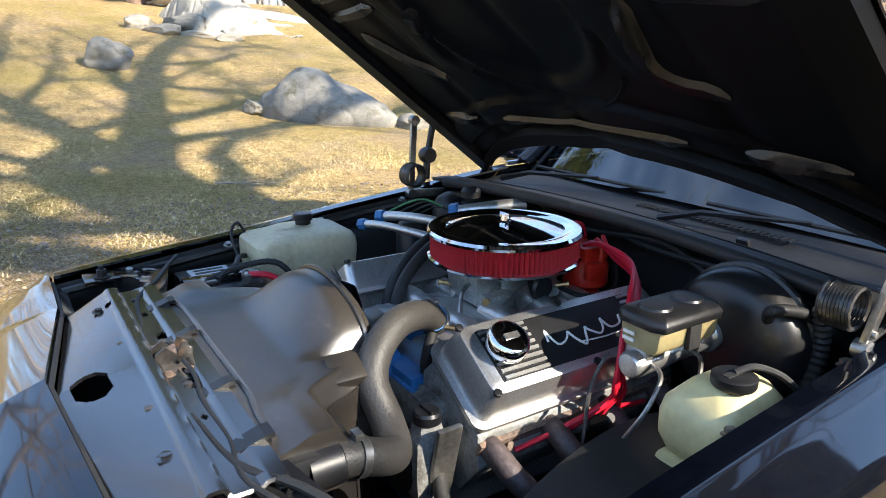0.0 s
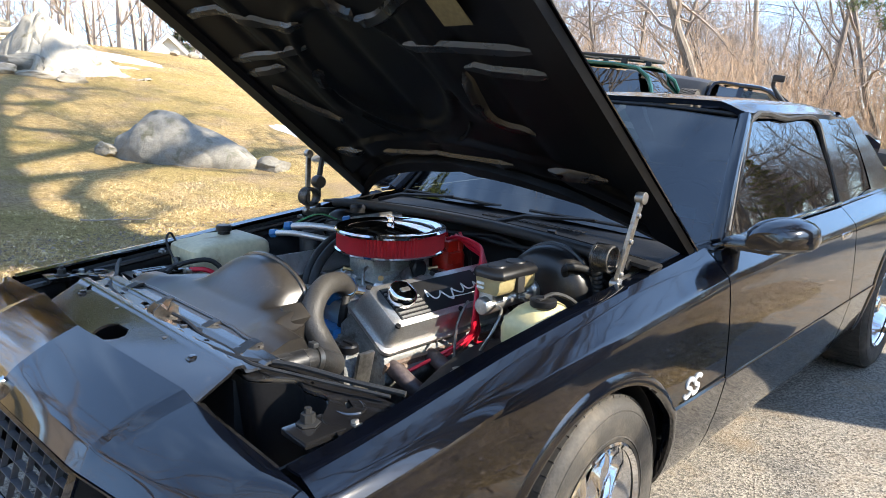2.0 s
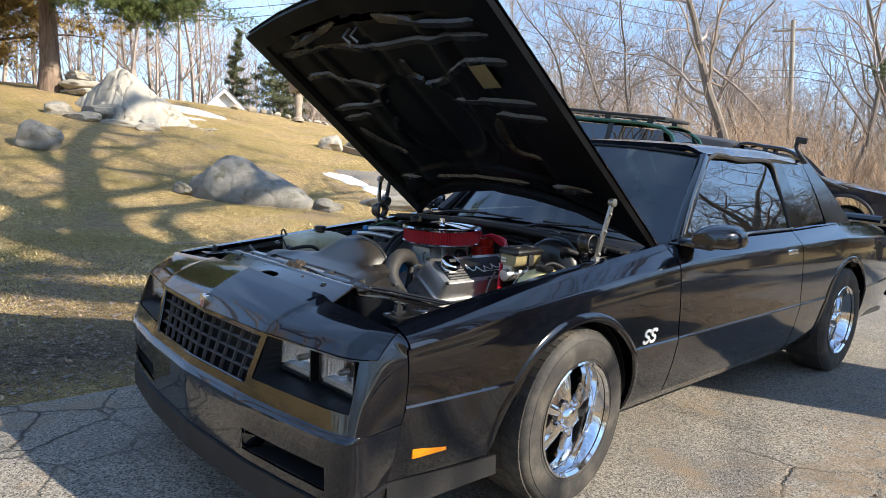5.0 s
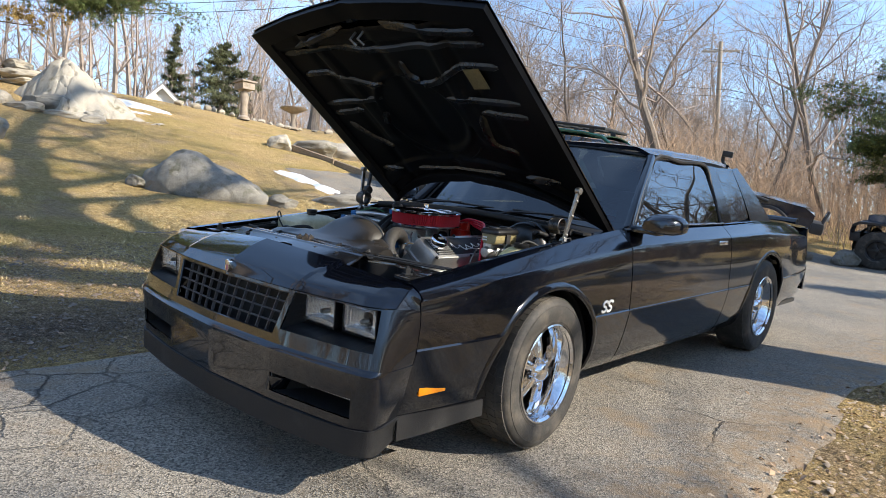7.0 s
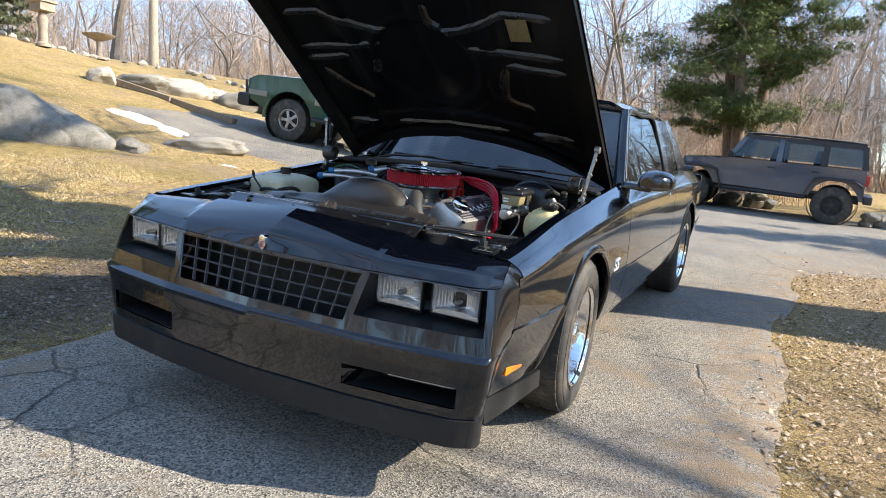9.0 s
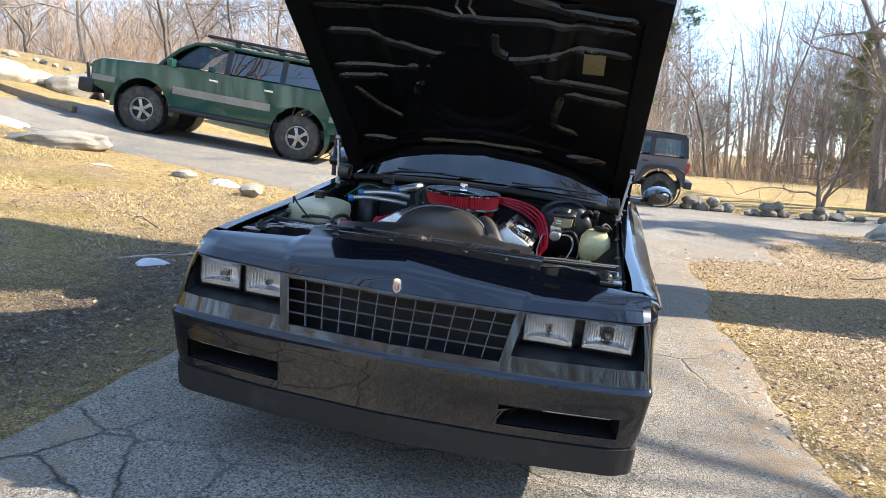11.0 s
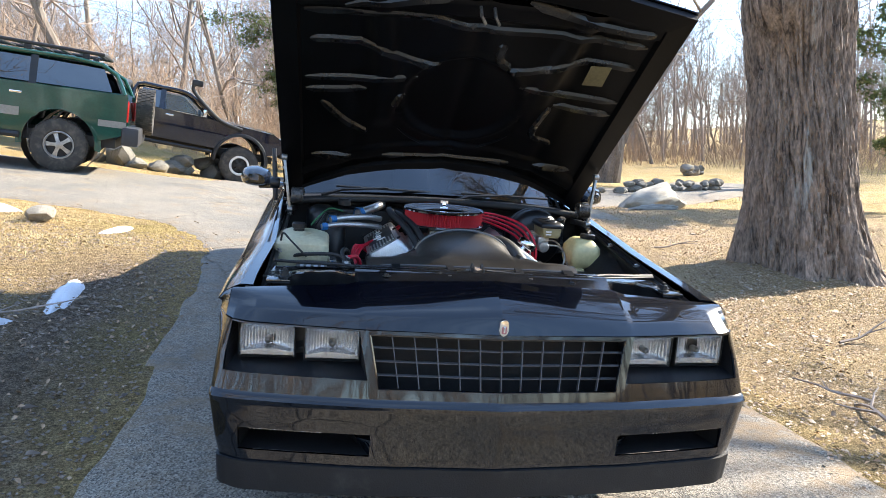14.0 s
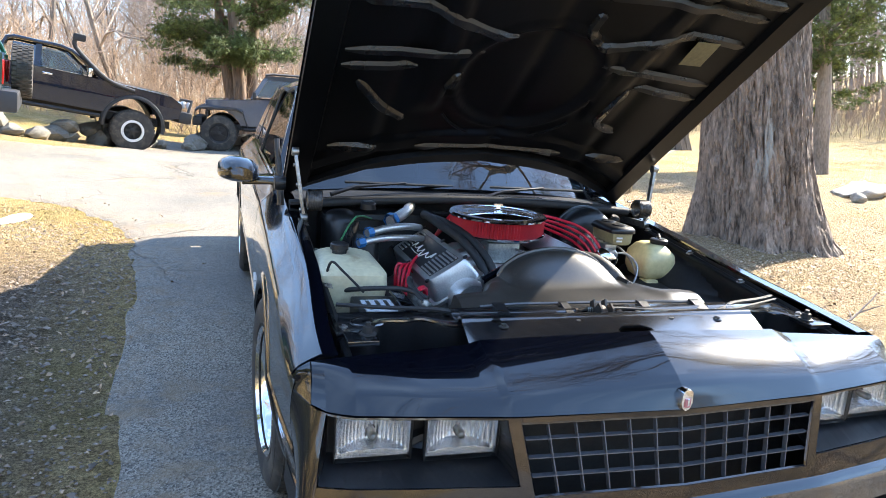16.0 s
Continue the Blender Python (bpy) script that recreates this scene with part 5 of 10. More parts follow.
for x, y in ((-0.33, -0.735), (-0.12, -0.722), (0.157, -0.724), (0.30, -0.730), (0.36, -0.62), (-0.36, -0.66), (0.10, -0.655), (-0.10, -0.655), (0.06, -0.615)):
    part("bolt", lathed([(0.014, 0), (0.014, 0.002), (0.008, 0.003), (0.008, 0.008), (0, 0.009)], 6, Matrix.Translation((x, y, 0.797 if y > -0.69 else 0.800))), SUPPORT if x > 0.2 else LATCH_DARK, panel)
# corner tie plates to the fenders, open cavities before them
for sgn in (1, -1):
    tp = bmesh.new()

    def tie_front(u):
        """Ragged front edge: cut back in the middle, forward again at the fender."""
        return -0.690 + 0.075 * smoothstep(u, 0.10, 0.42) - 0.055 * smoothstep(u, 0.66, 0.86) + 0.006 * math.sin(23 * u)
    sheet(tp, lambda u, v: Vector((sgn * (0.38 + 0.345 * u), tie_front(u) * (1 - v) + (-0.590 + 0.075 * u) * v, 0.790 - 0.022 * u - 0.004 * math.sin(math.pi * v))), lin(0, 1, 60), lin(0, 1, 16),
          lambda u, v: not (0.70 < u < 0.78 and 0.46 < v < 0.58) and not (0.14 < u < 0.18 and 0.6 < v < 0.72) and not (0.40 < u < 0.43 and 0.3 < v < 0.5))
    drop = bmesh.new()
    sheet(drop, lambda u, v: Vector((sgn * (0.38 + 0.345 * u), tie_front(u) + 0.004 + 0.03 * v, (0.786 - 0.022 * u) * (1 - v) + 0.52 * v)), lin(0, 1, 30), lin(0, 1, 4))
    part("cavity_wall", thicken(drop, -0.003), SATIN, coupe)
    tie = part("tie_plate", thicken(tp, -0.005), SUPPORT, coupe)
    ring = [(sgn * (0.635 + 0.042 * math.cos(t)), -0.592 + 0.030 * math.sin(t), 0.772) for t in lin(0, 2 * math.pi, 20)]
    part("pressed_ring", tubed(ring, 0.004, 6), SUPPORT, tie)
    part("bolt", lathed([(0.022, 0), (0.022, 0.003), (0.013, 0.004), (0.013, 0.020), (0.007, 0.021), (0.007, 0.030), (0, 0.030)], 6, Matrix.Translation((sgn * 0.655, -0.690, 0.776))), RUBBER, tie, "rubber hood stop")
    part("stop_ledge", boxed((sgn * 0.672, -0.690, 0.768), (0.075, 0.085, 0.014)), SUPPORT, tie, bevel=0.003)
    lip = bmesh.new()
    sheet(lip, lambda u, v: Vector((sgn * (0.43 + 0.31 * u), seam(0.43 + 0.31 * u).y + 0.004 + 0.028 * v, seam(0.43 + 0.31 * u).z - 0.014 - 0.012 * v)), lin(0, 1, 10), lin(0, 1, 3))
    part("header_flange", lip, SUPPORT, coupe)
    part("tie_cable", tubed([(sgn * 0.20, -0.672, 0.797), (sgn * 0.36, -0.655, 0.80), (sgn * 0.46, -0.60, 0.803), (sgn * 0.60, -0.545, 0.795), (sgn * 0.70, -0.50, 0.79)], 0.006, 6, 4), RUBBER, tie, "black cable")
# seal strip along the hood's front edge
part("front_seal", tubed([seam(x) + Vector((0, 0.004, -0.012)) for x in lin(-0.76, 0.76, 40)], 0.006, 6), RUBBER, coupe)
# latch: base plate, two upright jaws, spring, release lever and cable
LATCH = material("greasy_steel", (0.06, 0.055, 0.05), 0.34, metal=0.7, vary=0.5, scale=25, fine=150, spot=(0.14, 0.09, 0.06), spot_at=(0.55, 0.7), spot_scale=30)
lb = boxed((-0.012, -0.655, 0.799), (0.15, 0.062, 0.005))
latch = part("hood_latch", lb, LATCH, coupe, "greasy steel hood latch", bevel=0.002)
for x in (-0.030, 0.004):
    jw = bmesh.new()
    loft(jw, [[(x + o, y, z) for y, z in ((-0.688, 0.800), (-0.625, 0.800), (-0.623, 0.824), (-0.640, 0.836), (-0.650, 0.815), (-0.668, 0.834), (-0.685, 0.822))] for o in (-0.0025, 0.0025)], caps=True)
    part("jaw", jw, LATCH, latch, smooth=False)
part("pawl", boxed((-0.013, -0.655, 0.813), (0.028, 0.024, 0.014), pose(0, 0, 0, 20, 15, 10)), RUST, latch, bevel=0.003)
part("lever", boxed((-0.055, -0.640, 0.808), (0.05, 0.012, 0.004), pose(0, 0, 0, 0, 0, 20)), LATCH, latch, bevel=0.001)
part("latch_spring", tubed([(-0.05 + 0.04 * i / 60, -0.640 + 0.006 * math.cos(i * 0.7), 0.808 + 0.006 * math.sin(i * 0.7)) for i in range(60)], 0.0015, 5), STEEL, latch)
for x, y in ((-0.075, -0.638), (0.05, -0.638), (-0.07, -0.674), (0.05, -0.674)):
    part("bolt", lathed([(0.012, 0), (0.012, 0.002), (0.007, 0.003), (0.007, 0.008), (0, 0.008)], 6, Matrix.Translation((x, y, 0.800))), RUST, latch)
part("release_cable", tubed([(0.02, -0.645, 0.812), (0.08, -0.640, 0.808), (0.18, -0.648, 0.802), (0.30, -0.645, 0.800), (0.40, -0.655, 0.802), (0.50, -0.62, 0.800), (0.69, -0.53, 0.79)], 0.004, 6, 5), RUBBER, latch)
part("release_cable", tubed([(-0.40, -0.690, 0.802), (-0.20, -0.694, 0.802), (0.00, -0.692, 0.802), (0.10, -0.690, 0.803), (0.26, -0.688, 0.803), (0.42, -0.68, 0.80)], 0.0035, 6, 5), RUBBER, latch)

# fan shroud: flat top with a swelling over the fan
sh = bmesh.new()
SHROUD = material("shroud_plastic", (0.034, 0.029, 0.024), 0.34, ior=1.8, vary=0.25, scale=7, fine=120, rough_vary=0.12, spot=(0.11, 0.09, 0.07), spot_at=(0.60, 0.78), spot_scale=16)


def shroud(x, v):
    d = (x + 0.015) / 0.178
    y = -0.602 + (0.115 + 0.120 * smoothstep(1.62 - abs(d), 0.0, 0.42)) * v
    z = 0.806 + 0.018 * smoothstep(v, 0.0, 0.55) - 0.010 * smoothstep(abs(x), 0.30, 0.42)
    arch = 0.084 * math.sqrt(max(0.0, 1 - d * d)) ** 1.15
    z += arch * smoothstep(v, 0.42, 0.92)
    z -= 0.040 * smoothstep(v, 0.75, 1.0) * smoothstep(abs(d), 1.0, 1.45)
    return Vector((x, y, z))


sheet(sh, shroud, lin(-0.385, 0.375, 76), lin(0, 1, 28))
sheet(sh, lambda x, t: shroud(x, 1.0) + Vector((0, 0.004 * t, -t * 0.16)), lin(-0.385, 0.375, 76), lin(0, 1, 3), lambda x, t: abs(x + 0.015) > 0.165)
sheet(sh, lambda x, t: shroud(x, 1.0) + Vector((0, 0.025 * t, -0.010 * t)), lin(-0.195, 0.165, 40), lin(0, 1, 2))
sheet(sh, lambda x, t: Vector((x, -0.604, shroud(x, 0).z - 0.026 * t)), lin(-0.385, 0.375, 20), lin(0, 1, 2))
for x in (-0.385, 0.375):
    sheet(sh, lambda v, t: shroud(x, v) + Vector((0, 0, -0.10 * t)), lin(0, 1, 12), lin(0, 1, 2))
shroud_ob = part("fan_shroud", thicken(sh, 0.004), SHROUD, coupe, "dusty black plastic fan shroud")
for x, w in ((-0.29, 0.030), (-0.10, 0.022), (0.145, 0.026), (0.325, 0.034)):
    clip = bmesh.new()
    loft(clip, [[(x + o, y, z) for y, z in ((-0.650, 0.796), (-0.606, 0.808), (-0.592, 0.810), (-0.592, 0.817), (-0.606, 0.816), (-0.650, 0.801))] for o in (-w / 2, w / 2)], caps=True)
    part("shroud_clip", clip, SATIN, shroud_ob, smooth=False)
part("raised_rim", tubed([shroud(x, 1.0) + Vector((0, 0.008, 0.002)) for x in lin(-0.195, 0.165, 30)], 0.006, 6), SHROUD, shroud_ob)
part("front_bead", tubed([shroud(x, 0.08) + Vector((0, 0, 0.001)) for x in lin(-0.34, 0.34, 20)], 0.005, 6), SHROUD, shroud_ob)
part("shroud_box", boxed((0.205, -0.425, 0.800), (0.055, 0.062, 0.050), pose(0, 0, 0, 0, 30, 0)), SHROUD, shroud_ob, bevel=0.008)
fan = part("cooling_fan", lathed([(0.0, 0), (0.05, 0.0), (0.05, 0.03), (0, 0.03)], 20, axis_m((-0.015, -0.38, 0.66), (0, 1, 0))), SATIN, coupe)
for k in range(6):
    a = 2 * math.pi * k / 6
    m = Matrix.Translation((-0.015, -0.36, 0.66)) @ Matrix.Rotation(a, 4, "Y") @ Matrix.Rotation(0.5, 4, "Z")
    part("blade", boxed((0, 0, 0), (0.07, 0.006, 0.36), m @ Matrix.Translation((0, 0, 0.0))), SATIN, fan, bevel=0.002)
part("radiator", boxed((0.0, -0.66, 0.57), (0.78, 0.06, 0.40)), BAY, coupe, bevel=0.004)
tank = part("radiator_tank", boxed((0.350, -0.585, 0.725), (0.085, 0.095, 0.135)), SATIN, coupe, "black radiator end tank", bevel=0.018)
part("hose_neck", lathed([(0.034, 0), (0.032, 0.05), (0.026, 0.055)], 20, axis_m((0.368, -0.560, 0.757), (0.05, 1, 0.05))), SATIN, tank)

# upper radiator hose with worm clamps
HOSE_PTS = [(0.090, -0.172, 0.806), (0.125, -0.225, 0.840), (0.159, -0.294, 0.851), (0.192, -0.352, 0.827), (0.224, -0.382, 0.785), (0.275, -0.380, 0.730), (0.330, -0.398, 0.712), (0.362, -0.440, 0.735), (0.371, -0.487, 0.757), (0.370, -0.535, 0.760)]
hose = part("radiator_hose", tubed(HOSE_PTS, 0.029, 18, 8), HOSE, coupe, "bent grey-black rubber radiator hose")
for i, w in ((0.18, 0), (7.9, 0)):
    pts = spline(HOSE_PTS, 8)
    j = int(i * 8)
    p, d = pts[j], (pts[j + 1] - pts[j]).normalized()
    cl = lathed([(0.0315, -0.007), (0.0325, -0.007), (0.0325, 0.007), (0.0315, 0.007)], 24, axis_m(p, d))
    clamp = part("hose_clamp", cl, STEEL, hose)
    part("clamp_screw", boxed(p + Vector((0.0, 0, 0.036)), (0.022, 0.014, 0.012)), STEEL, hose, bevel=0.002)

# block, heads, intake
part("engine_block", boxed((-0.02, 0.03, 0.56), (0.46, 0.58, 0.26)), GREY_IRON, coupe, "grease-stained engine block", bevel=0.03)
for sgn in (1, -1):
    hd = bmesh.new()
    loft(hd, [[(-0.02 + sgn * x, y, z) for x, z in ((0.14, 0.60), (0.27, 0.52), (0.335, 0.60), (0.330, 0.668), (0.20, 0.775), (0.14, 0.72))] for y in (-0.22, 0.30)], caps=True)
    part("cylinder_head", hd, GREY_IRON, coupe, bevel=0.008)
im = bmesh.new()
loft(im, [[(-0.02 + x, y, z) for x, z in ((-0.20, 0.66), (0.20, 0.66), (0.17, 0.745), (0.10, 0.772), (-0.10, 0.772), (-0.17, 0.745))] for y in (-0.20, 0.28)], caps=True)
intake = part("intake_manifold", im, ALLOY, coupe, "cast aluminium intake manifold", bevel=0.012)
for y in (-0.10, 0.0, 0.12, 0.22):
    for sgn in (1, -1):
        part("runner", tubed([(-0.02 + sgn * 0.05, y, 0.765), (-0.02 + sgn * 0.12, y, 0.772), (-0.02 + sgn * 0.185, y, 0.735)], 0.026, 10, 3), ALLOY, intake)


# valve covers: stepped cast box on a flange, ribbed black top
def valve_cover(sgn):
    y0, y1 = -0.225, 0.285
    e = Vector((0.155, 0, -0.100)).normalized()
    n = Vector((0.100, 0, 0.155)).normalized()
    base = Vector((0.165, 0, 0.782))

    def at(a, h, y):
        p = base + e * a + n * h
        return Vector((sgn * p.x - (0.02 if sgn < 0 else 0.0), y, p.z))
    b = bmesh.new()
    rings = []
    for h, ins in ((0.0, -0.008), (0.010, -0.008), (0.011, 0.004), (0.060, 0.010), (0.082, 0.016), (0.084, 0.019)):
        a0, a1, ya, yb = ins, 0.178 - ins, y0 + ins, y1 - ins
        c = 0.022
        ring = []
        for cx, cy, s0 in ((a1 - c, yb - c, 0), (a0 + c, yb - c, 90), (a0 + c, ya + c, 180), (a1 - c, ya + c, 270)):
            for k in range(5):
                t = radians(s0 + 90 * k / 4)
                ring.append(at(cx + c * math.cos(t), h, cy + c * math.sin(t)))
        rings.append(ring)
    loft(b, rings, caps=True)
    vc = part("valve_cover", b, ALLOY, coupe, "cast aluminium valve cover with a black ribbed top")
    BLACK_TOP = SATIN
    f = bmesh.new()
    v = [at(a, h, y) for h in (0.0835, 0.0850) for a, y in ((0.034, y0 + 0.045), (0.144, y0 + 0.045), (0.144, y1 - 0.045), (0.034, y1 - 0.045))]
    hexa(f, v)
    part("black_field", f, BLACK_TOP, vc, "black painted field", smooth=False)
    for k in range(8):
        a = 0.040 + 0.014 * k
        for ya, yb in ((y0 + 0.050, -0.072), (0.178, y1 - 0.050)):
            r = bmesh.new()
            hexa(r, [at(a + da, h, y) for h in (0.0845, 0.0885) for da, y in ((-0.003, ya), (0.003, ya), (0.003, yb), (-0.003, yb))])
            part("rib", r, ALLOY, vc, smooth=False)
    # maker's mark, as one flowing raised bar
    sq = [at(0.108 - 0.014 - (0.013 + 0.007 * math.sin(0.9 * i)) * math.sin(i * 1.25) * (1.35 if i in (1, 2, 9, 20) else 1.0), 0.0862, -0.052 + 0.0094 * i + 0.006 * math.cos(i * 1.25)) for i in range(24)]
    part("mark", tubed(sq, 0.0023, 6, 4), WHITE, vc, "pale flowing mark")
    part("mark", tubed([at(0.112, 0.0862, 0.02), at(0.116, 0.0862, 0.09), at(0.112, 0.0862, 0.15)], 0.0016, 6, 4), WHITE, vc)
    for y in (y0 + 0.02, 0.03, y1 - 0.02):
        for a in (0.018, 0.160):
            part("cover_bolt", lathed([(0.008, 0), (0.008, 0.006), (0, 0.008)], 8, axis_m(at(a, 0.083, y), at(a, 0.2, y) - at(a, 0.1, y))), SATIN, vc)
    return at


vc_at = valve_cover(1)
valve_cover(-1)
p0, p1 = vc_at(0.086, 0.086, -0.150), vc_at(0.086, 0.13, -0.150)
brt = part("breather_cap", lathed([(0.018, 0), (0.018, 0.012), (0.037, 0.014), (0.040, 0.020), (0.040, 0.036), (0.037, 0.043), (0.030, 0.047), (0, 0.048)], 32, axis_m(p0, p1 - p0)), CHROME, coupe, "chrome push-in breather cap")
part("cap_mark", boxed(p0 + (p1 - p0).normalized() * 0.049, (0.030, 0.012, 0.002), (p1 - p0).to_track_quat("Z", "Y").to_matrix().to_4x4()), STEEL, brt)

# carburettor and air cleaner
CX, CY = -0.025, 0.09
cb = bmesh.new()
box(cb, (CX, CY, 0.792), (0.165, 0.21, 0.035))
box(cb, (CX - 0.01, CY - 0.075, 0.825), (0.12, 0.075, 0.05))
box(cb, (CX + 0.01, CY + 0.07, 0.825), (0.12, 0.075, 0.05))
lathe(cb, [(0.065, 0.80), (0.065, 0.85), (0.070, 0.862)], 28, Matrix.Translation((CX, CY, 0)))
carb = part("carburettor", cb, CARB, coupe, "dull zinc four-barrel carburettor", bevel=0.008)
part("choke_housing", lathed([(0.030, 0), (0.030, 0.02), (0.024, 0.026), (0, 0.026)], 20, axis_m((CX + 0.085, CY + 0.03, 0.815), (1, 0, 0))), SATIN, carb)
part("linkage", tubed([(CX + 0.09, CY - 0.02, 0.81), (CX + 0.105, CY - 0.07, 0.80), (CX + 0.10, CY - 0.11, 0.775)], 0.0045, 6), STEEL, carb)
part("throttle_lever", boxed((CX + 0.098, CY - 0.02, 0.80), (0.004, 0.045, 0.05), pose(0, 0, 0, 25)), STEEL, carb, bevel=0.002)
part("fuel_line", tubed([(CX + 0.03, CY - 0.12, 0.83), (CX + 0.06, CY - 0.16, 0.82), (CX + 0.11, CY - 0.20, 0.76), (CX + 0.13, CY - 0.24, 0.68)], 0.005, 8, 5), STEEL, carb)
part("vacuum_hose", tubed([(CX + 0.07, CY + 0.10, 0.80), (CX + 0.14, CY + 0.12, 0.79), (CX + 0.16, CY + 0.20, 0.80), (CX + 0.10, CY + 0.26, 0.84)], 0.006, 8, 5), RUBBER, carb)
for i, (dx, dy) in enumerate(((0.07, -0.09), (-0.06, -0.10), (0.075, 0.09))):
    part("adjuster_screw", lathed([(0.006, 0), (0.006, 0.03), (0.009, 0.03), (0.009, 0.036), (0, 0.036)], 8, axis_m((CX + dx, CY + dy, 0.80), (dx, dy, 0.02))), COPPER, carb)

ac = part("air_cleaner", lathed([(0.06, 0.858), (0.165, 0.862), (0.176, 0.868), (0.178, 0.874), (0.170, 0.878)], 64, Matrix.Translation((CX, CY, 0))), CHROME, coupe, "round open-element air cleaner with red gauze and chrome lid")
pl = bmesh.new()
N = 96
ring = [(0.168 + (0.004 if k % 2 else -0.004)) for k in range(2 * N)]
loft(pl, [[(CX + ring[k] * math.cos(math.pi * k / N), CY + ring[k] * math.sin(math.pi * k / N), z) for k in range(2 * N)] for z in (0.876, 0.932)])
part("filter_element", pl, RED_FILTER, ac, "red pleated gauze element", smooth=False)
part("lid", lathed([(0.178, 0.928), (0.179, 0.934), (0.174, 0.940), (0.150, 0.941), (0.140, 0.937), (0.135, 0.938), (0.10, 0.944), (0.05, 0.949), (0.02, 0.951), (0, 0.951)], 72, Matrix.Translation((CX, CY, 0))), CHROME, ac, "polished chrome lid")
wn_ = bmesh.new()
lathe(wn_, [(0.016, 0.950), (0.010, 0.954), (0.008, 0.966), (0, 0.968)], 14, Matrix.Translation((CX, CY, 0)))
box(wn_, (CX, CY, 0.966), (0.034, 0.005, 0.012))
part("wing_nut", wn_, CHROME, ac)

# distributor with its red cap and plug leads
DX, DY = 0.040, 0.290
dist = part("distributor", lathed([(0.035, 0.70), (0.035, 0.78), (0.050, 0.785), (0.054, 0.79), (0.054, 0.832), (0.048, 0.848), (0.036, 0.853), (0, 0.855)], 32, Matrix.Translation((DX, DY, 0))), RED_CAP, coupe, "bright red distributor cap")
part("coil_cover", boxed((DX + 0.005, DY - 0.015, 0.868), (0.078, 0.066, 0.038)), RED_CAP, dist, bevel=0.01)
part("coil_terminal", boxed((DX + 0.052, DY - 0.025, 0.832), (0.024, 0.046, 0.038)), RED_CAP, dist, bevel=0.006)
for k in range(8):
    a = 2 * math.pi * k / 8 + 0.2
    part("tower", lathed([(0.011, 0), (0.010, 0.03), (0.007, 0.036)], 10, Matrix.Translation((DX + 0.040 * math.cos(a), DY + 0.040 * math.sin(a), 0.850))), RED_CAP, dist)
for k in range(4):
    o = 0.020 * k
    part("plug_lead", tubed([(DX + 0.035, DY - 0.045 + 0.02 * k, 0.895 + 0.004 * k), (0.14, 0.240 + o * 0.5, 0.912 - o * 0.5), (0.255 - o * 0.2, 0.205 + o * 0.6, 0.905 - o * 0.8), (0.345 - o * 0.4, 0.105 + o * 0.7, 0.880 - o * 0.9), (0.388 - o * 0.6, 0.045 + o * 0.7, 0.820 - o * 0.5), (0.398 - o * 0.5, 0.025 + o * 0.8, 0.745),
                             (0.372 - o * 0.2, 0.040 + o * 0.9, 0.695), (0.345, -0.035 + 0.045 * k, 0.652), (0.318, -0.14 + 0.115 * k, 0.618)], 0.0056, 8, 6), RED_WIRE, dist, "red silicone plug lead")
    part("plug_lead", tubed([(DX - 0.04, DY - 0.03 + 0.02 * k, 0.890), (-0.08, 0.30 + o, 0.90), (-0.22 + o * 0.4, 0.20 + o, 0.825), (-0.31, 0.08 - o, 0.79 - o), (-0.385 - o * 0.4, -0.06 + o, 0.77), (-0.415, -0.15 + 0.05 * k, 0.68), (-0.37, -0.19 + 0.12 * k, 0.60)], 0.0056, 8, 6), RED_WIRE, dist, "red silicone plug lead")

# exhaust headers: bent steel tubes from the ports to a collector
HEADER = material("heat_tinted_steel", (0.085, 0.066, 0.066), 0.55, metal=0.35, vary=0.35, scale=12, fine=90, bump=0.15, spot=(0.16, 0.10, 0.065), spot_at=(0.55, 0.75), spot_scale=9)
for sgn in (1, -1):
    fl_ = bmesh.new()
    box(fl_, (-0.02 + sgn * 0.325, 0.03, 0.632), (0.012, 0.50, 0.055), pose(0, 0, 0, 0, sgn * 30, 0))
    man = part("exhaust_header", fl_, RUST, coupe, "heat-tinted tubular exhaust header", bevel=0.004)
    for i, y in enumerate((-0.19, -0.05, 0.09, 0.24)):
        part("pipe", tubed([(-0.02 + sgn * 0.318, y, 0.640), (-0.02 + sgn * 0.362, y - 0.004, 0.634), (-0.02 + sgn * 0.412, y + 0.012, 0.600 - 0.006 * i), (-0.02 + sgn * (0.445 - 0.01 * i), y + 0.070, 0.555 - 0.008 * i), (-0.02 + sgn * 0.435, 0.5 * y + 0.20, 0.500), (-0.02 + sgn * 0.40, 0.33, 0.430)], 0.0225, 12, 5), HEADER, man)
        part("port_bolt", lathed([(0.009, 0), (0.009, 0.010), (0, 0.012)], 6, axis_m((-0.02 + sgn * 0.335, y + 0.036, 0.632), (sgn, 0, 0.4))), RUST, man)
part("dipstick_tube", tubed([(0.37, -0.02, 0.60), (0.36, 0.0, 0.72), (0.375, 0.02, 0.79), (0.39, 0.01, 0.80)], 0.004, 6, 4), STEEL, coupe)
part("spark_plug_boot", tubed([(0.33, 0.05, 0.62), (0.38, 0.04, 0.66)], 0.010, 8), RUBBER, coupe)

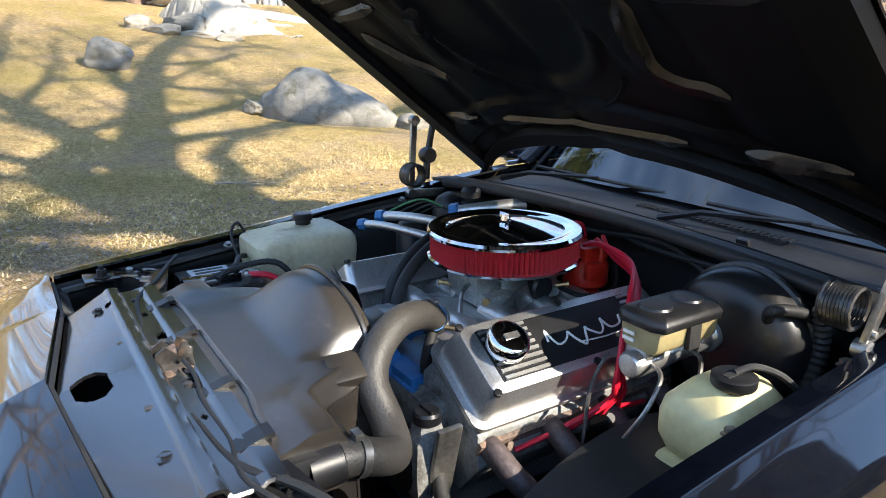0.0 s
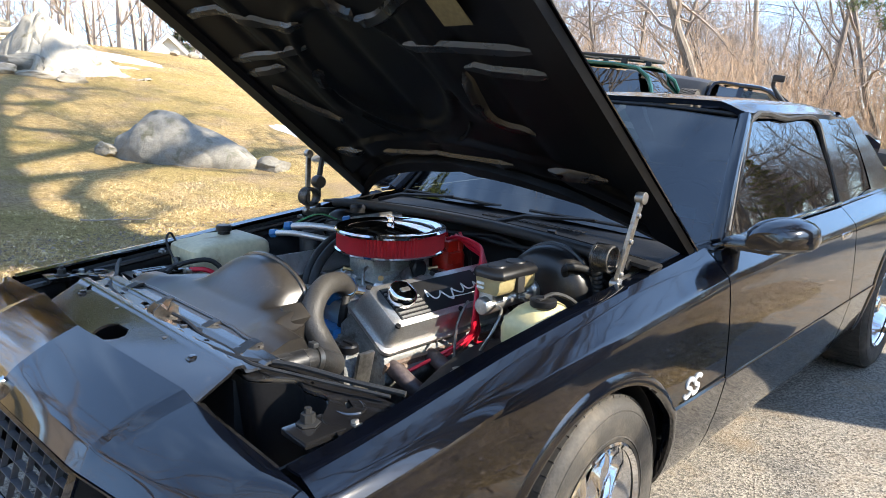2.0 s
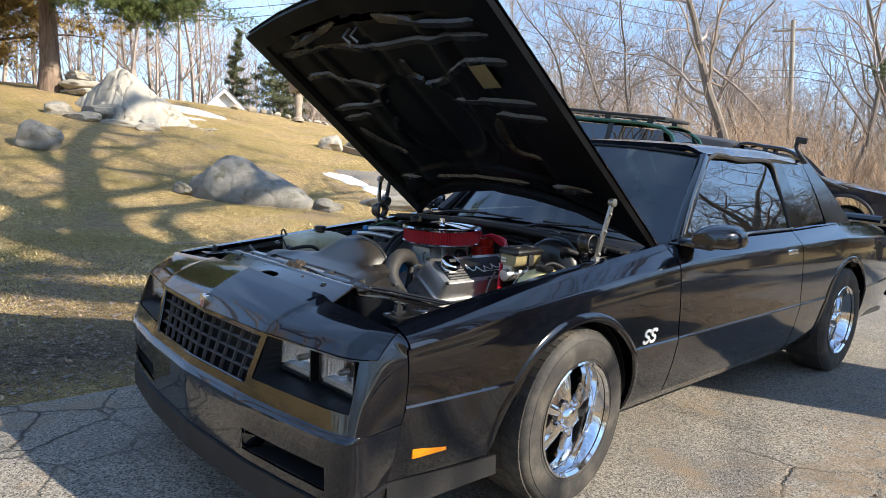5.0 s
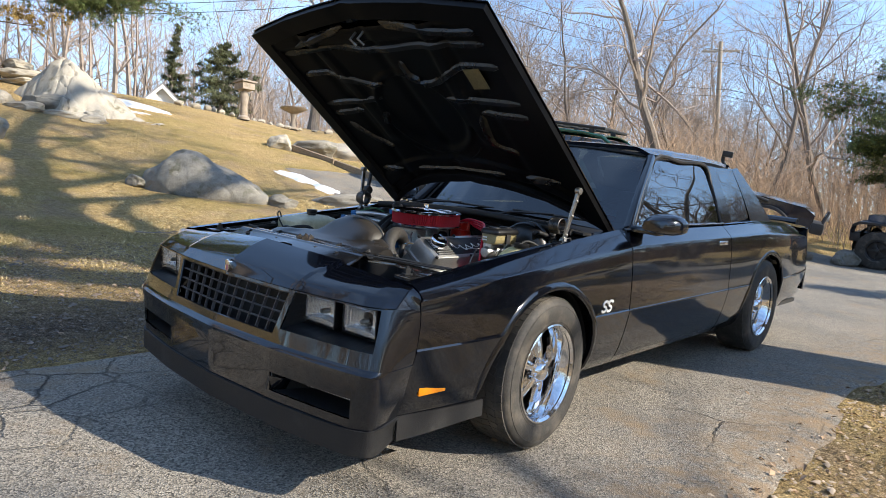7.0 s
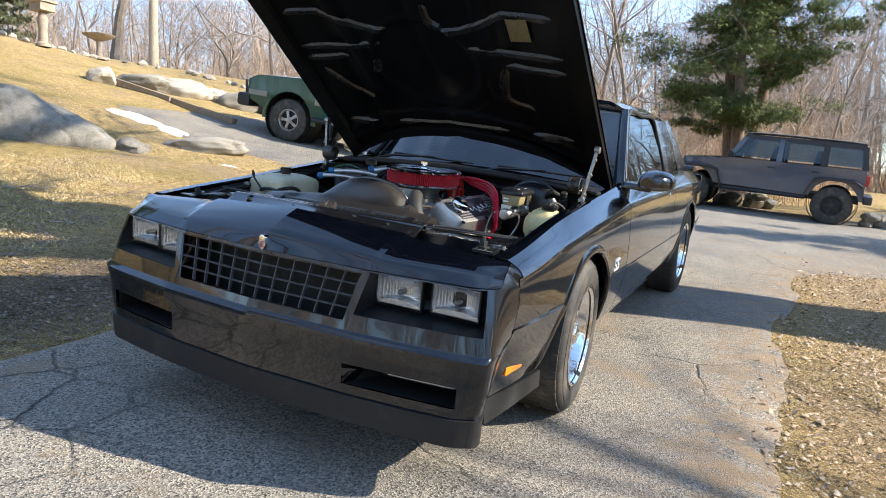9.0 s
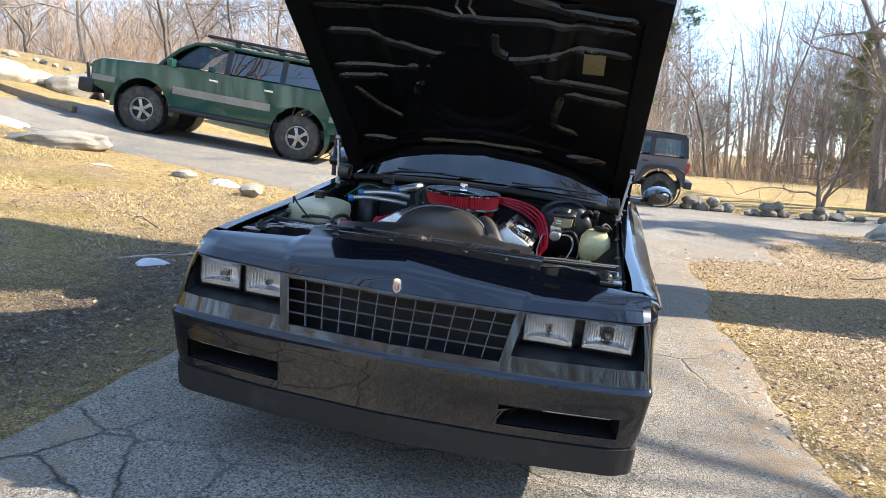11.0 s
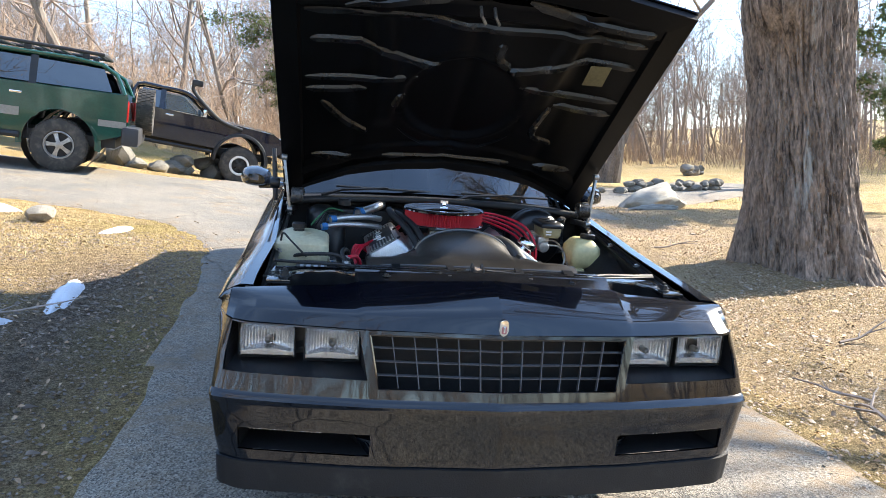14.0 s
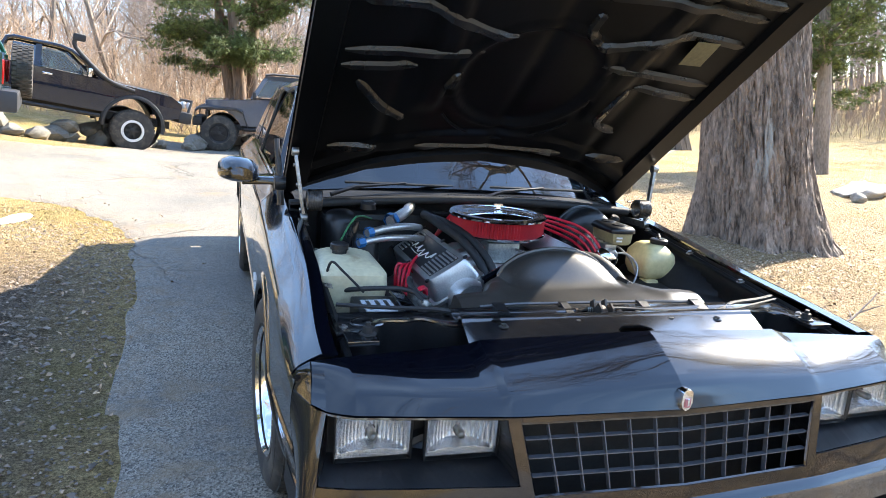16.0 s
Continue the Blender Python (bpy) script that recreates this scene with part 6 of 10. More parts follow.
# front of the engine: water pump, thermostat housing, pulleys, brackets
part("thermostat_housing", tubed([(0.03, -0.175, 0.77), (0.06, -0.185, 0.80), (0.115, -0.185, 0.822)], [0.036, 0.030, 0.026], 14, 4), BLUE, coupe, "blue painted thermostat housing")
wp = bmesh.new()
lathe(wp, [(0.07, 0), (0.07, 0.05), (0.045, 0.07), (0.03, 0.10), (0, 0.10)], 24, axis_m((-0.02, -0.215, 0.66), (0, -1, 0)))
box(wp, (0.06, -0.22, 0.66), (0.12, 0.05, 0.09))
part("water_pump", wp, BLUE, coupe, "blue painted water pump", bevel=0.006)
part("timing_cover", boxed((-0.01, -0.235, 0.55), (0.30, 0.04, 0.28)), BLUE, coupe, bevel=0.015)
for x, z, r in ((-0.02, 0.66, 0.085), (0.19, 0.60, 0.07), (-0.02, 0.45, 0.09)):
    part("pulley", lathed([(r * 0.3, 0.03), (r * 0.35, 0.0), (r * 0.9, 0.0), (r, 0.004), (r * 0.88, 0.014), (r, 0.024), (r * 0.9, 0.028), (0.0, 0.028)], 36, axis_m((x, -0.30, z), (0, -1, 0))), SATIN, coupe)
part("drive_belt", tubed([(-0.02 + 0.088 * math.cos(a), -0.315, 0.66 + 0.088 * math.sin(a)) for a in lin(1.7, 4.5, 10)] + [(0.19 + 0.073 * math.cos(a), -0.315, 0.60 + 0.073 * math.sin(a)) for a in lin(4.4, 7.6, 10)] + [(-0.02 + 0.088 * math.cos(1.7), -0.315, 0.66 + 0.088 * math.sin(1.7))], 0.006, 6), RUBBER, coupe)
pb = bmesh.new()
loft(pb, [[(0.245 + x * w, -0.285 + y * w, z) for x, y in ((-0.030, -0.040), (0.030, -0.040), (0.034, 0.0), (0.030, 0.040), (-0.030, 0.040), (-0.034, 0.0))] for z, w in ((0.545, 0.9), (0.60, 1.0), (0.660, 0.92), (0.674, 0.62), (0.690, 0.55))], caps=True)
ps = part("steering_pump", pb, GREY_IRON, coupe, "greasy grey power steering reservoir", bevel=0.006)
part("cap", lathed([(0.020, 0.688), (0.026, 0.690), (0.026, 0.706), (0.022, 0.711), (0, 0.712)], 24, Matrix.Translation((0.245, -0.285, 0))), SATIN, ps, "black ribbed cap")
part("cap_grip", boxed((0.245, -0.285, 0.713), (0.040, 0.008, 0.006)), SATIN, ps, bevel=0.001)
part("pump_bracket", boxed((0.285, -0.275, 0.62), (0.012, 0.05, 0.17), pose(0, 0, 0, 0, 14, 0)), STEEL, ps, bevel=0.004)
part("pump_hose", tubed([(0.26, -0.27, 0.60), (0.34, -0.30, 0.56), (0.40, -0.24, 0.55), (0.43, -0.10, 0.52)], 0.014, 10, 5), RUBBER, coupe)
alt = part("alternator", lathed([(0.0, 0), (0.06, 0.0), (0.066, 0.012), (0.066, 0.10), (0.058, 0.115), (0, 0.115)], 30, axis_m((-0.235, -0.29, 0.715), (0, 1, 0))), ALLOY, coupe, "aluminium alternator")
ab = bmesh.new()
loft(ab, [[(x, y + o, z) for x, y, z in ((-0.225, -0.300, 0.800), (-0.125, -0.310, 0.860), (-0.070, -0.285, 0.850), (-0.030, -0.270, 0.745), (-0.085, -0.285, 0.700), (-0.20, -0.295, 0.735))] for o in (-0.02, 0.02)], caps=True)
brk = part("alternator_bracket", ab, PAINT, coupe, "glossy black alternator bracket", bevel=0.008)
part("bracket_slot", boxed((-0.09, -0.318, 0.752), (0.05, 0.008, 0.022), pose(0, 0, 0, 0, -12, 0)), BAY, brk, bevel=0.004)
part("lifting_eye", boxed((-0.10, -0.30, 0.868), (0.045, 0.006, 0.024), pose(0, 0, 0, 0, 28, 0)), STEEL, brk, bevel=0.004)
# heater hoses
for k in range(2):
    o = 0.034 * k
    part("heater_hose", tubed([(-0.22 + o, 0.36, 0.865), (-0.255 + o, 0.24, 0.900 - o * 0.4), (-0.245 + o, 0.10, 0.892), (-0.205 + o * 1.1, -0.03, 0.865), (-0.165 + o, -0.12, 0.81), (-0.135 + o, -0.165, 0.735), (-0.09 + o, -0.19, 0.69)], 0.0145, 12, 6), RUBBER, coupe, "black heater hose")
part("temperature_sender", tubed([(0.04, -0.165, 0.785), (0.03, -0.15, 0.815)], 0.008, 8), COPPER, coupe)
part("pump_bypass", tubed([(0.10, -0.20, 0.70), (0.12, -0.21, 0.74), (0.11, -0.19, 0.79)], 0.012, 10, 4), RUBBER, coupe)
part("thermostat_wire", tubed([(0.115, -0.17, 0.80), (0.16, -0.14, 0.795), (0.20, -0.165, 0.785)], 0.005, 8, 4), COPPER, coupe)

# brake booster and master cylinder
bo = part("brake_booster", lathed([(0.0, 0), (0.055, 0.0), (0.115, 0.012), (0.135, 0.03), (0.140, 0.055), (0.140, 0.075), (0.146, 0.078), (0.146, 0.088), (0.138, 0.092), (0.12, 0.12), (0, 0.125)], 44, axis_m((0.455, 0.235, 0.79), (0, 1, 0.06))), SATIN, coupe, "round black brake booster")
mc = bmesh.new()
lathe(mc, [(0.0, 0), (0.022, 0.0), (0.026, 0.01), (0.026, 0.20), (0.034, 0.205), (0.034, 0.22)], 20, axis_m((0.43, 0.015, 0.795), (0, 1, 0.05)))
box(mc, (0.43, 0.06, 0.822), (0.05, 0.05, 0.03))
box(mc, (0.43, 0.16, 0.822), (0.05, 0.05, 0.03))
mcy = part("master_cylinder", mc, ALLOY, coupe, "cast aluminium brake master cylinder", bevel=0.005)
TAN = material("tan_plastic", (0.30, 0.245, 0.12), 0.42, vary=0.2, scale=10, fine=60, spot=(0.16, 0.11, 0.05), spot_at=(0.55, 0.75), spot_scale=9)
rsv = bmesh.new()
loft(rsv, [[(0.458 + x * w, y, z) for x, y in ((-0.042, 0.006), (0.042, 0.006), (0.042, 0.160), (-0.042, 0.160))] for z, w in ((0.838, 0.75), (0.850, 0.95), (0.886, 1.05))], caps=True)
part("fluid_reservoir", rsv, TAN, mcy, "yellowed plastic fluid reservoir", bevel=0.008)
part("reservoir_notch", boxed((0.503, 0.088, 0.862), (0.012, 0.030, 0.045)), BAY, mcy, bevel=0.003)
lidb = bmesh.new()
loft(lidb, [[(0.458 + x * w, 0.083 + y * w2 * 0.78, z) for x, y in ((-0.052, -0.095), (-0.032, -0.112), (0.032, -0.112), (0.052, -0.095), (0.052, 0.095), (0.032, 0.112), (-0.032, 0.112), (-0.052, 0.095))] for z, w, w2 in ((0.884, 1.0, 1.0), (0.896, 1.02, 1.0), (0.904, 0.92, 0.95), (0.910, 0.75, 0.85))], caps=True)
lid_ob = part("reservoir_lid", lidb, SATIN, mcy, "dusty black reservoir lid", bevel=0.003)
for y in (0.042, 0.122):
    part("lid_dome", lathed([(0.030, 0), (0.026, 0.006), (0, 0.007)], 20, Matrix.Translation((0.458, y, 0.908))), SATIN, mcy)
for k, (z, w) in enumerate(((0.868, 0.010), (0.856, 0.012))):
    part("printed_mark", boxed((0.440, 0.0, z), (0.024, 0.003, 0.006)), WHITE, mcy)
part("brake_line", tubed([(0.455, 0.05, 0.80), (0.50, 0.02, 0.80), (0.515, -0.03, 0.76), (0.485, -0.05, 0.69), (0.46, -0.03, 0.62)], 0.0042, 7, 5), STEEL, coupe)
part("brake_line", tubed([(0.455, 0.15, 0.80), (0.51, 0.11, 0.81), (0.545, 0.04, 0.75), (0.53, -0.02, 0.66), (0.50, 0.0, 0.6)], 0.0042, 7, 5), STEEL, coupe)
part("brake_coil", tubed([(0.50 + 0.030 * math.cos(i * 0.5), -0.02 + 0.030 * math.sin(i * 0.5), 0.70 - 0.0012 * i) for i in range(50)], 0.004, 6), STEEL, coupe)
part("vacuum_hose", tubed([(0.53, 0.26, 0.86), (0.56, 0.22, 0.90), (0.58, 0.30, 0.88), (0.60, 0.38, 0.82)], 0.011, 10, 5), RUBBER, coupe)
lm = tubed([(0.60, 0.30 + 0.02 * math.sin(i * 0.15), 0.90 - 0.007 * i) for i in range(26)], [0.017 if i % 2 else 0.014 for i in range(26)], 12)
part("wire_loom", lm, RUBBER, coupe, "ribbed black wire loom")

# washer bottle on the driver's side
wb = bmesh.new()
rings = []
for z, x0, x1, ya, yb in ((0.712, 0.562, 0.640, -0.020, 0.080), (0.722, 0.550, 0.656, -0.036, 0.100), (0.748, 0.543, 0.672, -0.048, 0.116), (0.786, 0.543, 0.678, -0.050, 0.118), (0.808, 0.547, 0.676, -0.044, 0.116), (0.836, 0.568, 0.655, -0.016, 0.100), (0.843, 0.578, 0.646, -0.004, 0.090)):
    c = 0.026
    ring = []
    for cx, cy, s0 in ((x1 - c, yb - c, 0), (x0 + c, yb - c, 90), (x0 + c, ya + c, 180), (x1 - c, ya + c, 270)):
        for k in range(5):
            t = radians(s0 + 22.5 * k)
            ring.append((cx + c * math.cos(t), cy + c * math.sin(t), z))
    rings.append(ring)
loft(wb, rings, caps=True)
bottle = part("washer_bottle", wb, JUG, coupe, "yellowed plastic washer fluid bottle")
part("cap", lathed([(0.032, 0.842), (0.034, 0.846), (0.034, 0.858), (0.030, 0.861), (0, 0.861)], 28, Matrix.Translation((0.630, 0.022, 0.003))), SATIN, bottle, "black screw cap")
part("cap_mark", boxed((0.630, 0.022, 0.865), (0.012, 0.046, 0.002)), RUBBER, bottle)
part("cap_hose", tubed([(0.630, 0.022, 0.866), (0.645, 0.05, 0.874), (0.668, 0.09, 0.855), (0.690, 0.13, 0.81)], 0.0055, 8, 5), RUBBER, bottle)
part("bottle_foot", boxed((0.580, -0.020, 0.672), (0.055, 0.06, 0.090)), JUG, bottle, bevel=0.012)
part("wire_loom", tubed([(0.60, -0.60, 0.62), (0.625, -0.40, 0.66), (0.61, -0.22, 0.68), (0.575, -0.10, 0.66), (0.55, 0.05, 0.60)], [0.014 if i % 2 else 0.0115 for i in range(60)], 10, 15), RUBBER, coupe, "ribbed black wire loom")

# overflow tank, battery on the passenger's side
ot = bmesh.new()
rings = []
for z, x0, x1, ya, yb in ((0.66, -0.715, -0.545, -0.305, -0.055), (0.70, -0.725, -0.528, -0.322, -0.045), (0.79, -0.727, -0.520, -0.330, -0.038), (0.818, -0.724, -0.522, -0.327, -0.041), (0.829, -0.716, -0.530, -0.316, -0.048), (0.836, -0.700, -0.546, -0.270, -0.060), (0.846, -0.685, -0.575, -0.235, -0.085)):
    c = 0.028
    ring = []
    for cx, cy, s0 in ((x1 - c, yb - c, 0), (x0 + c, yb - c, 90), (x0 + c, ya + c, 180), (x1 - c, ya + c, 270)):
        for k in range(5):
            t = radians(s0 + 22.5 * k)
            ring.append((cx + c * math.cos(t), cy + c * math.sin(t), z))
    rings.append(ring)
loft(ot, rings, caps=True)
over = part("overflow_tank", ot, JUG_PALE, coupe, "stained off-white plastic overflow tank")
part("cap", lathed([(0.022, 0.845), (0.022, 0.856), (0.028, 0.858), (0.028, 0.874), (0.024, 0.878), (0, 0.878)], 24, Matrix.Translation((-0.640, -0.160, 0))), SATIN, over, "black filler cap")
part("overflow_hose", tubed([(-0.66, -0.31, 0.77), (-0.60, -0.36, 0.79), (-0.50, -0.40, 0.80), (-0.44, -0.46, 0.79)], 0.007, 8, 5), RUBBER, over)
bt = part("battery", boxed((-0.535, -0.435, 0.665), (0.20, 0.18, 0.20)), SATIN, coupe, "black battery with a pale label", bevel=0.006)
part("label", boxed((-0.575, -0.445, 0.767), (0.085, 0.10, 0.003)), LABEL_GREY, bt)
for k in range(3):
    part("printed_bar", boxed((-0.60 + 0.025 * k, -0.445, 0.769), (0.010, 0.075, 0.002)), SATIN, bt)
part("hold_down", boxed((-0.505, -0.435, 0.776), (0.035, 0.19, 0.012)), PAINT, bt, bevel=0.003)
for y in (-0.49, -0.385):
    part("terminal", lathed([(0.012, 0), (0.012, 0.02), (0.007, 0.03), (0, 0.03)], 12, Matrix.Translation((-0.455, y, 0.765))), STEEL, bt)
    part("cable_clamp", boxed((-0.455, y + 0.012, 0.782), (0.03, 0.045, 0.014)), STEEL, bt, bevel=0.003)
part("battery_cable", tubed([(-0.455, -0.385, 0.785), (-0.42, -0.34, 0.785), (-0.40, -0.30, 0.75), (-0.41, -0.25, 0.66)], 0.008, 8, 5), RED_WIRE, bt, "red battery cable")
part("battery_cable", tubed([(-0.455, -0.49, 0.785), (-0.47, -0.38, 0.805), (-0.45, -0.30, 0.80), (-0.42, -0.25, 0.72)], 0.008, 8, 5), RUBBER, bt, "black battery cable")
part("ground_wire", tubed([(-0.70, -0.30, 0.80), (-0.69, -0.33, 0.86), (-0.66, -0.36, 0.84), (-0.60, -0.36, 0.78)], 0.004, 6, 5), RUBBER, coupe)

# air-conditioning pipes and blower on the passenger's side of the firewall
part("blower_motor", lathed([(0.065, 0.70), (0.070, 0.72), (0.070, 0.86), (0.055, 0.885), (0.03, 0.90), (0, 0.902)], 28, Matrix.Translation((-0.56, 0.31, 0))), SATIN, coupe, "black blower motor")
part("relay", lathed([(0.03, 0), (0.03, 0.02), (0.022, 0.03), (0, 0.03)], 18, Matrix.Translation((-0.46, 0.30, 0.905))), SATIN, coupe)
for pts, r in (([(-0.52, 0.02, 0.870), (-0.44, 0.06, 0.880), (-0.36, 0.10, 0.880), (-0.30, 0.14, 0.868)], 0.013), ([(-0.555, -0.02, 0.845), (-0.47, 0.01, 0.855), (-0.38, 0.05, 0.850), (-0.30, 0.10, 0.838)], 0.011), ([(-0.40, 0.19, 0.88), (-0.33, 0.26, 0.90), (-0.28, 0.36, 0.91)], 0.020)):
    pipe = part("refrigerant_pipe", tubed(pts, r, 12, 5), ALLOY, coupe, "bare aluminium refrigerant pipe")
    part("union_nut", lathed([(r * 1.5, 0), (r * 1.5, 0.022), (r, 0.028)], 6, axis_m(pts[0], Vector(pts[1]) - Vector(pts[0]))), BLUE, pipe, "blue anodised union")
part("accumulator", lathed([(0.0, 0.62), (0.045, 0.63), (0.048, 0.65), (0.048, 0.83), (0.035, 0.85), (0, 0.852)], 24, Matrix.Translation((-0.50, 0.12, 0))), SATIN, coupe)
for k in range(4):
    part("wire", tubed([(-0.60 + 0.02 * k, 0.05 + 0.03 * k, 0.84), (-0.53, 0.16 + 0.02 * k, 0.90 - 0.01 * k), (-0.45 + 0.01 * k, 0.22, 0.88), (-0.40, 0.33, 0.86)], 0.0035, 6, 5), material("green_wire", (0.05, 0.20, 0.08), 0.5) if k == 0 else RUBBER, coupe)
for k in range(3):
    part("firewall_harness", tubed([(-0.30 + 0.3 * k, 0.435, 0.90 - 0.02 * k), (-0.10 + 0.25 * k, 0.425, 0.87), (0.15 + 0.2 * k, 0.43, 0.89 - 0.02 * k), (0.30 + 0.15 * k, 0.425, 0.84)], 0.009, 8, 5), RUBBER, coupe)
# passenger strut beside the far hinge
stt = part("hood_prop", tubed([(-0.775, 0.335, 0.905), (-0.780, 0.345, 0.985), (-0.792, 0.385, 1.140)], [0.013, 0.012, 0.010], 8), SATIN, coupe, "black hood prop with a round damper")
part("damper", lathed([(0, -0.02), (0.024, -0.02), (0.028, -0.01), (0.028, 0.01), (0.024, 0.02), (0, 0.02)], 16, axis_m((-0.780, 0.345, 0.985), (1, 0, 0))), SATIN, stt)

# ---- trees ----
BARK = material("grey_bark", (0.20, 0.165, 0.135), 0.9, vary=0.45, scale=3, fine=30, bump=0.8, spot=(0.28, 0.25, 0.21), spot_at=(0.5, 0.75), spot_scale=2.5, stretch=(1, 1, 0.3), random_tint=0.3)
TWIG = material("twig_bark", (0.30, 0.245, 0.205), 0.9, vary=0.35, scale=1.5, fine=20, random_tint=0.3)
BARK_FUR = material("furrowed_bark", (0.20, 0.152, 0.115), 0.95, vary=0.75, scale=11, fine=50, bump=1.0, spot=(0.31, 0.29, 0.25), spot_at=(0.60, 0.68), spot_scale=3.5, stretch=(1, 1, 0.28))
BARK_RED = material("cedar_bark", (0.17, 0.115, 0.08), 0.95, vary=0.45, scale=4, fine=30, bump=0.8, spot=(0.27, 0.21, 0.16), spot_at=(0.5, 0.75), spot_scale=4, stretch=(1, 1, 0.12))


def leaf_material(name, base, spread=0.35):
    m = material(name, base, 0.75, vary=0.3, scale=0.8, fine=8)
    n, l = m.node_tree.nodes, m.node_tree.links
    b = n["Principled BSDF"]
    g = n.new("ShaderNodeNewGeometry")
    r = n.new("ShaderNodeMapRange")
    r.inputs["To Min"].default_value, r.inputs["To Max"].default_value = 1 - spread, 1 + spread
    l.new(g.outputs["Random Per Island"], r.inputs["Value"])
    src = b.inputs["Base Color"].links[0].from_socket
    x = n.new("ShaderNodeMix")
    x.data_type, x.blend_type = "RGBA", "MULTIPLY"
    x.inputs["Factor"].default_value = 1
    l.new(src, x.inputs["A"])
    l.new(r.outputs["Result"], x.inputs["B"])
    l.new(x.outputs["Result"], b.inputs["Base Color"])
    return m


NEEDLE = leaf_material("cedar_needles", (0.105, 0.135, 0.035), 0.5)
NEEDLE_GOLD = leaf_material("golden_needles", (0.20, 0.20, 0.05), 0.4)
NEEDLE_RUST = leaf_material("rusty_needles", (0.30, 0.20, 0.05))
NEEDLE_BLUE = leaf_material("spruce_needles", (0.115, 0.125, 0.06), 0.5)
DRY_LEAF = leaf_material("dry_leaf", (0.36, 0.24, 0.145), 0.5)
BRUSH = leaf_material("dry_brush", (0.36, 0.25, 0.165), 0.45)


class Sticks:
    """Collects tapering round bars into one vertex and face list."""

    def __init__(self):
        self.v, self.f, self.n = [], [], 0

    def add(self, pts, radii, sides):
        pts = np.asarray(pts, float)
        k = len(pts)
        d = np.gradient(pts, axis=0)
        d /= np.linalg.norm(d, axis=1, keepdims=True) + 1e-9
        ref = np.array([0.31, 0.95, 0.07])
        u = np.cross(d, ref)
        u /= np.linalg.norm(u, axis=1, keepdims=True) + 1e-9
        w = np.cross(d, u)
        a = np.arange(sides) * 2 * np.pi / sides
        ring = pts[:, None, :] + np.asarray(radii)[:, None, None] * (np.cos(a)[None, :, None] * u[:, None, :] + np.sin(a)[None, :, None] * w[:, None, :])
        self.v.append(ring.reshape(-1, 3))
        base = self.n + np.arange(k - 1)[:, None] * sides
        i, j = np.arange(sides)[None, :], (np.arange(sides)[None, :] + 1) % sides
        self.f.append(np.stack([base + i, base + j, base + sides + j, base + sides + i], -1).reshape(-1, 4))
        self.n += k * sides

    def build(self, name, mat, parent=None, label=""):
        v, f = np.concatenate(self.v), np.concatenate(self.f)
        me = bpy.data.meshes.new(name)
        me.vertices.add(len(v))
        me.vertices.foreach_set("co", v.ravel())
        me.loops.add(f.size)
        me.loops.foreach_set("vertex_index", f.ravel())
        me.polygons.add(len(f))
        me.polygons.foreach_set("loop_start", np.arange(len(f)) * 4)
        me.update(calc_edges=True)
        me.validate()
        return finish(name, me, mat, parent, label)


def limb(rng, p, d, length, r, steps, wander, lift, end=0.25):
    """A wandering stick: points and radii."""
    pts, rad = [np.array(p, float)], [r]
    d = np.array(d, float)
    for i in range(steps):
        d = d + rng.normal(0, wander, 3) + np.array([0, 0, lift])
        d /= np.linalg.norm(d)
        pts.append(pts[-1] + d * length / steps)
        rad.append(r * (1 - (1 - end) * (i + 1) / steps))
    return np.array(pts), np.array(rad), d


def fork(rng, d, angle):
    d = np.array(d)
    a = np.cross(d, rng.normal(0, 1, 3))
    a /= np.linalg.norm(a) + 1e-9
    return d * math.cos(angle) + a * math.sin(angle)


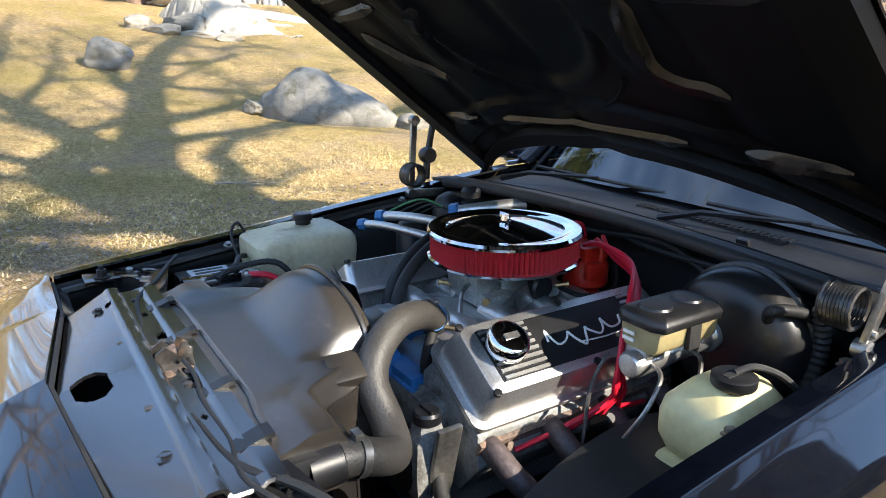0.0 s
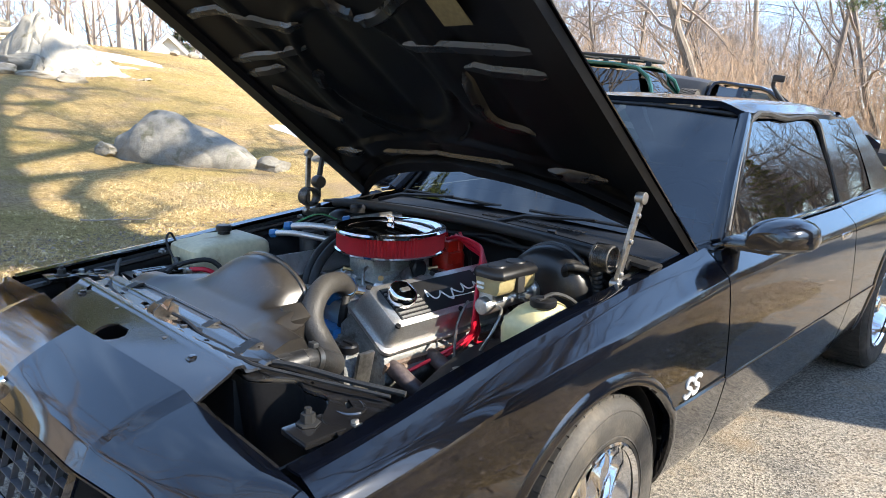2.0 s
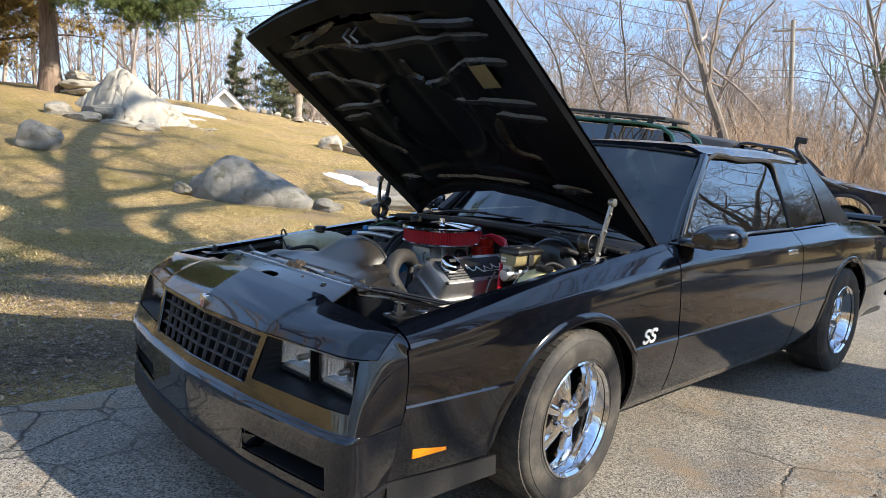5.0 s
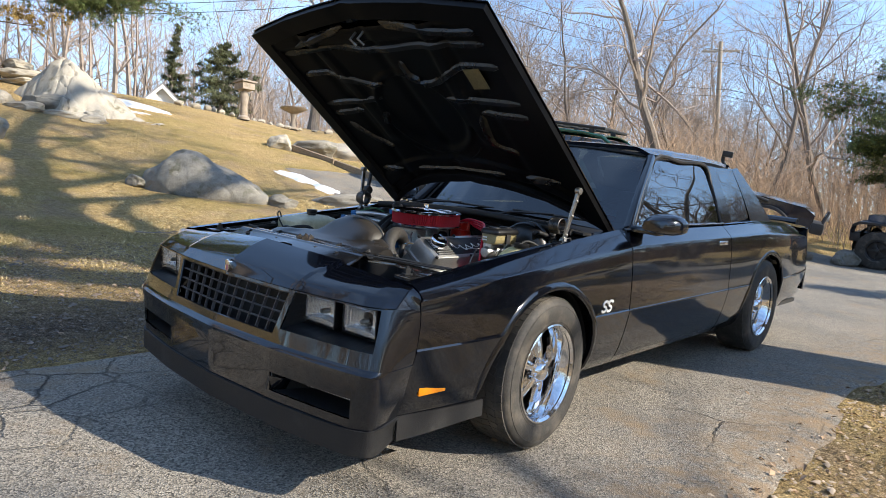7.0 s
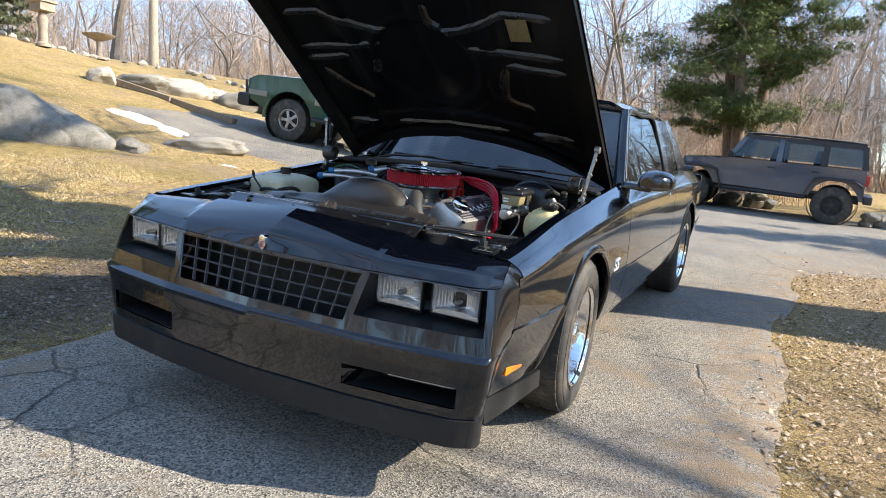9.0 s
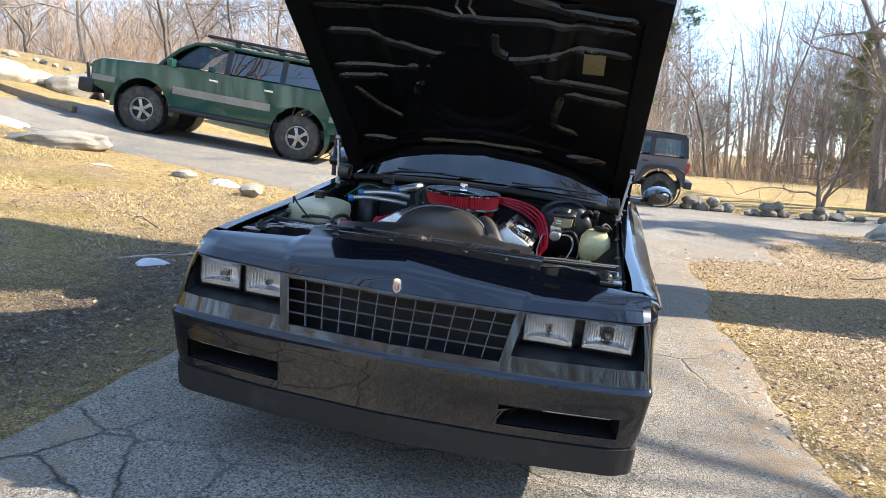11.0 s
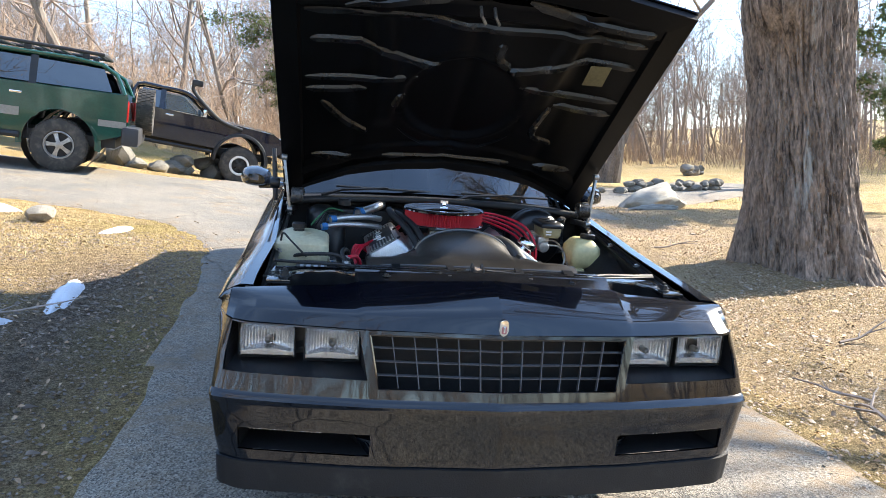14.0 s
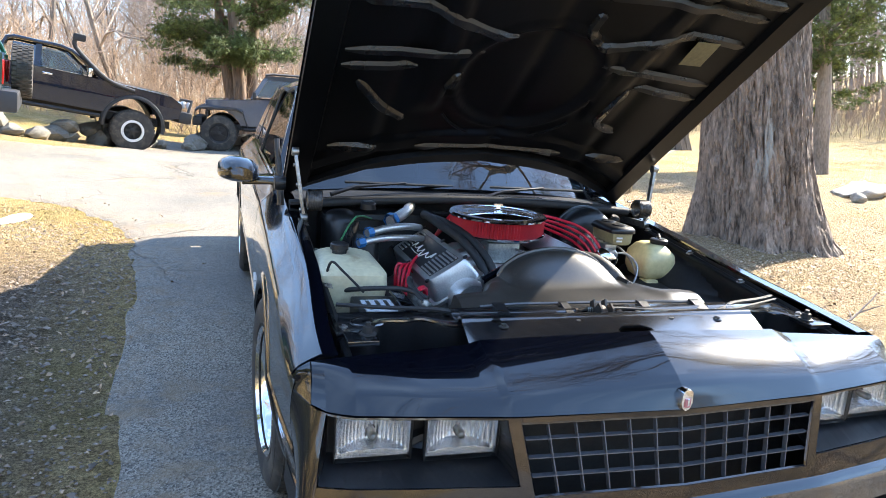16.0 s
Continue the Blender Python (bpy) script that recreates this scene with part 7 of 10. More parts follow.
def bare_tree(seed, height, r0, stems=1, limbs=10, subs=5, twigs=5, first=0.3, spread=0.9, mat=None, label="", name="tree", droop=0.0, twig_len=0.9, sway=0.13):
    """A leafless tree: trunk (one mesh) and crown (one mesh) under an Empty at the foot."""
    rng = np.random.default_rng(seed)
    root = empty(name, None, label, "tree")
    trunk, crown = Sticks(), Sticks()
    for s in range(stems):
        a = 2 * math.pi * s / max(1, stems) + rng.uniform(0, 1)
        out = 0.0 if stems == 1 else 0.16
        start = np.array([0.6 * r0 * math.cos(a), 0.6 * r0 * math.sin(a), -0.15]) if stems > 1 else np.array([0, 0, -0.15])
        h = height * (1 if s == 0 else rng.uniform(0.7, 0.95))
        pts, rad, _ = limb(rng, start, [out * math.cos(a), out * math.sin(a), 1], h, r0, 12, sway, 0.03, 0.10)
        rad[0] *= 1.5
        rad[1] *= 1.05
        trunk.add(pts, rad, 8)
        for k in range(limbs):
            t = first + (1 - first) * (k + rng.uniform(0, 0.8)) / limbs
            i = min(11, int(t * 12))
            f = t * 12 - i
            p = pts[i] * (1 - f) + pts[i + 1] * f
            rr = rad[i] * rng.uniform(0.38, 0.62)
            ll = height * (0.44 - 0.26 * t) * rng.uniform(0.7, 1.25) * spread
            d = fork(rng, [0, 0, 1], rng.uniform(0.5, 1.3))
            lp, lr, ld = limb(rng, p, d, ll, rr, 7, 0.22, 0.07 - droop, 0.22)
            crown.add(lp, lr, 5)
            for q in range(subs):
                j = rng.integers(2, 8)
                d2 = fork(rng, lp[min(j, 7)] - lp[j - 1], rng.uniform(0.4, 0.95))
                d2 /= np.linalg.norm(d2)
                sp, sr, sd = limb(rng, lp[j], d2, ll * rng.uniform(0.3, 0.6), max(0.006, lr[j] * 0.55), 4, 0.2, 0.08 - droop, 0.3)
                crown.add(sp, sr, 4)
                for w in range(twigs):
                    m = rng.integers(1, 5)
                    d3 = fork(rng, (sp[m] - sp[m - 1]) / (np.linalg.norm(sp[m] - sp[m - 1]) + 1e-9), rng.uniform(0.35, 0.9))
                    tp, tr, _ = limb(rng, sp[m], d3, twig_len * rng.uniform(0.5, 1.3) * height / 12, max(0.0045, sr[m] * 0.5), 2, 0.18, 0.08 - droop, 0.4)
                    crown.add(tp, tr, 3)
    trunk.build("trunk", mat or BARK, root)
    crown.build("crown", mat or TWIG, root)
    return root


def sprays(rng, n, centres, radii, size, flat=0.5):
    """Many little three-pointed leaf sprays round given centres: vertices and triangles."""
    idx = rng.integers(0, len(centres), n)
    c, r = np.asarray(centres)[idx], np.asarray(radii)[idx]
    off = rng.normal(0, 0.5, (n, 3)) * r[:, None]
    off[:, 2] *= flat
    p = c + off
    a = rng.normal(0, 1, (n, 3))
    a[:, 2] *= 0.6
    a /= np.linalg.norm(a, axis=1, keepdims=True)
    b = np.cross(a, rng.normal(0, 1, (n, 3)))
    b /= np.linalg.norm(b, axis=1, keepdims=True)
    s = size * rng.uniform(0.5, 1.4, (n, 1))
    v = np.stack([p - a * s * 0.2 - b * s * 0.18, p + a * s, p - a * s * 0.2 + b * s * 0.18, p + b * s * 0.75 + a * s * 0.35, p - b * s * 0.7 + a * s * 0.45], 1)
    base = np.arange(n)[:, None] * 5
    f = np.concatenate([base + np.array([[0, 1, 2]]), base + np.array([[0, 2, 3]]), base + np.array([[2, 0, 4]])])
    return v.reshape(-1, 3), f


def tri_mesh(name, v, f, mat, parent=None, label=""):
    me = bpy.data.meshes.new(name)
    me.vertices.add(len(v))
    me.vertices.foreach_set("co", v.ravel())
    me.loops.add(f.size)
    me.loops.foreach_set("vertex_index", f.ravel())
    me.polygons.add(len(f))
    me.polygons.foreach_set("loop_start", np.arange(len(f)) * 3)
    me.update(calc_edges=True)
    return finish(name, me, mat, parent, label, smooth=False)


def evergreen(seed, height, width, r0, n, leaf, bark, size=0.16, first=0.12, stems=1, label="", lean=0.0, shape=1.0, name="tree", limbs=46):
    """A conifer: trunk, boughs, and a crown of small sprays set along the boughs."""
    rng = np.random.default_rng(seed)
    root = empty(name, None, label, "tree")
    trunk, boughs = Sticks(), Sticks()
    cs, rs = [], []
    for s in range(stems):
        a = 2 * math.pi * s / stems + 0.5
        off = 0 if stems == 1 else r0 * 0.9
        pts, rad, _ = limb(rng, [off * math.cos(a), off * math.sin(a), -0.2], [0.08 * math.cos(a) * (stems > 1) + lean, 0.08 * math.sin(a) * (stems > 1), 1], height, r0, 10, 0.03, 0.02, 0.08)
        rad[0] *= 1.35
        trunk.add(pts, rad, 10)
        for k in range(limbs // stems):
            t = first + (1 - first) * (k + rng.uniform(0, 1)) / (limbs / stems)
            i = min(9, int(t * 10))
            p = pts[i] * (1 - (t * 10 - i)) + pts[i + 1] * (t * 10 - i)
            ll = width / 2 * max(0.10, (1 - ((t - first) / (1 - first)) ** (1.3 * shape))) * rng.uniform(0.55, 1.2)
            az = rng.uniform(0, 2 * math.pi)
            lp, lr, _ = limb(rng, p, [math.cos(az), math.sin(az), rng.uniform(-0.1, 0.45)], ll, 0.05 * r0 / 0.25 * (1.15 - t), 5, 0.12, 0.02, 0.2)
            boughs.add(lp, lr, 4)
            for j in range(1, 6):
                for q in range(2):
                    cs.append(lp[j] + rng.normal(0, 0.10 * ll, 3) * np.array([1, 1, 0.5]))
                    rs.append(0.10 * ll + 0.09)
    trunk.build("trunk", bark, root)
    tagged(boughs.build("bough", bark, root), kind="stuff")
    v, f = sprays(rng, n, cs, rs, size)
    tri_mesh("crown", v, f, leaf, root)
    return root


def stand(root, x, y, turn=0.0, s=1.0):
    root.matrix_world = Matrix.Translation(on_land(x, y)) @ Matrix.Rotation(turn, 4, "Z") @ Matrix.Diagonal((s, s, s, 1))
    return root


# woods: a few grown trees, set out again and again at their own size and turn
WOODS = [bare_tree(11, 11, 0.10, limbs=20, subs=8, twigs=7, first=0.10, spread=1.1, label="leafless grey-brown hardwood in the woods"),
         bare_tree(12, 12.5, 0.12, limbs=20, subs=8, twigs=7, first=0.16, spread=1.1, label="tall leafless hardwood with a high crown"),
         bare_tree(13, 9.5, 0.085, stems=2, limbs=13, subs=7, twigs=7, first=0.10, spread=1.1, label="leafless hardwood with two stems"),
         bare_tree(14, 7.5, 0.075, stems=2, limbs=14, subs=7, twigs=7, first=0.06, spread=1.4, sway=0.2, label="low spreading leafless tree"),
         bare_tree(15, 13, 0.09, limbs=18, subs=7, twigs=7, first=0.2, spread=1.1, label="slender leafless tree of the woods")]
wood_rng = random.Random(5)
slots = []
for k in range(2600):
    th = radians(wood_rng.uniform(-62, 62))
    back = -8 < math.degrees(th) < 48
    r = wood_rng.uniform(26, 66) if back else wood_rng.uniform(46, 92)
    x, y = -math.sin(th) * r, math.cos(th) * r
    if math.degrees(th) < -8 and r < 62 and wood_rng.random() < 0.7:
        continue
    if y < 19 and x > -6 and back:
        continue
    if any((x - a) ** 2 + (y - b) ** 2 < 6.0 for a, b in slots) or paved(x, y) > -1.0:
        continue
    if x < -12 and y < 24 and r < 44:
        continue
    slots.append((x, y))
    if len(slots) > 215:
        break
# on the other sides, seen in the paint and the glass
for k in range(400):
    th = radians(wood_rng.uniform(140, 296))
    r = wood_rng.uniform(36, 60) if th < radians(235) else wood_rng.uniform(26, 46)
    x, y = -math.sin(th) * r, math.cos(th) * r
    if any((x - a) ** 2 + (y - b) ** 2 < 16.0 for a, b in slots):
        continue
    slots.append((x, y))
    if len(slots) > 250:
        break
# unseen trees added towards the sun, to dapple the drive's right side with shade
slots += [(16.0, 2.5), (19.5, 0.2), (22.0, 4.2), (14.4, 3.7), (13.4, 1.6)]
for i, (x, y) in enumerate(slots):
    src = WOODS[i % 5]
    s = wood_rng.uniform(0.75, 1.2)
    if i < 5:
        stand(src, x, y, wood_rng.uniform(0, 6.28), s)
        tagged(src, group="trees of the woods")
    else:
        ob = copy_thing(src, Matrix())
        stand(ob, x, y, wood_rng.uniform(0, 6.28), s)

# far woods and undergrowth, past counting
rng = np.random.default_rng(3)
far = Sticks()
for k in range(1250):
    th = radians(rng.uniform(-75, 66) if k < 760 else rng.uniform(66, 285))
    r = rng.uniform(58, 135) if k < 760 else rng.uniform(48, 80)
    p = on_land(-math.sin(th) * r, math.cos(th) * r)
    h = rng.uniform(10, 19)
    pts, rad, _ = limb(rng, p, [0, 0, 1], h, rng.uniform(0.1, 0.22), 6, 0.06, 0.05, 0.15)
    far.add(pts, rad, 4)
    for q in range(16):
        j = rng.integers(2, 6)
        lp, lr, _ = limb(rng, pts[j], fork(rng, [0, 0, 1], rng.uniform(0.5, 1.1)), rng.uniform(2, 5), rad[j] * 0.45, 4, 0.2, 0.08, 0.2)
        far.add(lp, lr, 3)
        for w in range(4):
            tp, tr, _ = limb(rng, lp[rng.integers(1, 5)], fork(rng, [0, 0, 1], rng.uniform(0.4, 1.2)), rng.uniform(1, 2.6), 0.022, 2, 0.2, 0.05, 0.4)
            far.add(tp, tr, 3)
tagged(far.build("far_woods", TWIG), "hazy grey-brown leafless woods in the distance", "woods", kind="stuff")
brush = Sticks()
for k in range(9600):
    th = radians(rng.uniform(-60, 60) if k < 7600 else rng.uniform(75, 280))
    deg = math.degrees(th)
    r = rng.uniform(21, 44) if -6 < deg < 44 else rng.uniform(44, 70)
    x, y = -math.sin(th) * r, math.cos(th) * r
    if (y < 19 and x > -8) or paved(x, y) > -0.8 or (x < -12 and y < 24 and r < 44):
        continue
    p = on_land(x, y, -0.05)
    pts, rad, _ = limb(rng, p, fork(rng, [0, 0, 1], rng.uniform(0, 0.6)), rng.uniform(0.8, 3.8), 0.012, 4, 0.16, 0.05, 0.3)
    brush.add(pts, rad, 3)
    for q in range(5):
        tp, tr, _ = limb(rng, pts[rng.integers(1, 5)], fork(rng, [0, 0, 1], rng.uniform(0.3, 1.1)), rng.uniform(0.3, 0.9), 0.007, 2, 0.2, 0.03, 0.4)
        brush.add(tp, tr, 3)
tagged(brush.build("undergrowth", BRUSH), "tangled dry reddish-brown undergrowth at the wood's edge", "undergrowth", kind="stuff")

# the evergreens that stand alone
stand(evergreen(21, 10.0, 7.0, 0.24, 95000, NEEDLE, BARK_RED, size=0.095, first=0.22, stems=3, limbs=66, shape=1.5, label="dark green red cedar with several trunks behind the jeep"), -0.2, 21.5)
stand(evergreen(22, 9.5, 5.2, 0.24, 22000, NEEDLE, BARK, size=0.11, first=0.30, label="dark green cedar beyond the road", limbs=60, shape=1.6), 14.6, 12.6, 1.0)
stand(evergreen(23, 9.0, 4.4, 0.18, 16000, NEEDLE, BARK, size=0.11, first=0.22, label="evergreen with a thin trunk across the road", limbs=50), 17.0, 15.0, 2.0)
stand(evergreen(24, 10.5, 5.2, 0.22, 14000, NEEDLE_GOLD, BARK, size=0.22, first=0.08, label="yellow-green conifer at the edge of the field", limbs=60), 17.6, 48.0, 2.0)
stand(evergreen(25, 10.0, 4.2, 0.20, 9000, NEEDLE_BLUE, BARK, size=0.20, first=0.06, label="pointed dark spruce behind the house", limbs=70, shape=0.8), -50.0, 22.5, 2.0)
stand(evergreen(26, 7.6, 6.0, 0.22, 8500, NEEDLE_BLUE, BARK, size=0.22, first=0.30, label="broad open-crowned pine behind the house", limbs=44, shape=1.8), -44.5, 23.6, 2.0)
stand(evergreen(27, 9.0, 7.5, 0.26, 60000, NEEDLE_RUST, BARK_RED, size=0.12, first=0.06, label="rust-coloured cedar on the rise", limbs=60, shape=1.4), -20.5, 0.6, 1.0)
hanging = stand(evergreen(28, 8.5, 9.0, 0.25, 60000, NEEDLE, BARK_RED, size=0.085, first=0.30, label="cedar with a bare reddish trunk on the rise", limbs=60, shape=2.2), -17.3, 2.40, 1.0)


def low_bough(root, way, n, seed):
    """A long bough that hangs out from a cedar, thick with sprays."""
    r_ = np.random.default_rng(seed)
    back = root.matrix_world.inverted() @ CAR
    pts = np.array([list(back @ p) for p in spline(way, 5)])
    st_, cs, rs = Sticks(), [], []
    st_.add(pts, np.linspace(0.07, 0.015, len(pts)), 6)
    for i in range(3, len(pts)):
        for q in range(5):
            lp, lr, _ = limb(r_, pts[i], fork(r_, [0, 0, -1], r_.uniform(0.6, 1.7)), r_.uniform(0.3, 0.9), 0.012, 4, 0.2, -0.03, 0.3)
            st_.add(lp, lr, 3)
            for j in range(1, 5):
                cs.append(lp[j])
                rs.append(0.17)
    tagged(st_.build("bough", BARK_RED, root), kind="stuff")
    v_, f_ = sprays(r_, n, cs, rs, 0.06)
    tri_mesh("crown", v_, f_, NEEDLE, root)


low_bough(hanging, [(-17.2, 2.4, 6.4), (-16.4, 2.6, 6.1), (-15.9, 2.95, 5.0), (-15.6, 3.6, 4.55), (-15.4, 4.3, 4.50), (-15.1, 5.1, 4.75)], 26000, 5)
low_bough(hanging, [(-17.2, 2.4, 5.6), (-16.6, 2.0, 5.4), (-16.2, 2.1, 4.9), (-15.9, 2.6, 4.60)], 12000, 6)
# trees by the road
# this first one is never in view: added for branches mirrored in the windshield
stand(bare_tree(41, 15, 0.24, limbs=24, subs=7, twigs=5, first=0.16, spread=1.25, label="leafless hardwood standing before the nose of the coupe"), -5.6, -5.2, 0.9)
stand(bare_tree(31, 13, 0.24, stems=4, limbs=9, subs=6, twigs=6, first=0.32, label="clump of leafless trunks beyond the stone wall"), 10.8, 24.5, 0.4)
stand(bare_tree(32, 4.2, 0.07, stems=3, limbs=9, subs=7, twigs=7, first=0.12, spread=1.5, label="small leafless shrubby tree by the stone wall", twig_len=1.6), 7.6, 20.5, 0.4)
stand(bare_tree(33, 11, 0.30, limbs=12, subs=6, twigs=6, first=0.25, spread=1.2, label="leafless tree across the field"), 26.0, 54.0, 1.4)
stand(bare_tree(34, 11.0, 0.22, limbs=13, subs=7, twigs=7, first=0.28, spread=1.35, droop=0.02, label="gnarled pale-limbed leafless tree behind the drive"), -9.0, 22.3, 2.4)
stand(bare_tree(35, 12, 0.24, stems=3, limbs=9, subs=6, twigs=6, first=0.3, label="leafless trunks across the field"), 18.2, 23.4, 0.9)
stand(bare_tree(36, 12, 0.35, limbs=12, subs=6, twigs=6, first=0.3, label="bare tree on the hilltop"), -33.5, 24.0, 0.9)


# the old maple beside the drive: a furrowed, swollen trunk and wide limbs overhead
def old_maple():
    root = empty("tree", None, "massive old maple with deeply furrowed bark beside the drive", "tree")
    rng = np.random.default_rng(77)
    b = bmesh.new()
    rows = []
    nseg = 260
    for z in lin(-0.25, 5.2, 150):
        row = []
        for k in range(nseg):
            a = 2 * math.pi * k / nseg
            r = interp(z, [-0.25, 0.0, 0.25, 0.6, 1.2, 2.0, 2.6, 3.4, 5.2], [0.80, 0.66, 0.60, 0.55, 0.51, 0.485, 0.52, 0.49, 0.45])
            flare = smoothstep(1.0 - z, 0, 1.1)
            r += flare * 0.07 * math.sin(5 * a + 0.7) + flare * 0.04 * math.sin(9 * a + 2)
            r += 0.030 * math.sin(3 * a + z * 0.8) + 0.025 * noise.noise(Vector((math.cos(a) * 1.5, math.sin(a) * 1.5, z * 0.9)))
            fur = noise.noise(Vector((math.cos(a) * 9 + 0.6 * noise.noise(Vector((math.cos(a), math.sin(a), z))), math.sin(a) * 9, z * 1.5)))
            plate = noise.noise(Vector((math.cos(a) * 19, math.sin(a) * 19, z * 4.2)))
            r += 0.016 * fur - 0.038 * max(0.0, 1 - abs(fur) * 5.5) - 0.026 * max(0.0, 1 - abs(plate) * 5.0) + 0.014
            r += 0.010 * noise.noise(Vector((math.cos(a) * 25, math.sin(a) * 25, z * 7)))
            # burls where old limbs were
            for ba, bz, bs, bh in ((3.9, 2.65, 0.30, 0.20), (4.9, 3.1, 0.25, 0.14), (3.2, 3.2, 0.3, 0.16)):
                da = (a - ba + math.pi) % (2 * math.pi) - math.pi
                r += bh * math.exp(-(da / 0.5) ** 2 - ((z - bz) / bs) ** 2)
            row.append((r * math.cos(a) - 0.06 * z, r * math.sin(a) + 0.02 * z, z))
        rows.append(row)
    loft(b, rows)
    part("trunk", b, BARK_FUR, root)
    crown = Sticks()

    def tree_limb(p, d, ll, r, lift=0.03, wander=0.13, n=9):
        lp, lr, _ = limb(rng, p, d, ll, r, n, wander, lift, 0.3)
        crown.add(lp, lr, 8)
        for q in range(9):
            j = rng.integers(2, n)
            d2 = fork(rng, (lp[j + 1] - lp[j]) / np.linalg.norm(lp[j + 1] - lp[j]), rng.uniform(0.4, 0.9))
            sp, sr, _ = limb(rng, lp[j], d2, ll * rng.uniform(0.25, 0.5), lr[j] * 0.5, 6, 0.2, 0.05, 0.25)
            crown.add(sp, sr, 5)
            for w in range(6):
                m = rng.integers(1, 7)
                d3 = fork(rng, (sp[m] - sp[m - 1]) / (np.linalg.norm(sp[m] - sp[m - 1]) + 1e-9), rng.uniform(0.4, 0.95))
                tp, tr, _ = limb(rng, sp[m], d3, rng.uniform(0.8, 2.2), max(0.01, sr[m] * 0.5), 4, 0.2, 0.04, 0.3)
                crown.add(tp, tr, 4)
                for z in range(4):
                    m2 = rng.integers(1, 5)
                    d4 = fork(rng, (tp[m2] - tp[m2 - 1]) / (np.linalg.norm(tp[m2] - tp[m2 - 1]) + 1e-9), rng.uniform(0.4, 0.9))
                    up, ur, _ = limb(rng, tp[m2], d4, rng.uniform(0.3, 0.9), 0.006, 2, 0.2, 0.04, 0.4)
                    crown.add(up, ur, 3)
    top = np.array([-0.30, 0.10, 5.0])
    for d, ll, r in (((0.8, 0.5, 0.8), 7, 0.15), ((0.75, -0.2, 0.8), 7, 0.15)):
        tree_limb(top + np.array(d) * 0.1, d, ll, r)
    # the leaders, which rise over the drive and throw their shade across the lawn
    foot = on_land(4.50, 3.62)
    for way, r in ((((4.2, 3.7, 4.6), (4.05, 4.2, 6.7), (4.0, 5.4, 8.2), (4.1, 6.6, 9.9), (3.9, 8.3, 12.0), (3.5, 10.7, 14.2)), 0.34),
                   (((4.2, 3.7, 4.6), (4.1, 3.6, 6.8), (3.9, 4.6, 8.0), (3.95, 4.9, 9.9), (3.6, 4.6, 11.8), (3.2, 5.0, 13.8)), 0.28),
                   (((4.2, 3.7, 4.4), (4.9, 2.4, 6.4), (5.6, 1.2, 8.2), (5.8, 0.6, 10.2), (6.4, 0.2, 12.0)), 0.24)):
        pts = np.array([list(CAR @ p - foot) for p in spline(way, 4)])
        rad = np.linspace(r, r * 0.40, len(pts))
        crown.add(pts, rad, 10)
        for j in range(5, len(pts), 2):
            d2 = fork(rng, (pts[j] - pts[j - 1]) / np.linalg.norm(pts[j] - pts[j - 1]), rng.uniform(0.5, 1.1))
            tree_limb(pts[j], d2, rng.uniform(2.5, 5.5), rad[j] * 0.5, n=7)
    crown.build("crown", BARK, root)
    return root


stand(old_maple(), 4.50, 3.62)

# ---- rocks, walls, snow ----
ROCK = material("lichened_granite", (0.21, 0.195, 0.165), 0.85, vary=0.35, scale=3, fine=60, bump=1.0, spot=(0.09, 0.085, 0.055), spot_at=(0.5, 0.72), spot_scale=3.5, random_tint=0.22)
PALE_ROCK = material("pale_granite", (0.36, 0.325, 0.265), 0.85, vary=0.3, scale=2.5, fine=55, bump=1.0, spot=(0.14, 0.125, 0.07), spot_at=(0.55, 0.75), spot_scale=2.5, random_tint=0.2)
SNOW = material("old_snow", (0.66, 0.68, 0.72), 0.7, vary=0.08, scale=6, fine=60, bump=0.5)
TIMBER = material("weathered_timber", (0.23, 0.17, 0.11), 0.9, vary=0.4, scale=4, fine=60, bump=0.5, stretch=(0.2, 1, 1))


def stone_mesh(seed, sub=3, rough=0.25, flat=1.0, facets=5):
    """A broken, weathered stone about 1 m across."""
    rnd = random.Random(seed)
    bm = bmesh.new()
    bmesh.ops.create_icosphere(bm, subdivisions=sub, radius=0.5)
    cuts = [(Vector((rnd.uniform(-1, 1), rnd.uniform(-1, 1), rnd.uniform(-0.3, 1))).normalized(), rnd.uniform(0.30, 0.46)) for _ in range(facets)]
    o = Vector((seed * 3.7, seed * 1.3, 0))
    for v in bm.verts:
        p = v.co.copy()
        for n, h in cuts:
            e = p.dot(n) - h
            if e > 0:
                p -= n * e * 0.96
        p *= 1 + rough * noise.noise(p * 2.2 + o) + rough * 0.35 * noise.noise(p * 6 + o)
        p.z *= flat
        v.co = p
    me = bpy.data.meshes.new("stone")
    bm.to_mesh(me)
    bm.free()
    me.polygons.foreach_set("use_smooth", [True] * len(me.polygons))
    me.set_sharp_from_angle(angle=radians(28))
    return me


STONES = [stone_mesh(s, 2) for s in range(8)]
for me in STONES:
    me.materials.append(ROCK)
PALES = [stone_mesh(20 + s, 2) for s in range(4)]
for me in PALES:
    me.materials.append(PALE_ROCK)


def lay(ob, x, y, size, turn=0.0, sink=0.3, tilt=(0, 0)):
    s = Vector(size)
    ob.matrix_world = Matrix.Translation(on_land(x, y, s.z * (0.5 - sink))) @ pose(0, 0, 0, tilt[0], tilt[1], turn) @ Matrix.Diagonal((s.x, s.y, s.z, 1))
    return ob


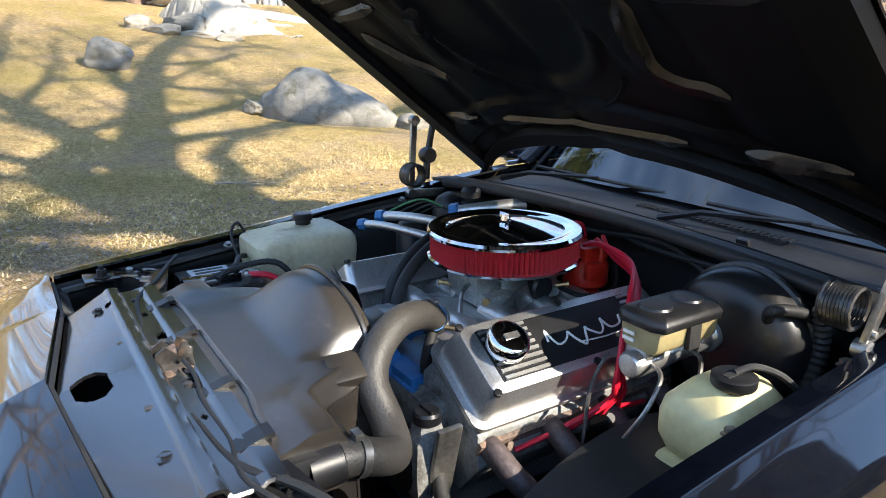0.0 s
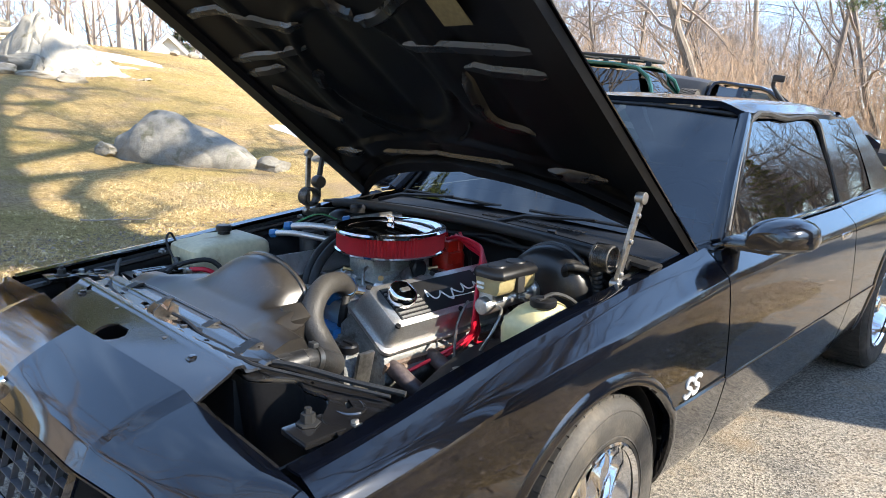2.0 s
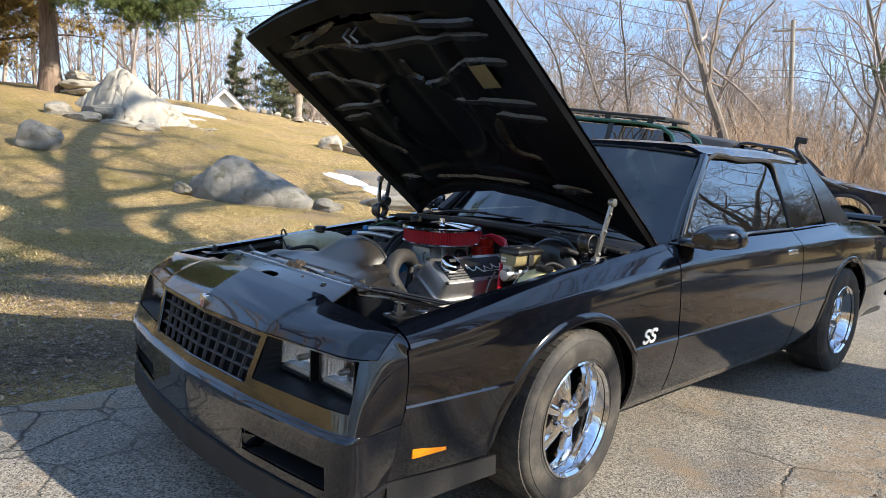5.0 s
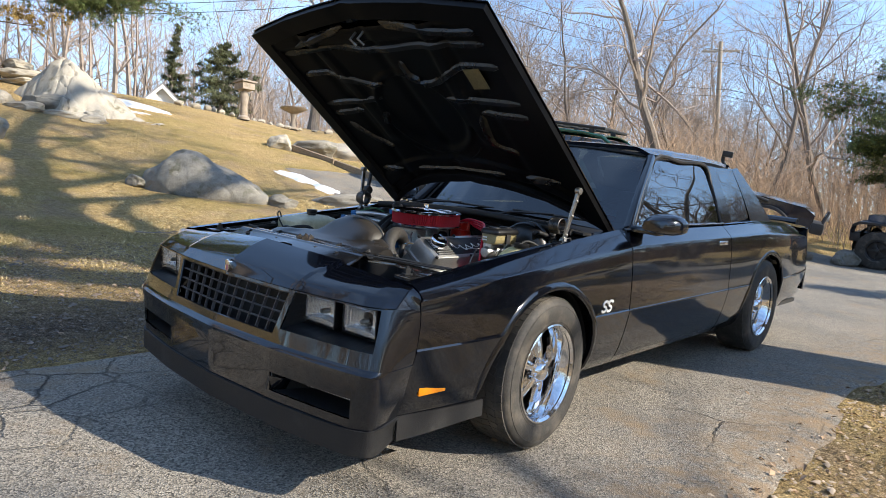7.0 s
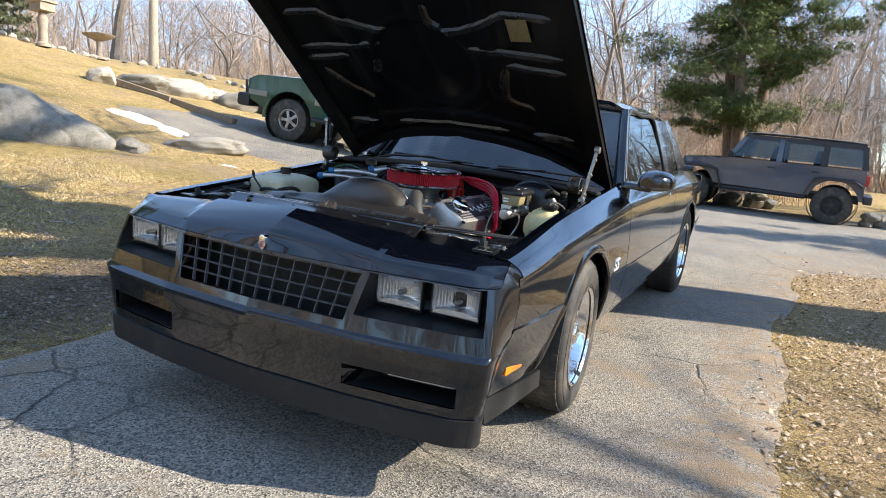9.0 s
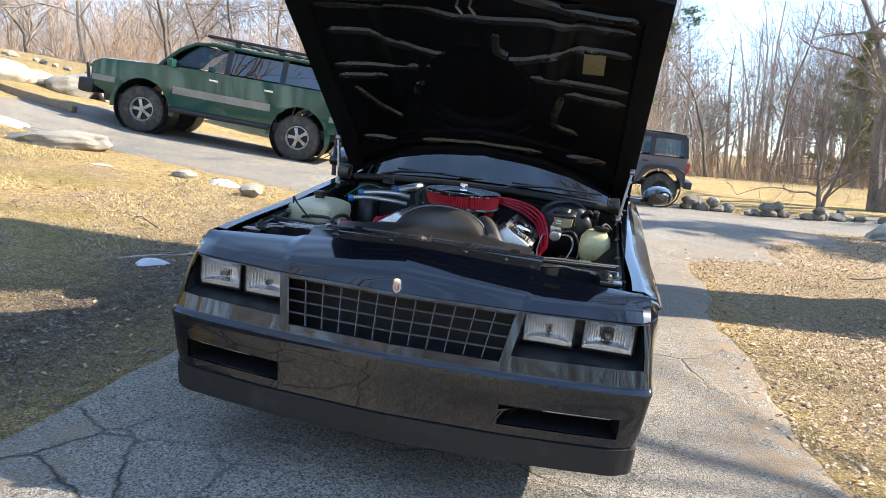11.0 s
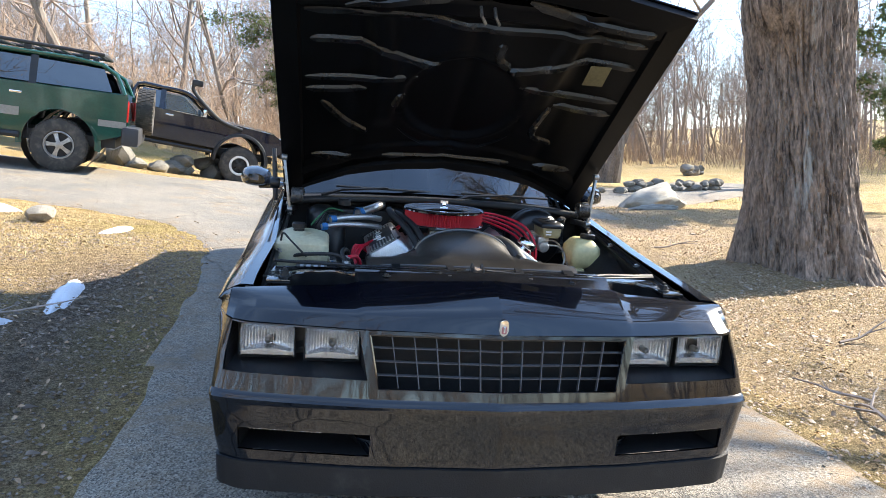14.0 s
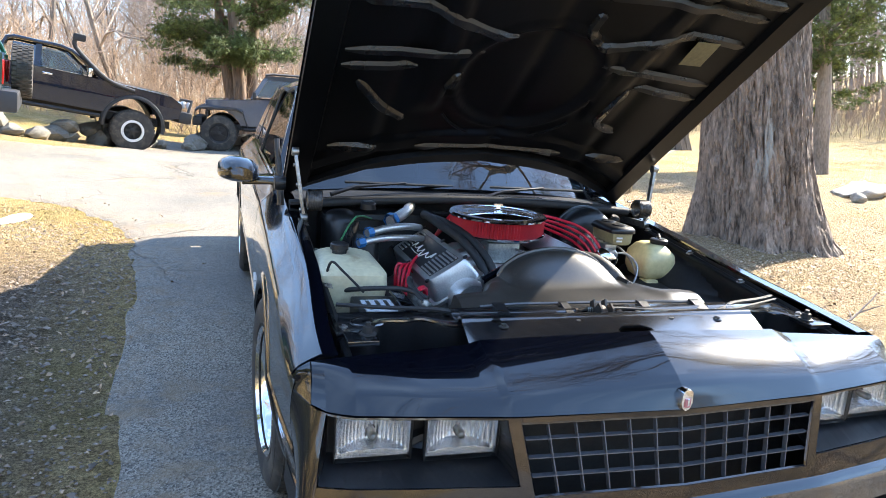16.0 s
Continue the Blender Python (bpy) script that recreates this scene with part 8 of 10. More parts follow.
def big_rock(name, seed, mat, x, y, size, turn, label, sink=0.35, tilt=(0, 0), facets=5, rough=0.25):
    me = stone_mesh(seed, 5, rough, 1.0, facets)
    me.materials.append(mat)
    # finer breaks at the surface
    for v in me.vertices:
        v.co *= 1 + 0.02 * noise.noise(v.co * 14)
    return tagged(lay(new(name, me), x, y, size, turn, sink, tilt), label, "rock")


# the long boulder on the lawn: a high end and a low tail
def boulder():
    bm = bmesh.new()
    bmesh.ops.create_icosphere(bm, subdivisions=6, radius=1.0)
    for v in bm.verts:
        p = v.co
        u = p.x
        hgt = interp(u, [-1, -0.85, -0.55, -0.2, 0.25, 0.7, 1.0], [0.30, 0.85, 1.05, 0.90, 0.66, 0.50, 0.28])
        q = Vector((p.x * 1.12, p.y * 0.62 * (0.8 + 0.2 * hgt), p.z * (0.72 * hgt if p.z > 0 else 0.35)))
        q *= 1 + 0.10 * noise.noise(q * 1.6 + Vector((4, 1, 0))) + 0.045 * noise.noise(q * 4) - 0.03 * max(0.0, 1 - 5 * abs(noise.noise(q * 2.3))) + 0.014 * noise.noise(q * 14)
        v.co = q
    me = bpy.data.meshes.new("boulder")
    bm.to_mesh(me)
    bm.free()
    me.materials.append(ROCK)
    me.polygons.foreach_set("use_smooth", [True] * len(me.polygons))
    ob = new("boulder", me)
    ob.matrix_world = Matrix.Translation(on_land(-7.42, 2.90, 0.0)) @ pose(0, 0, 0, 0, 4, 43) @ Matrix.Diagonal((0.90, 0.95, 0.95, 1))
    tagged(ob, "long grey lichened granite boulder lying on the lawn", "boulder")


boulder()
big_rock("rock", 41, ROCK, -6.50, 3.62, (0.55, 0.4, 0.26), 30, "small grey stone beside the boulder's low end")
big_rock("rock", 42, ROCK, -8.0, 2.05, (0.42, 0.32, 0.24), 10, "low grey stone beside the boulder's high end")
big_rock("rock", 43, ROCK, -10.7, 0.72, (0.75, 0.6, 0.62), 60, "rounded grey stone alone on the lawn")


def outcrop():
    """A split granite slab: a blunt head that falls away in long cleaved steps."""
    us, vs = lin(2.30, 4.85, 90), lin(-15.3, -13.0, 70)
    verts, faces = [], []
    for y in us:
        for x in vs:
            h = interp(y, [2.30, 2.60, 2.95, 3.20, 3.45, 4.10, 4.85], [-0.25, 0.30, 0.86, 1.00, 0.86, 0.42, -0.25])
            across = interp(x, [-15.3, -14.6, -14.0, -13.6, -13.0], [0.55, 1.0, 0.96, 0.62, -0.2])
            p = Vector((x, y, 0))
            e = (x + 14.2) * 0.55 + (y - 3.2) * 0.85 + 0.25 * noise.noise(p * 1.3)
            step = (e * 2.6) % 1.0
            h = h * across + 0.07 * noise.noise(p * 1.7) + 0.02 * noise.noise(p * 5) - 0.05 * smoothstep(0.12 - abs(step - 0.5), 0, 0.12) + 0.02 * (step - 0.5)
            c = noise.noise(Vector((x * 1.4 + y * 0.5, y * 3.2 - x * 2.0, 4.0)))
            h -= 0.06 * max(0.0, 1 - abs(c) * 9)
            verts.append(on_land(x, y, h))
    n = len(vs)
    for i in range(len(us) - 1):
        for j in range(n - 1):
            faces.append((i * n + j, i * n + j + 1, (i + 1) * n + j + 1, (i + 1) * n + j))
    ob = raw("rock_outcrop", verts, faces, PALE_ROCK)
    tagged(ob, "pale cleaved granite outcrop sloping down the rise", "rock")


outcrop()
for k, (x, y, sx, sy, sz) in enumerate(((-13.3, 2.05, 0.8, 0.5, 0.30), (-13.0, 2.75, 0.9, 0.35, 0.22), (-12.7, 3.2, 0.6, 0.3, 0.22), (-13.9, 1.75, 0.7, 0.5, 0.34))):
    big_rock("rock", 80 + k, PALE_ROCK, x, y, (sx, sy, sz), 50 + 20 * k, "pale ledge stone in the mossy bank", facets=7)
big_rock("rock", 45, ROCK, -13.8, 2.55, (1.3, 0.6, 0.42), 35, "mossy ledge stone below the outcrop", facets=7)
big_rock("rock", 46, PALE_ROCK, -13.0, 3.30, (0.6, 0.35, 0.30), 10, "pale stone at the foot of the outcrop")
big_rock("rock", 47, PALE_ROCK, -13.3, 2.75, (0.3, 0.25, 0.55), 10, "upright pale stone near the outcrop")
for k, (dx, dz, s) in enumerate(((0, 0.0, 1.3), (0.15, 0.22, 1.0), (-0.1, 0.40, 0.8))):
    ob = big_rock("flat_stone", 50 + k, PALE_ROCK, -16.9 + dx, 3.0, (s, 0.8, 0.30), 20 + 30 * k, "flat pale stone in a low stack under the cedar", facets=7)
    ob.location.z += dz
big_rock("rock", 55, PALE_ROCK, -6.55, 5.0, (1.3, 0.6, 0.34), 30, "low pale ledge beside the lane", facets=6)
big_rock("rock", 56, PALE_ROCK, -12.1, 7.3, (0.62, 0.5, 0.5), 30, "whitish stone at the end of the ledge")
for k, (x, y, sx, sy, sz) in enumerate(((-12.0, 8.2, 1.5, 0.8, 0.55), (-11.9, 9.1, 1.6, 0.9, 0.7), (-11.6, 10.0, 1.1, 0.9, 0.5), (-11.0, 10.5, 1.5, 1.0, 0.75), (-10.4, 10.9, 0.9, 0.7, 0.65), (-10.9, 11.6, 1.8, 1.2, 0.9), (-9.6, 11.6, 1.6, 1.1, 0.8))):
    big_rock("ledge_rock", 60 + k, PALE_ROCK if k % 3 else ROCK, x, y, (sx, sy, sz), 35 + 12 * k, "pale broken ledge stone bordering the parking bay", facets=7)
big_rock("rock_slab", 70, PALE_ROCK, 7.0, 12.4, (2.5, 1.2, 0.8), 30, "pale tilted stone slab at the road's edge", facets=8, tilt=(0, -8))
big_rock("rock", 71, ROCK, 6.2, 10.8, (1.2, 0.45, 0.22), 10, "flat grey stone in the leaf litter")
big_rock("rock", 72, PALE_ROCK, 10.4, 7.6, (1.7, 0.9, 0.45), 30, "pale flat stone beyond the maple")


def stones(name, label, group, spots, meshes, seed, size=(0.3, 0.6)):
    rnd = random.Random(seed)
    for x, y, dz in spots:
        ob = new(name, meshes[rnd.randrange(len(meshes))])
        s = rnd.uniform(*size)
        lay(ob, x, y, (s * rnd.uniform(0.9, 1.4), s, s * rnd.uniform(0.65, 0.95)), rnd.uniform(0, 360), 0.18)
        ob.location.z += dz
        tagged(ob, label, "stone", group)


rnd = random.Random(9)


def along(pts, step, jit, double=0.0):
    out = []
    for (xa, ya), (xb, yb) in zip(pts, pts[1:]):
        ll = math.hypot(xb - xa, yb - ya)
        for i in range(int(ll / step)):
            t = i * step / ll
            x, y = xa + (xb - xa) * t + rnd.uniform(-jit, jit), ya + (yb - ya) * t + rnd.uniform(-jit, jit)
            out.append((x, y, 0.0))
            if rnd.random() < double:
                out.append((x + rnd.uniform(-0.15, 0.15), y + rnd.uniform(-0.1, 0.1), 0.19))
    return out


stones("wall_stone", "rounded grey fieldstone of the low dry wall by the road", "stones of the low wall", along([(3.2, 17.3), (4.9, 17.7), (6.46, 18.2), (8.9, 19.28), (11.75, 20.76), (14.8, 22.28)], 0.30, 0.14, 0.55), STONES, 3, (0.24, 0.44))
stones("border_stone", "small whitish stone in the row along the hilltop", "stones along the hilltop", along([(-18.8, 8.0), (-20.8, 11.5), (-23.0, 15.6), (-21.6, 18.2), (-16.5, 17.4), (-13.5, 15.6)], 0.62, 0.15), PALES, 4, (0.20, 0.36))
stones("bank_stone", "broken grey stone piled behind the parked trucks", "stones behind the trucks", along([(-6.6, 11.9), (-4.2, 12.9), (-2.8, 14.9), (-1.8, 16.6), (-0.4, 18.6), (1.6, 19.4)], 0.42, 0.28, 0.4), STONES, 5, (0.35, 0.7))
stones("field_stone", "stone in a low pile out on the field", "stones in the field", along([(17.6, 31.0), (19.2, 32.2)], 0.5, 0.3, 0.4), STONES, 6, (0.45, 0.7))
stones("field_stone", "stone in a low pile out on the field", "stones in the field", along([(15.4, 21.4), (20.5, 25.5)], 0.8, 0.3, 0.0), STONES, 7, (0.3, 0.5))
stones("edge_stone", "small stone bedded in the lawn edge", "stones in the lawn edge", [(-3.4, 4.4, 0), (-4.4, 4.6, -0.03), (9.5, 6.8, 0), (6.4, 5.6, 0)], PALES, 8, (0.2, 0.34))


def snow_patch(x, y, sx, sy, turn, seed):
    bm = bmesh.new()

    def f(a, r):
        rr = r * (1 + 0.35 * noise.noise(Vector((math.cos(a) * 1.6, math.sin(a) * 1.6, seed))) + 0.18 * noise.noise(Vector((math.cos(a) * 4, math.sin(a) * 4, seed))))
        u, v = rr * math.cos(a) * sx, rr * math.sin(a) * sy
        t = radians(turn)
        px, py = x + u * math.cos(t) - v * math.sin(t), y + u * math.sin(t) + v * math.cos(t)
        h = 0.075 * (1 - r ** 2) * (0.8 + 0.6 * noise.noise(Vector((px * 3, py * 3, seed)))) - 0.012
        return on_land(px, py, h)
    sheet(bm, f, lin(0, 2 * math.pi, 48), lin(0.02, 1, 8))
    tagged(part("snow_patch", bm, SNOW), "thin melting patch of old snow on the lawn", "snow", "patches of old snow")


for k, (x, y, sx, sy, t) in enumerate(((-8.85, 5.60, 0.62, 0.34, 5), (-8.10, 5.68, 0.40, 0.26, 5), (-2.22, 1.80, 0.40, 0.075, 97), (-2.35, 1.05, 0.14, 0.06, 60), (-2.60, 4.15, 0.30, 0.09, 75), (-3.9, 4.7, 0.22, 0.10, 20), (-16.0, 5.2, 1.3, 0.6, 30), (-14.6, 4.6, 0.8, 0.35, 50), (-5.2, 4.1, 0.2, 0.08, 10))):
    snow_patch(x, y, sx, sy, t, k + 0.5)
# timber edging of the bay
for (xa, ya), (xb, yb) in (((-12.0, 7.55), (-10.5, 7.75)), ((-10.4, 7.70), (-8.8, 7.85))):
    bm = bmesh.new()
    a, b = on_land(xa, ya, 0.05), on_land(xb, yb, 0.05)
    d = b - a
    box(bm, (0, 0, 0), (d.length, 0.16, 0.16))
    ob = part("timber", bm, TIMBER, None, bevel=0.012)
    ob.matrix_world = Matrix.Translation((a + b) / 2) @ d.to_track_quat("X", "Z").to_matrix().to_4x4()
    tagged(ob, "weathered timber edging beside the lane", "timber", "timber edging")

# ---- the parked trucks (built with x ahead, y to their left) ----
def tint_paint(name, base, rough=0.12):
    return material(name, base, rough, vary=0.15, scale=3, fine=40, coat=1.0, rough_vary=0.05, spec=0.15, spot=tuple(c * 1.5 + 0.008 for c in base), spot_at=(0.6, 0.85), spot_scale=3)


GREEN = tint_paint("dark_green_paint", (0.012, 0.064, 0.047))
NAVY = tint_paint("blue_black_paint", (0.010, 0.012, 0.022))
GREY = tint_paint("granite_grey_paint", (0.095, 0.103, 0.125), 0.2)
SILVER = tint_paint("silver_grey_paint", (0.22, 0.23, 0.22), 0.3)
PLASTIC = material("black_plastic", (0.02, 0.02, 0.021), 0.55, vary=0.3, scale=8, fine=120, bump=0.1)
FLARE = material("grey_plastic", (0.034, 0.034, 0.037), 0.5, vary=0.25, scale=8, fine=120, bump=0.1)
ALLOY_WHEEL = material("dusty_alloy", (0.42, 0.40, 0.37), 0.4, metal=0.7, vary=0.3, scale=12)
FABRIC = material("soft_top_cloth", (0.05, 0.05, 0.052), 0.9, vary=0.25, scale=10, fine=200, bump=0.2)
PANE = glass("vehicle_glass", (0.60, 0.65, 0.65), ior=1.6)
PANE_DARK = glass("privacy_glass", (0.06, 0.07, 0.075), ior=2.6)


def off_road_wheel(parent, x, y, z, r, w, rim_mat, rim_r, spokes=6, face=1):
    wh = empty("wheel")
    wh.parent = parent
    wh.matrix_local = Matrix.Translation((x, y, z)) @ Matrix.Rotation(-face * math.pi / 2, 4, "X")
    h = w / 2
    part("tyre", lathed([(rim_r, -h * 0.8), (rim_r + 0.02, -h * 0.95), (r * 0.86, -h), (r * 0.96, -h * 0.9), (r - 0.008, -h * 0.7), (r - 0.006, 0), (r - 0.008, h * 0.7), (r * 0.96, h * 0.9), (r * 0.86, h), (rim_r + 0.02, h * 0.95), (rim_r, h * 0.8)], 48), TYRE, wh)
    tr = bmesh.new()
    for k in range(36):
        a = 2 * math.pi * k / 36
        for zz, o in ((h * 0.78, 0), (h * 0.28, 0.5), (-h * 0.28, 0), (-h * 0.78, 0.5)):
            b = a + o * 2 * math.pi / 36
            box(tr, ((r - 0.004) * math.cos(b), (r - 0.004) * math.sin(b), zz), (0.016, r * 0.11, h * 0.40), Matrix.Rotation(b, 4, "Z"))
    part("tread", tr, TYRE, wh, smooth=False)
    part("rim", lathed([(rim_r, -h * 0.7), (rim_r * 0.92, 0), (rim_r * 0.94, h * 0.5), (rim_r + 0.004, h * 0.78), (rim_r - 0.012, h * 0.82), (rim_r * 0.86, h * 0.62)], 40), rim_mat, wh)
    part("wheel_disc", lathed([(0, h * 0.15), (rim_r * 0.95, h * 0.1)], 24), PLASTIC, wh)
    for k in range(spokes):
        a = 2 * math.pi * k / spokes
        sp = bmesh.new()
        loft(sp, [[(q, -wd / 2, zz - 0.02), (q, -wd / 2, zz), (q, wd / 2, zz), (q, wd / 2, zz - 0.02)] for q, wd, zz in ((0.03, 0.055, h * 0.62), (rim_r * 0.5, 0.050, h * 0.58), (rim_r * 0.93, 0.075, h * 0.46))], caps=True)
        bmesh.ops.rotate(sp, matrix=Matrix.Rotation(a, 3, "Z"), verts=sp.verts)
        part("spoke", sp, rim_mat, wh)
    part("hub", lathed([(0.055, h * 0.5), (0.055, h * 0.72), (0.03, h * 0.78), (0, h * 0.78)], 20), rim_mat, wh)
    return wh


def body_side(parent, sgn, x0, x1, bottom, top, width, arches, mat, name="body_side"):
    """Lower body panel on one side, from sill to belt, with the arches cut out."""
    bm = bmesh.new()

    def f(x, t):
        z = bottom(x) * (1 - t) + top(x) * t
        return Vector((x, sgn * width(x, z), z))
    sheet(bm, f, lin(x0, x1, int((x1 - x0) / 0.045)), lin(0, 1, 28))
    for cx, cz, r in arches:
        def dist(v):
            return math.hypot(v.co.x - cx, v.co.z - cz)
        bmesh.ops.delete(bm, geom=[g for g in bm.faces if all(dist(v) < r for v in g.verts)], context="FACES")
        for v in bm.verts:
            dd = dist(v)
            if dd < r and v.is_boundary:
                v.co.x, v.co.z = cx + (v.co.x - cx) * r / max(dd, 1e-4), cz + (v.co.z - cz) * r / max(dd, 1e-4)
    return part(name, thicken(bm, -0.02), mat, parent)


def top_sheet(parent, name, x0, x1, z, width, mat, crown=0.04, n=14):
    bm = bmesh.new()
    sheet(bm, lambda x, u: Vector((x, u * width(x, z(x)), z(x) + crown * (1 - u * u))), lin(x0, x1, n), lin(-1, 1, 14))
    return part(name, thicken(bm, -0.02), mat, parent)


def quad(parent, name, pts, mat, t=0.012, n=4, label=""):
    """A pane or panel through four corners, a little thick."""
    a, b, c, d = [Vector(p) for p in pts]
    bm = bmesh.new()
    sheet(bm, lambda u, v: a.lerp(b, u).lerp(d.lerp(c, u), v), lin(0, 1, n), lin(0, 1, n))
    if t:
        thicken(bm, t)
    return part(name, bm, mat, parent, label, smooth=False)


def cage(parent, plan_, mat, name="cabin"):
    """Posts and roof of a cabin: plan_ rows are (x, z, half width) along the side outline, glass filled in apart."""
    bm = bmesh.new()
    for sgn in (1, -1):
        for (xa, za, wa), (xb, zb, wb), r in plan_:
            tube(bm, [(xa, sgn * wa, za), (xb, sgn * wb, zb)], r, 6)
    return part(name, bm, mat, parent)


def arch_flare(parent, cx, cz, r, width, mat, wide=0.05, a0=-8, a1=188):
    for sgn in (1, -1):
        bm = bmesh.new()
        rows = []
        for a in lin(a0, a1, 22):
            c, s = math.cos(radians(a)), math.sin(radians(a))
            x, z = cx + r * c, cz + r * s
            w = width(x, z)
            rows.append([(x, sgn * (w - 0.02), z), (x, sgn * (w + wide), z), (x + 0.05 * c, sgn * (w + wide * 0.9), z + 0.05 * s), (x + 0.09 * c, sgn * (w - 0.01), z + 0.09 * s)])
        loft(bm, rows)
        part("wheel_flare", bm, mat, parent)


def place(root, fx, fy, rx, ry, size=1.0):
    """Sets a vehicle on the land by the places of its front and rear axle; its own origin lies midway."""
    a, b = on_land(fx, fy), on_land(rx, ry)
    d = (a - b).normalized()
    mid = on_land((fx + rx) / 2, (fy + ry) / 2)
    mid.z = (a.z + b.z) / 2
    up = (CAR @ Vector((0, 0, 1))).normalized()
    side = up.cross(d).normalized()
    up = d.cross(side)
    m = Matrix((d, side, up)).transposed().to_4x4()
    m.translation = mid
    root.matrix_world = m @ Matrix.Diagonal((size, size, size, 1))


# green estate 4x4: wheelbase 2.85 m
def estate():
    v = empty("suv", None, "dark green off-road estate with a roof rack parked on the lane", "suv")
    W = 0.93

    def width(x, z):
        w = W - 0.05 * smoothstep(abs(x), 1.7, 2.4) - 0.03 * abs(z - 0.85)
        return w
    belt = lambda x: interp(x, [-2.35, 0.95, 1.3, 2.2, 2.4], [1.30, 1.26, 1.22, 1.16, 1.06])
    low = lambda x: interp(x, [-2.35, -1.9, 1.9, 2.4], [0.68, 0.52, 0.52, 0.72])
    arches = [(1.425, 0.45, 0.50), (-1.425, 0.45, 0.50)]
    for sgn in (1, -1):
        body_side(v, sgn, -2.35, 2.38, low, belt, width, arches, GREEN)
        # grey lower cladding band
        bm = bmesh.new()
        sheet(bm, lambda x, t: Vector((x, sgn * (width(x, 0.8) + 0.012), 0.78 + 0.13 * t)), lin(-0.88, 0.88, 10), lin(0, 1, 2))
        part("door_cladding", thicken(bm, -0.02), SILVER, v, "silver-grey lower door band")
        for xa, xb in ((-2.35, -1.95), (1.93, 2.36)):
            bm = bmesh.new()
            sheet(bm, lambda x, t: Vector((x, sgn * (width(x, 0.8) + 0.010), 0.78 + 0.10 * t)), lin(xa, xb, 4), lin(0, 1, 2))
            part("door_cladding", thicken(bm, -0.02), SILVER, v)
        part("side_step", tubed([(-0.9, sgn * 0.95, 0.50), (0.9, sgn * 0.95, 0.50)], 0.05, 8), PLASTIC, v)
        # side glass between posts
        T = 0.74
        B = 0.885
        zt = 1.70
        panes = (((0.95, 1.30), (0.02, 1.30), (0.02, 1.68), (0.55, 1.68)), ((-0.06, 1.30), (-0.98, 1.31), (-0.98, 1.68), (-0.06, 1.68)), ((-1.06, 1.31), (-2.12, 1.32), (-1.98, 1.66), (-1.06, 1.68)))
        for k, p in enumerate(panes):
            wz = lambda z: interp(z, [1.26, 1.74], [B, T])
            quad(v, "side_window", [(x, sgn * wz(z), z) for x, z in p], PANE_DARK if k else PANE, 0.006)
        rail = [(1.18, 1.24), (0.62, 1.715), (-0.5, 1.745), (-1.95, 1.72), (-2.30, 1.30)]
        part("window_frame", tubed([(x, sgn * interp(z, [1.26, 1.74], [B, T]), z) for x, z in rail], 0.035, 8, 3), GREEN, v)
        for xb, xt in ((-0.02, -0.02), (-1.02, -1.02)):
            quad(v, "door_post", [(xb - 0.05, sgn * (B + 0.002), 1.27), (xb + 0.05, sgn * (B + 0.002), 1.27), (xt + 0.05, sgn * (T + 0.012), 1.72), (xt - 0.05, sgn * (T + 0.012), 1.72)], PLASTIC, 0.02)
        quad(v, "belt_shoulder", [(1.2, sgn * width(1.2, 1.25), 1.245), (-2.32, sgn * width(-2.3, 1.3), 1.30), (-2.32, sgn * (B - 0.03), 1.32), (1.2, sgn * (B - 0.03), 1.265)], GREEN, 0.01)
        for x in (0.18, -0.82):
            part("door_handle", boxed((x, sgn * (W + 0.0), 1.13), (0.16, 0.03, 0.035)), CHROME, v, bevel=0.006)
        for x in (0.98, 0.0, -1.0):
            part("door_gap", boxed((x, sgn * (width(x, 0.9) - 0.005), 0.90), (0.008, 0.012, 0.74)), PLASTIC, v)
        part("wing_mirror", boxed((0.92, sgn * 1.02, 1.31), (0.10, 0.20, 0.15)), GREEN, v, bevel=0.03)
        part("tail_light", boxed((-2.32, sgn * 0.80, 1.05), (0.10, 0.16, 0.34)), RED_LENS, v, "red tail light", bevel=0.02)
        part("head_light", boxed((2.32, sgn * 0.66, 0.98), (0.10, 0.34, 0.16)), LAMP, v, bevel=0.02)
        part("indicator", boxed((2.24, sgn * 0.83, 0.98), (0.16, 0.10, 0.15)), AMBER, v, "amber indicator", bevel=0.015)
    top_sheet(v, "bonnet", 1.10, 2.38, lambda x: belt(x) - 0.005, lambda x, z: width(x, z) - 0.01, GREEN, 0.05)
    top_sheet(v, "roof", -2.0, 0.66, lambda x: interp(x, [-2.0, -1.6, 0.3, 0.66], [1.715, 1.745, 1.755, 1.72]), lambda x, z: 0.745, GREEN, 0.045)
    quad(v, "windscreen", [(1.20, 0.86, 1.24), (1.20, -0.86, 1.24), (0.64, -0.70, 1.735), (0.64, 0.70, 1.735)], PANE, 0.006)
    quad(v, "tailgate_window", [(-2.30, 0.83, 1.32), (-2.30, -0.83, 1.32), (-2.02, -0.68, 1.70), (-2.02, 0.68, 1.70)], PANE_DARK, 0.006)
    quad(v, "tailgate", [(-2.36, 0.86, 0.72), (-2.36, -0.86, 0.72), (-2.32, -0.86, 1.32), (-2.32, 0.86, 1.32)], GREEN, 0.03)
    quad(v, "front_panel", [(2.37, 0.86, 0.70), (2.37, -0.86, 0.70), (2.34, -0.86, 1.07), (2.34, 0.86, 1.07)], GREEN, 0.03)
    part("grille", boxed((2.38, 0, 0.98), (0.05, 0.85, 0.18)), PLASTIC, v, bevel=0.02)
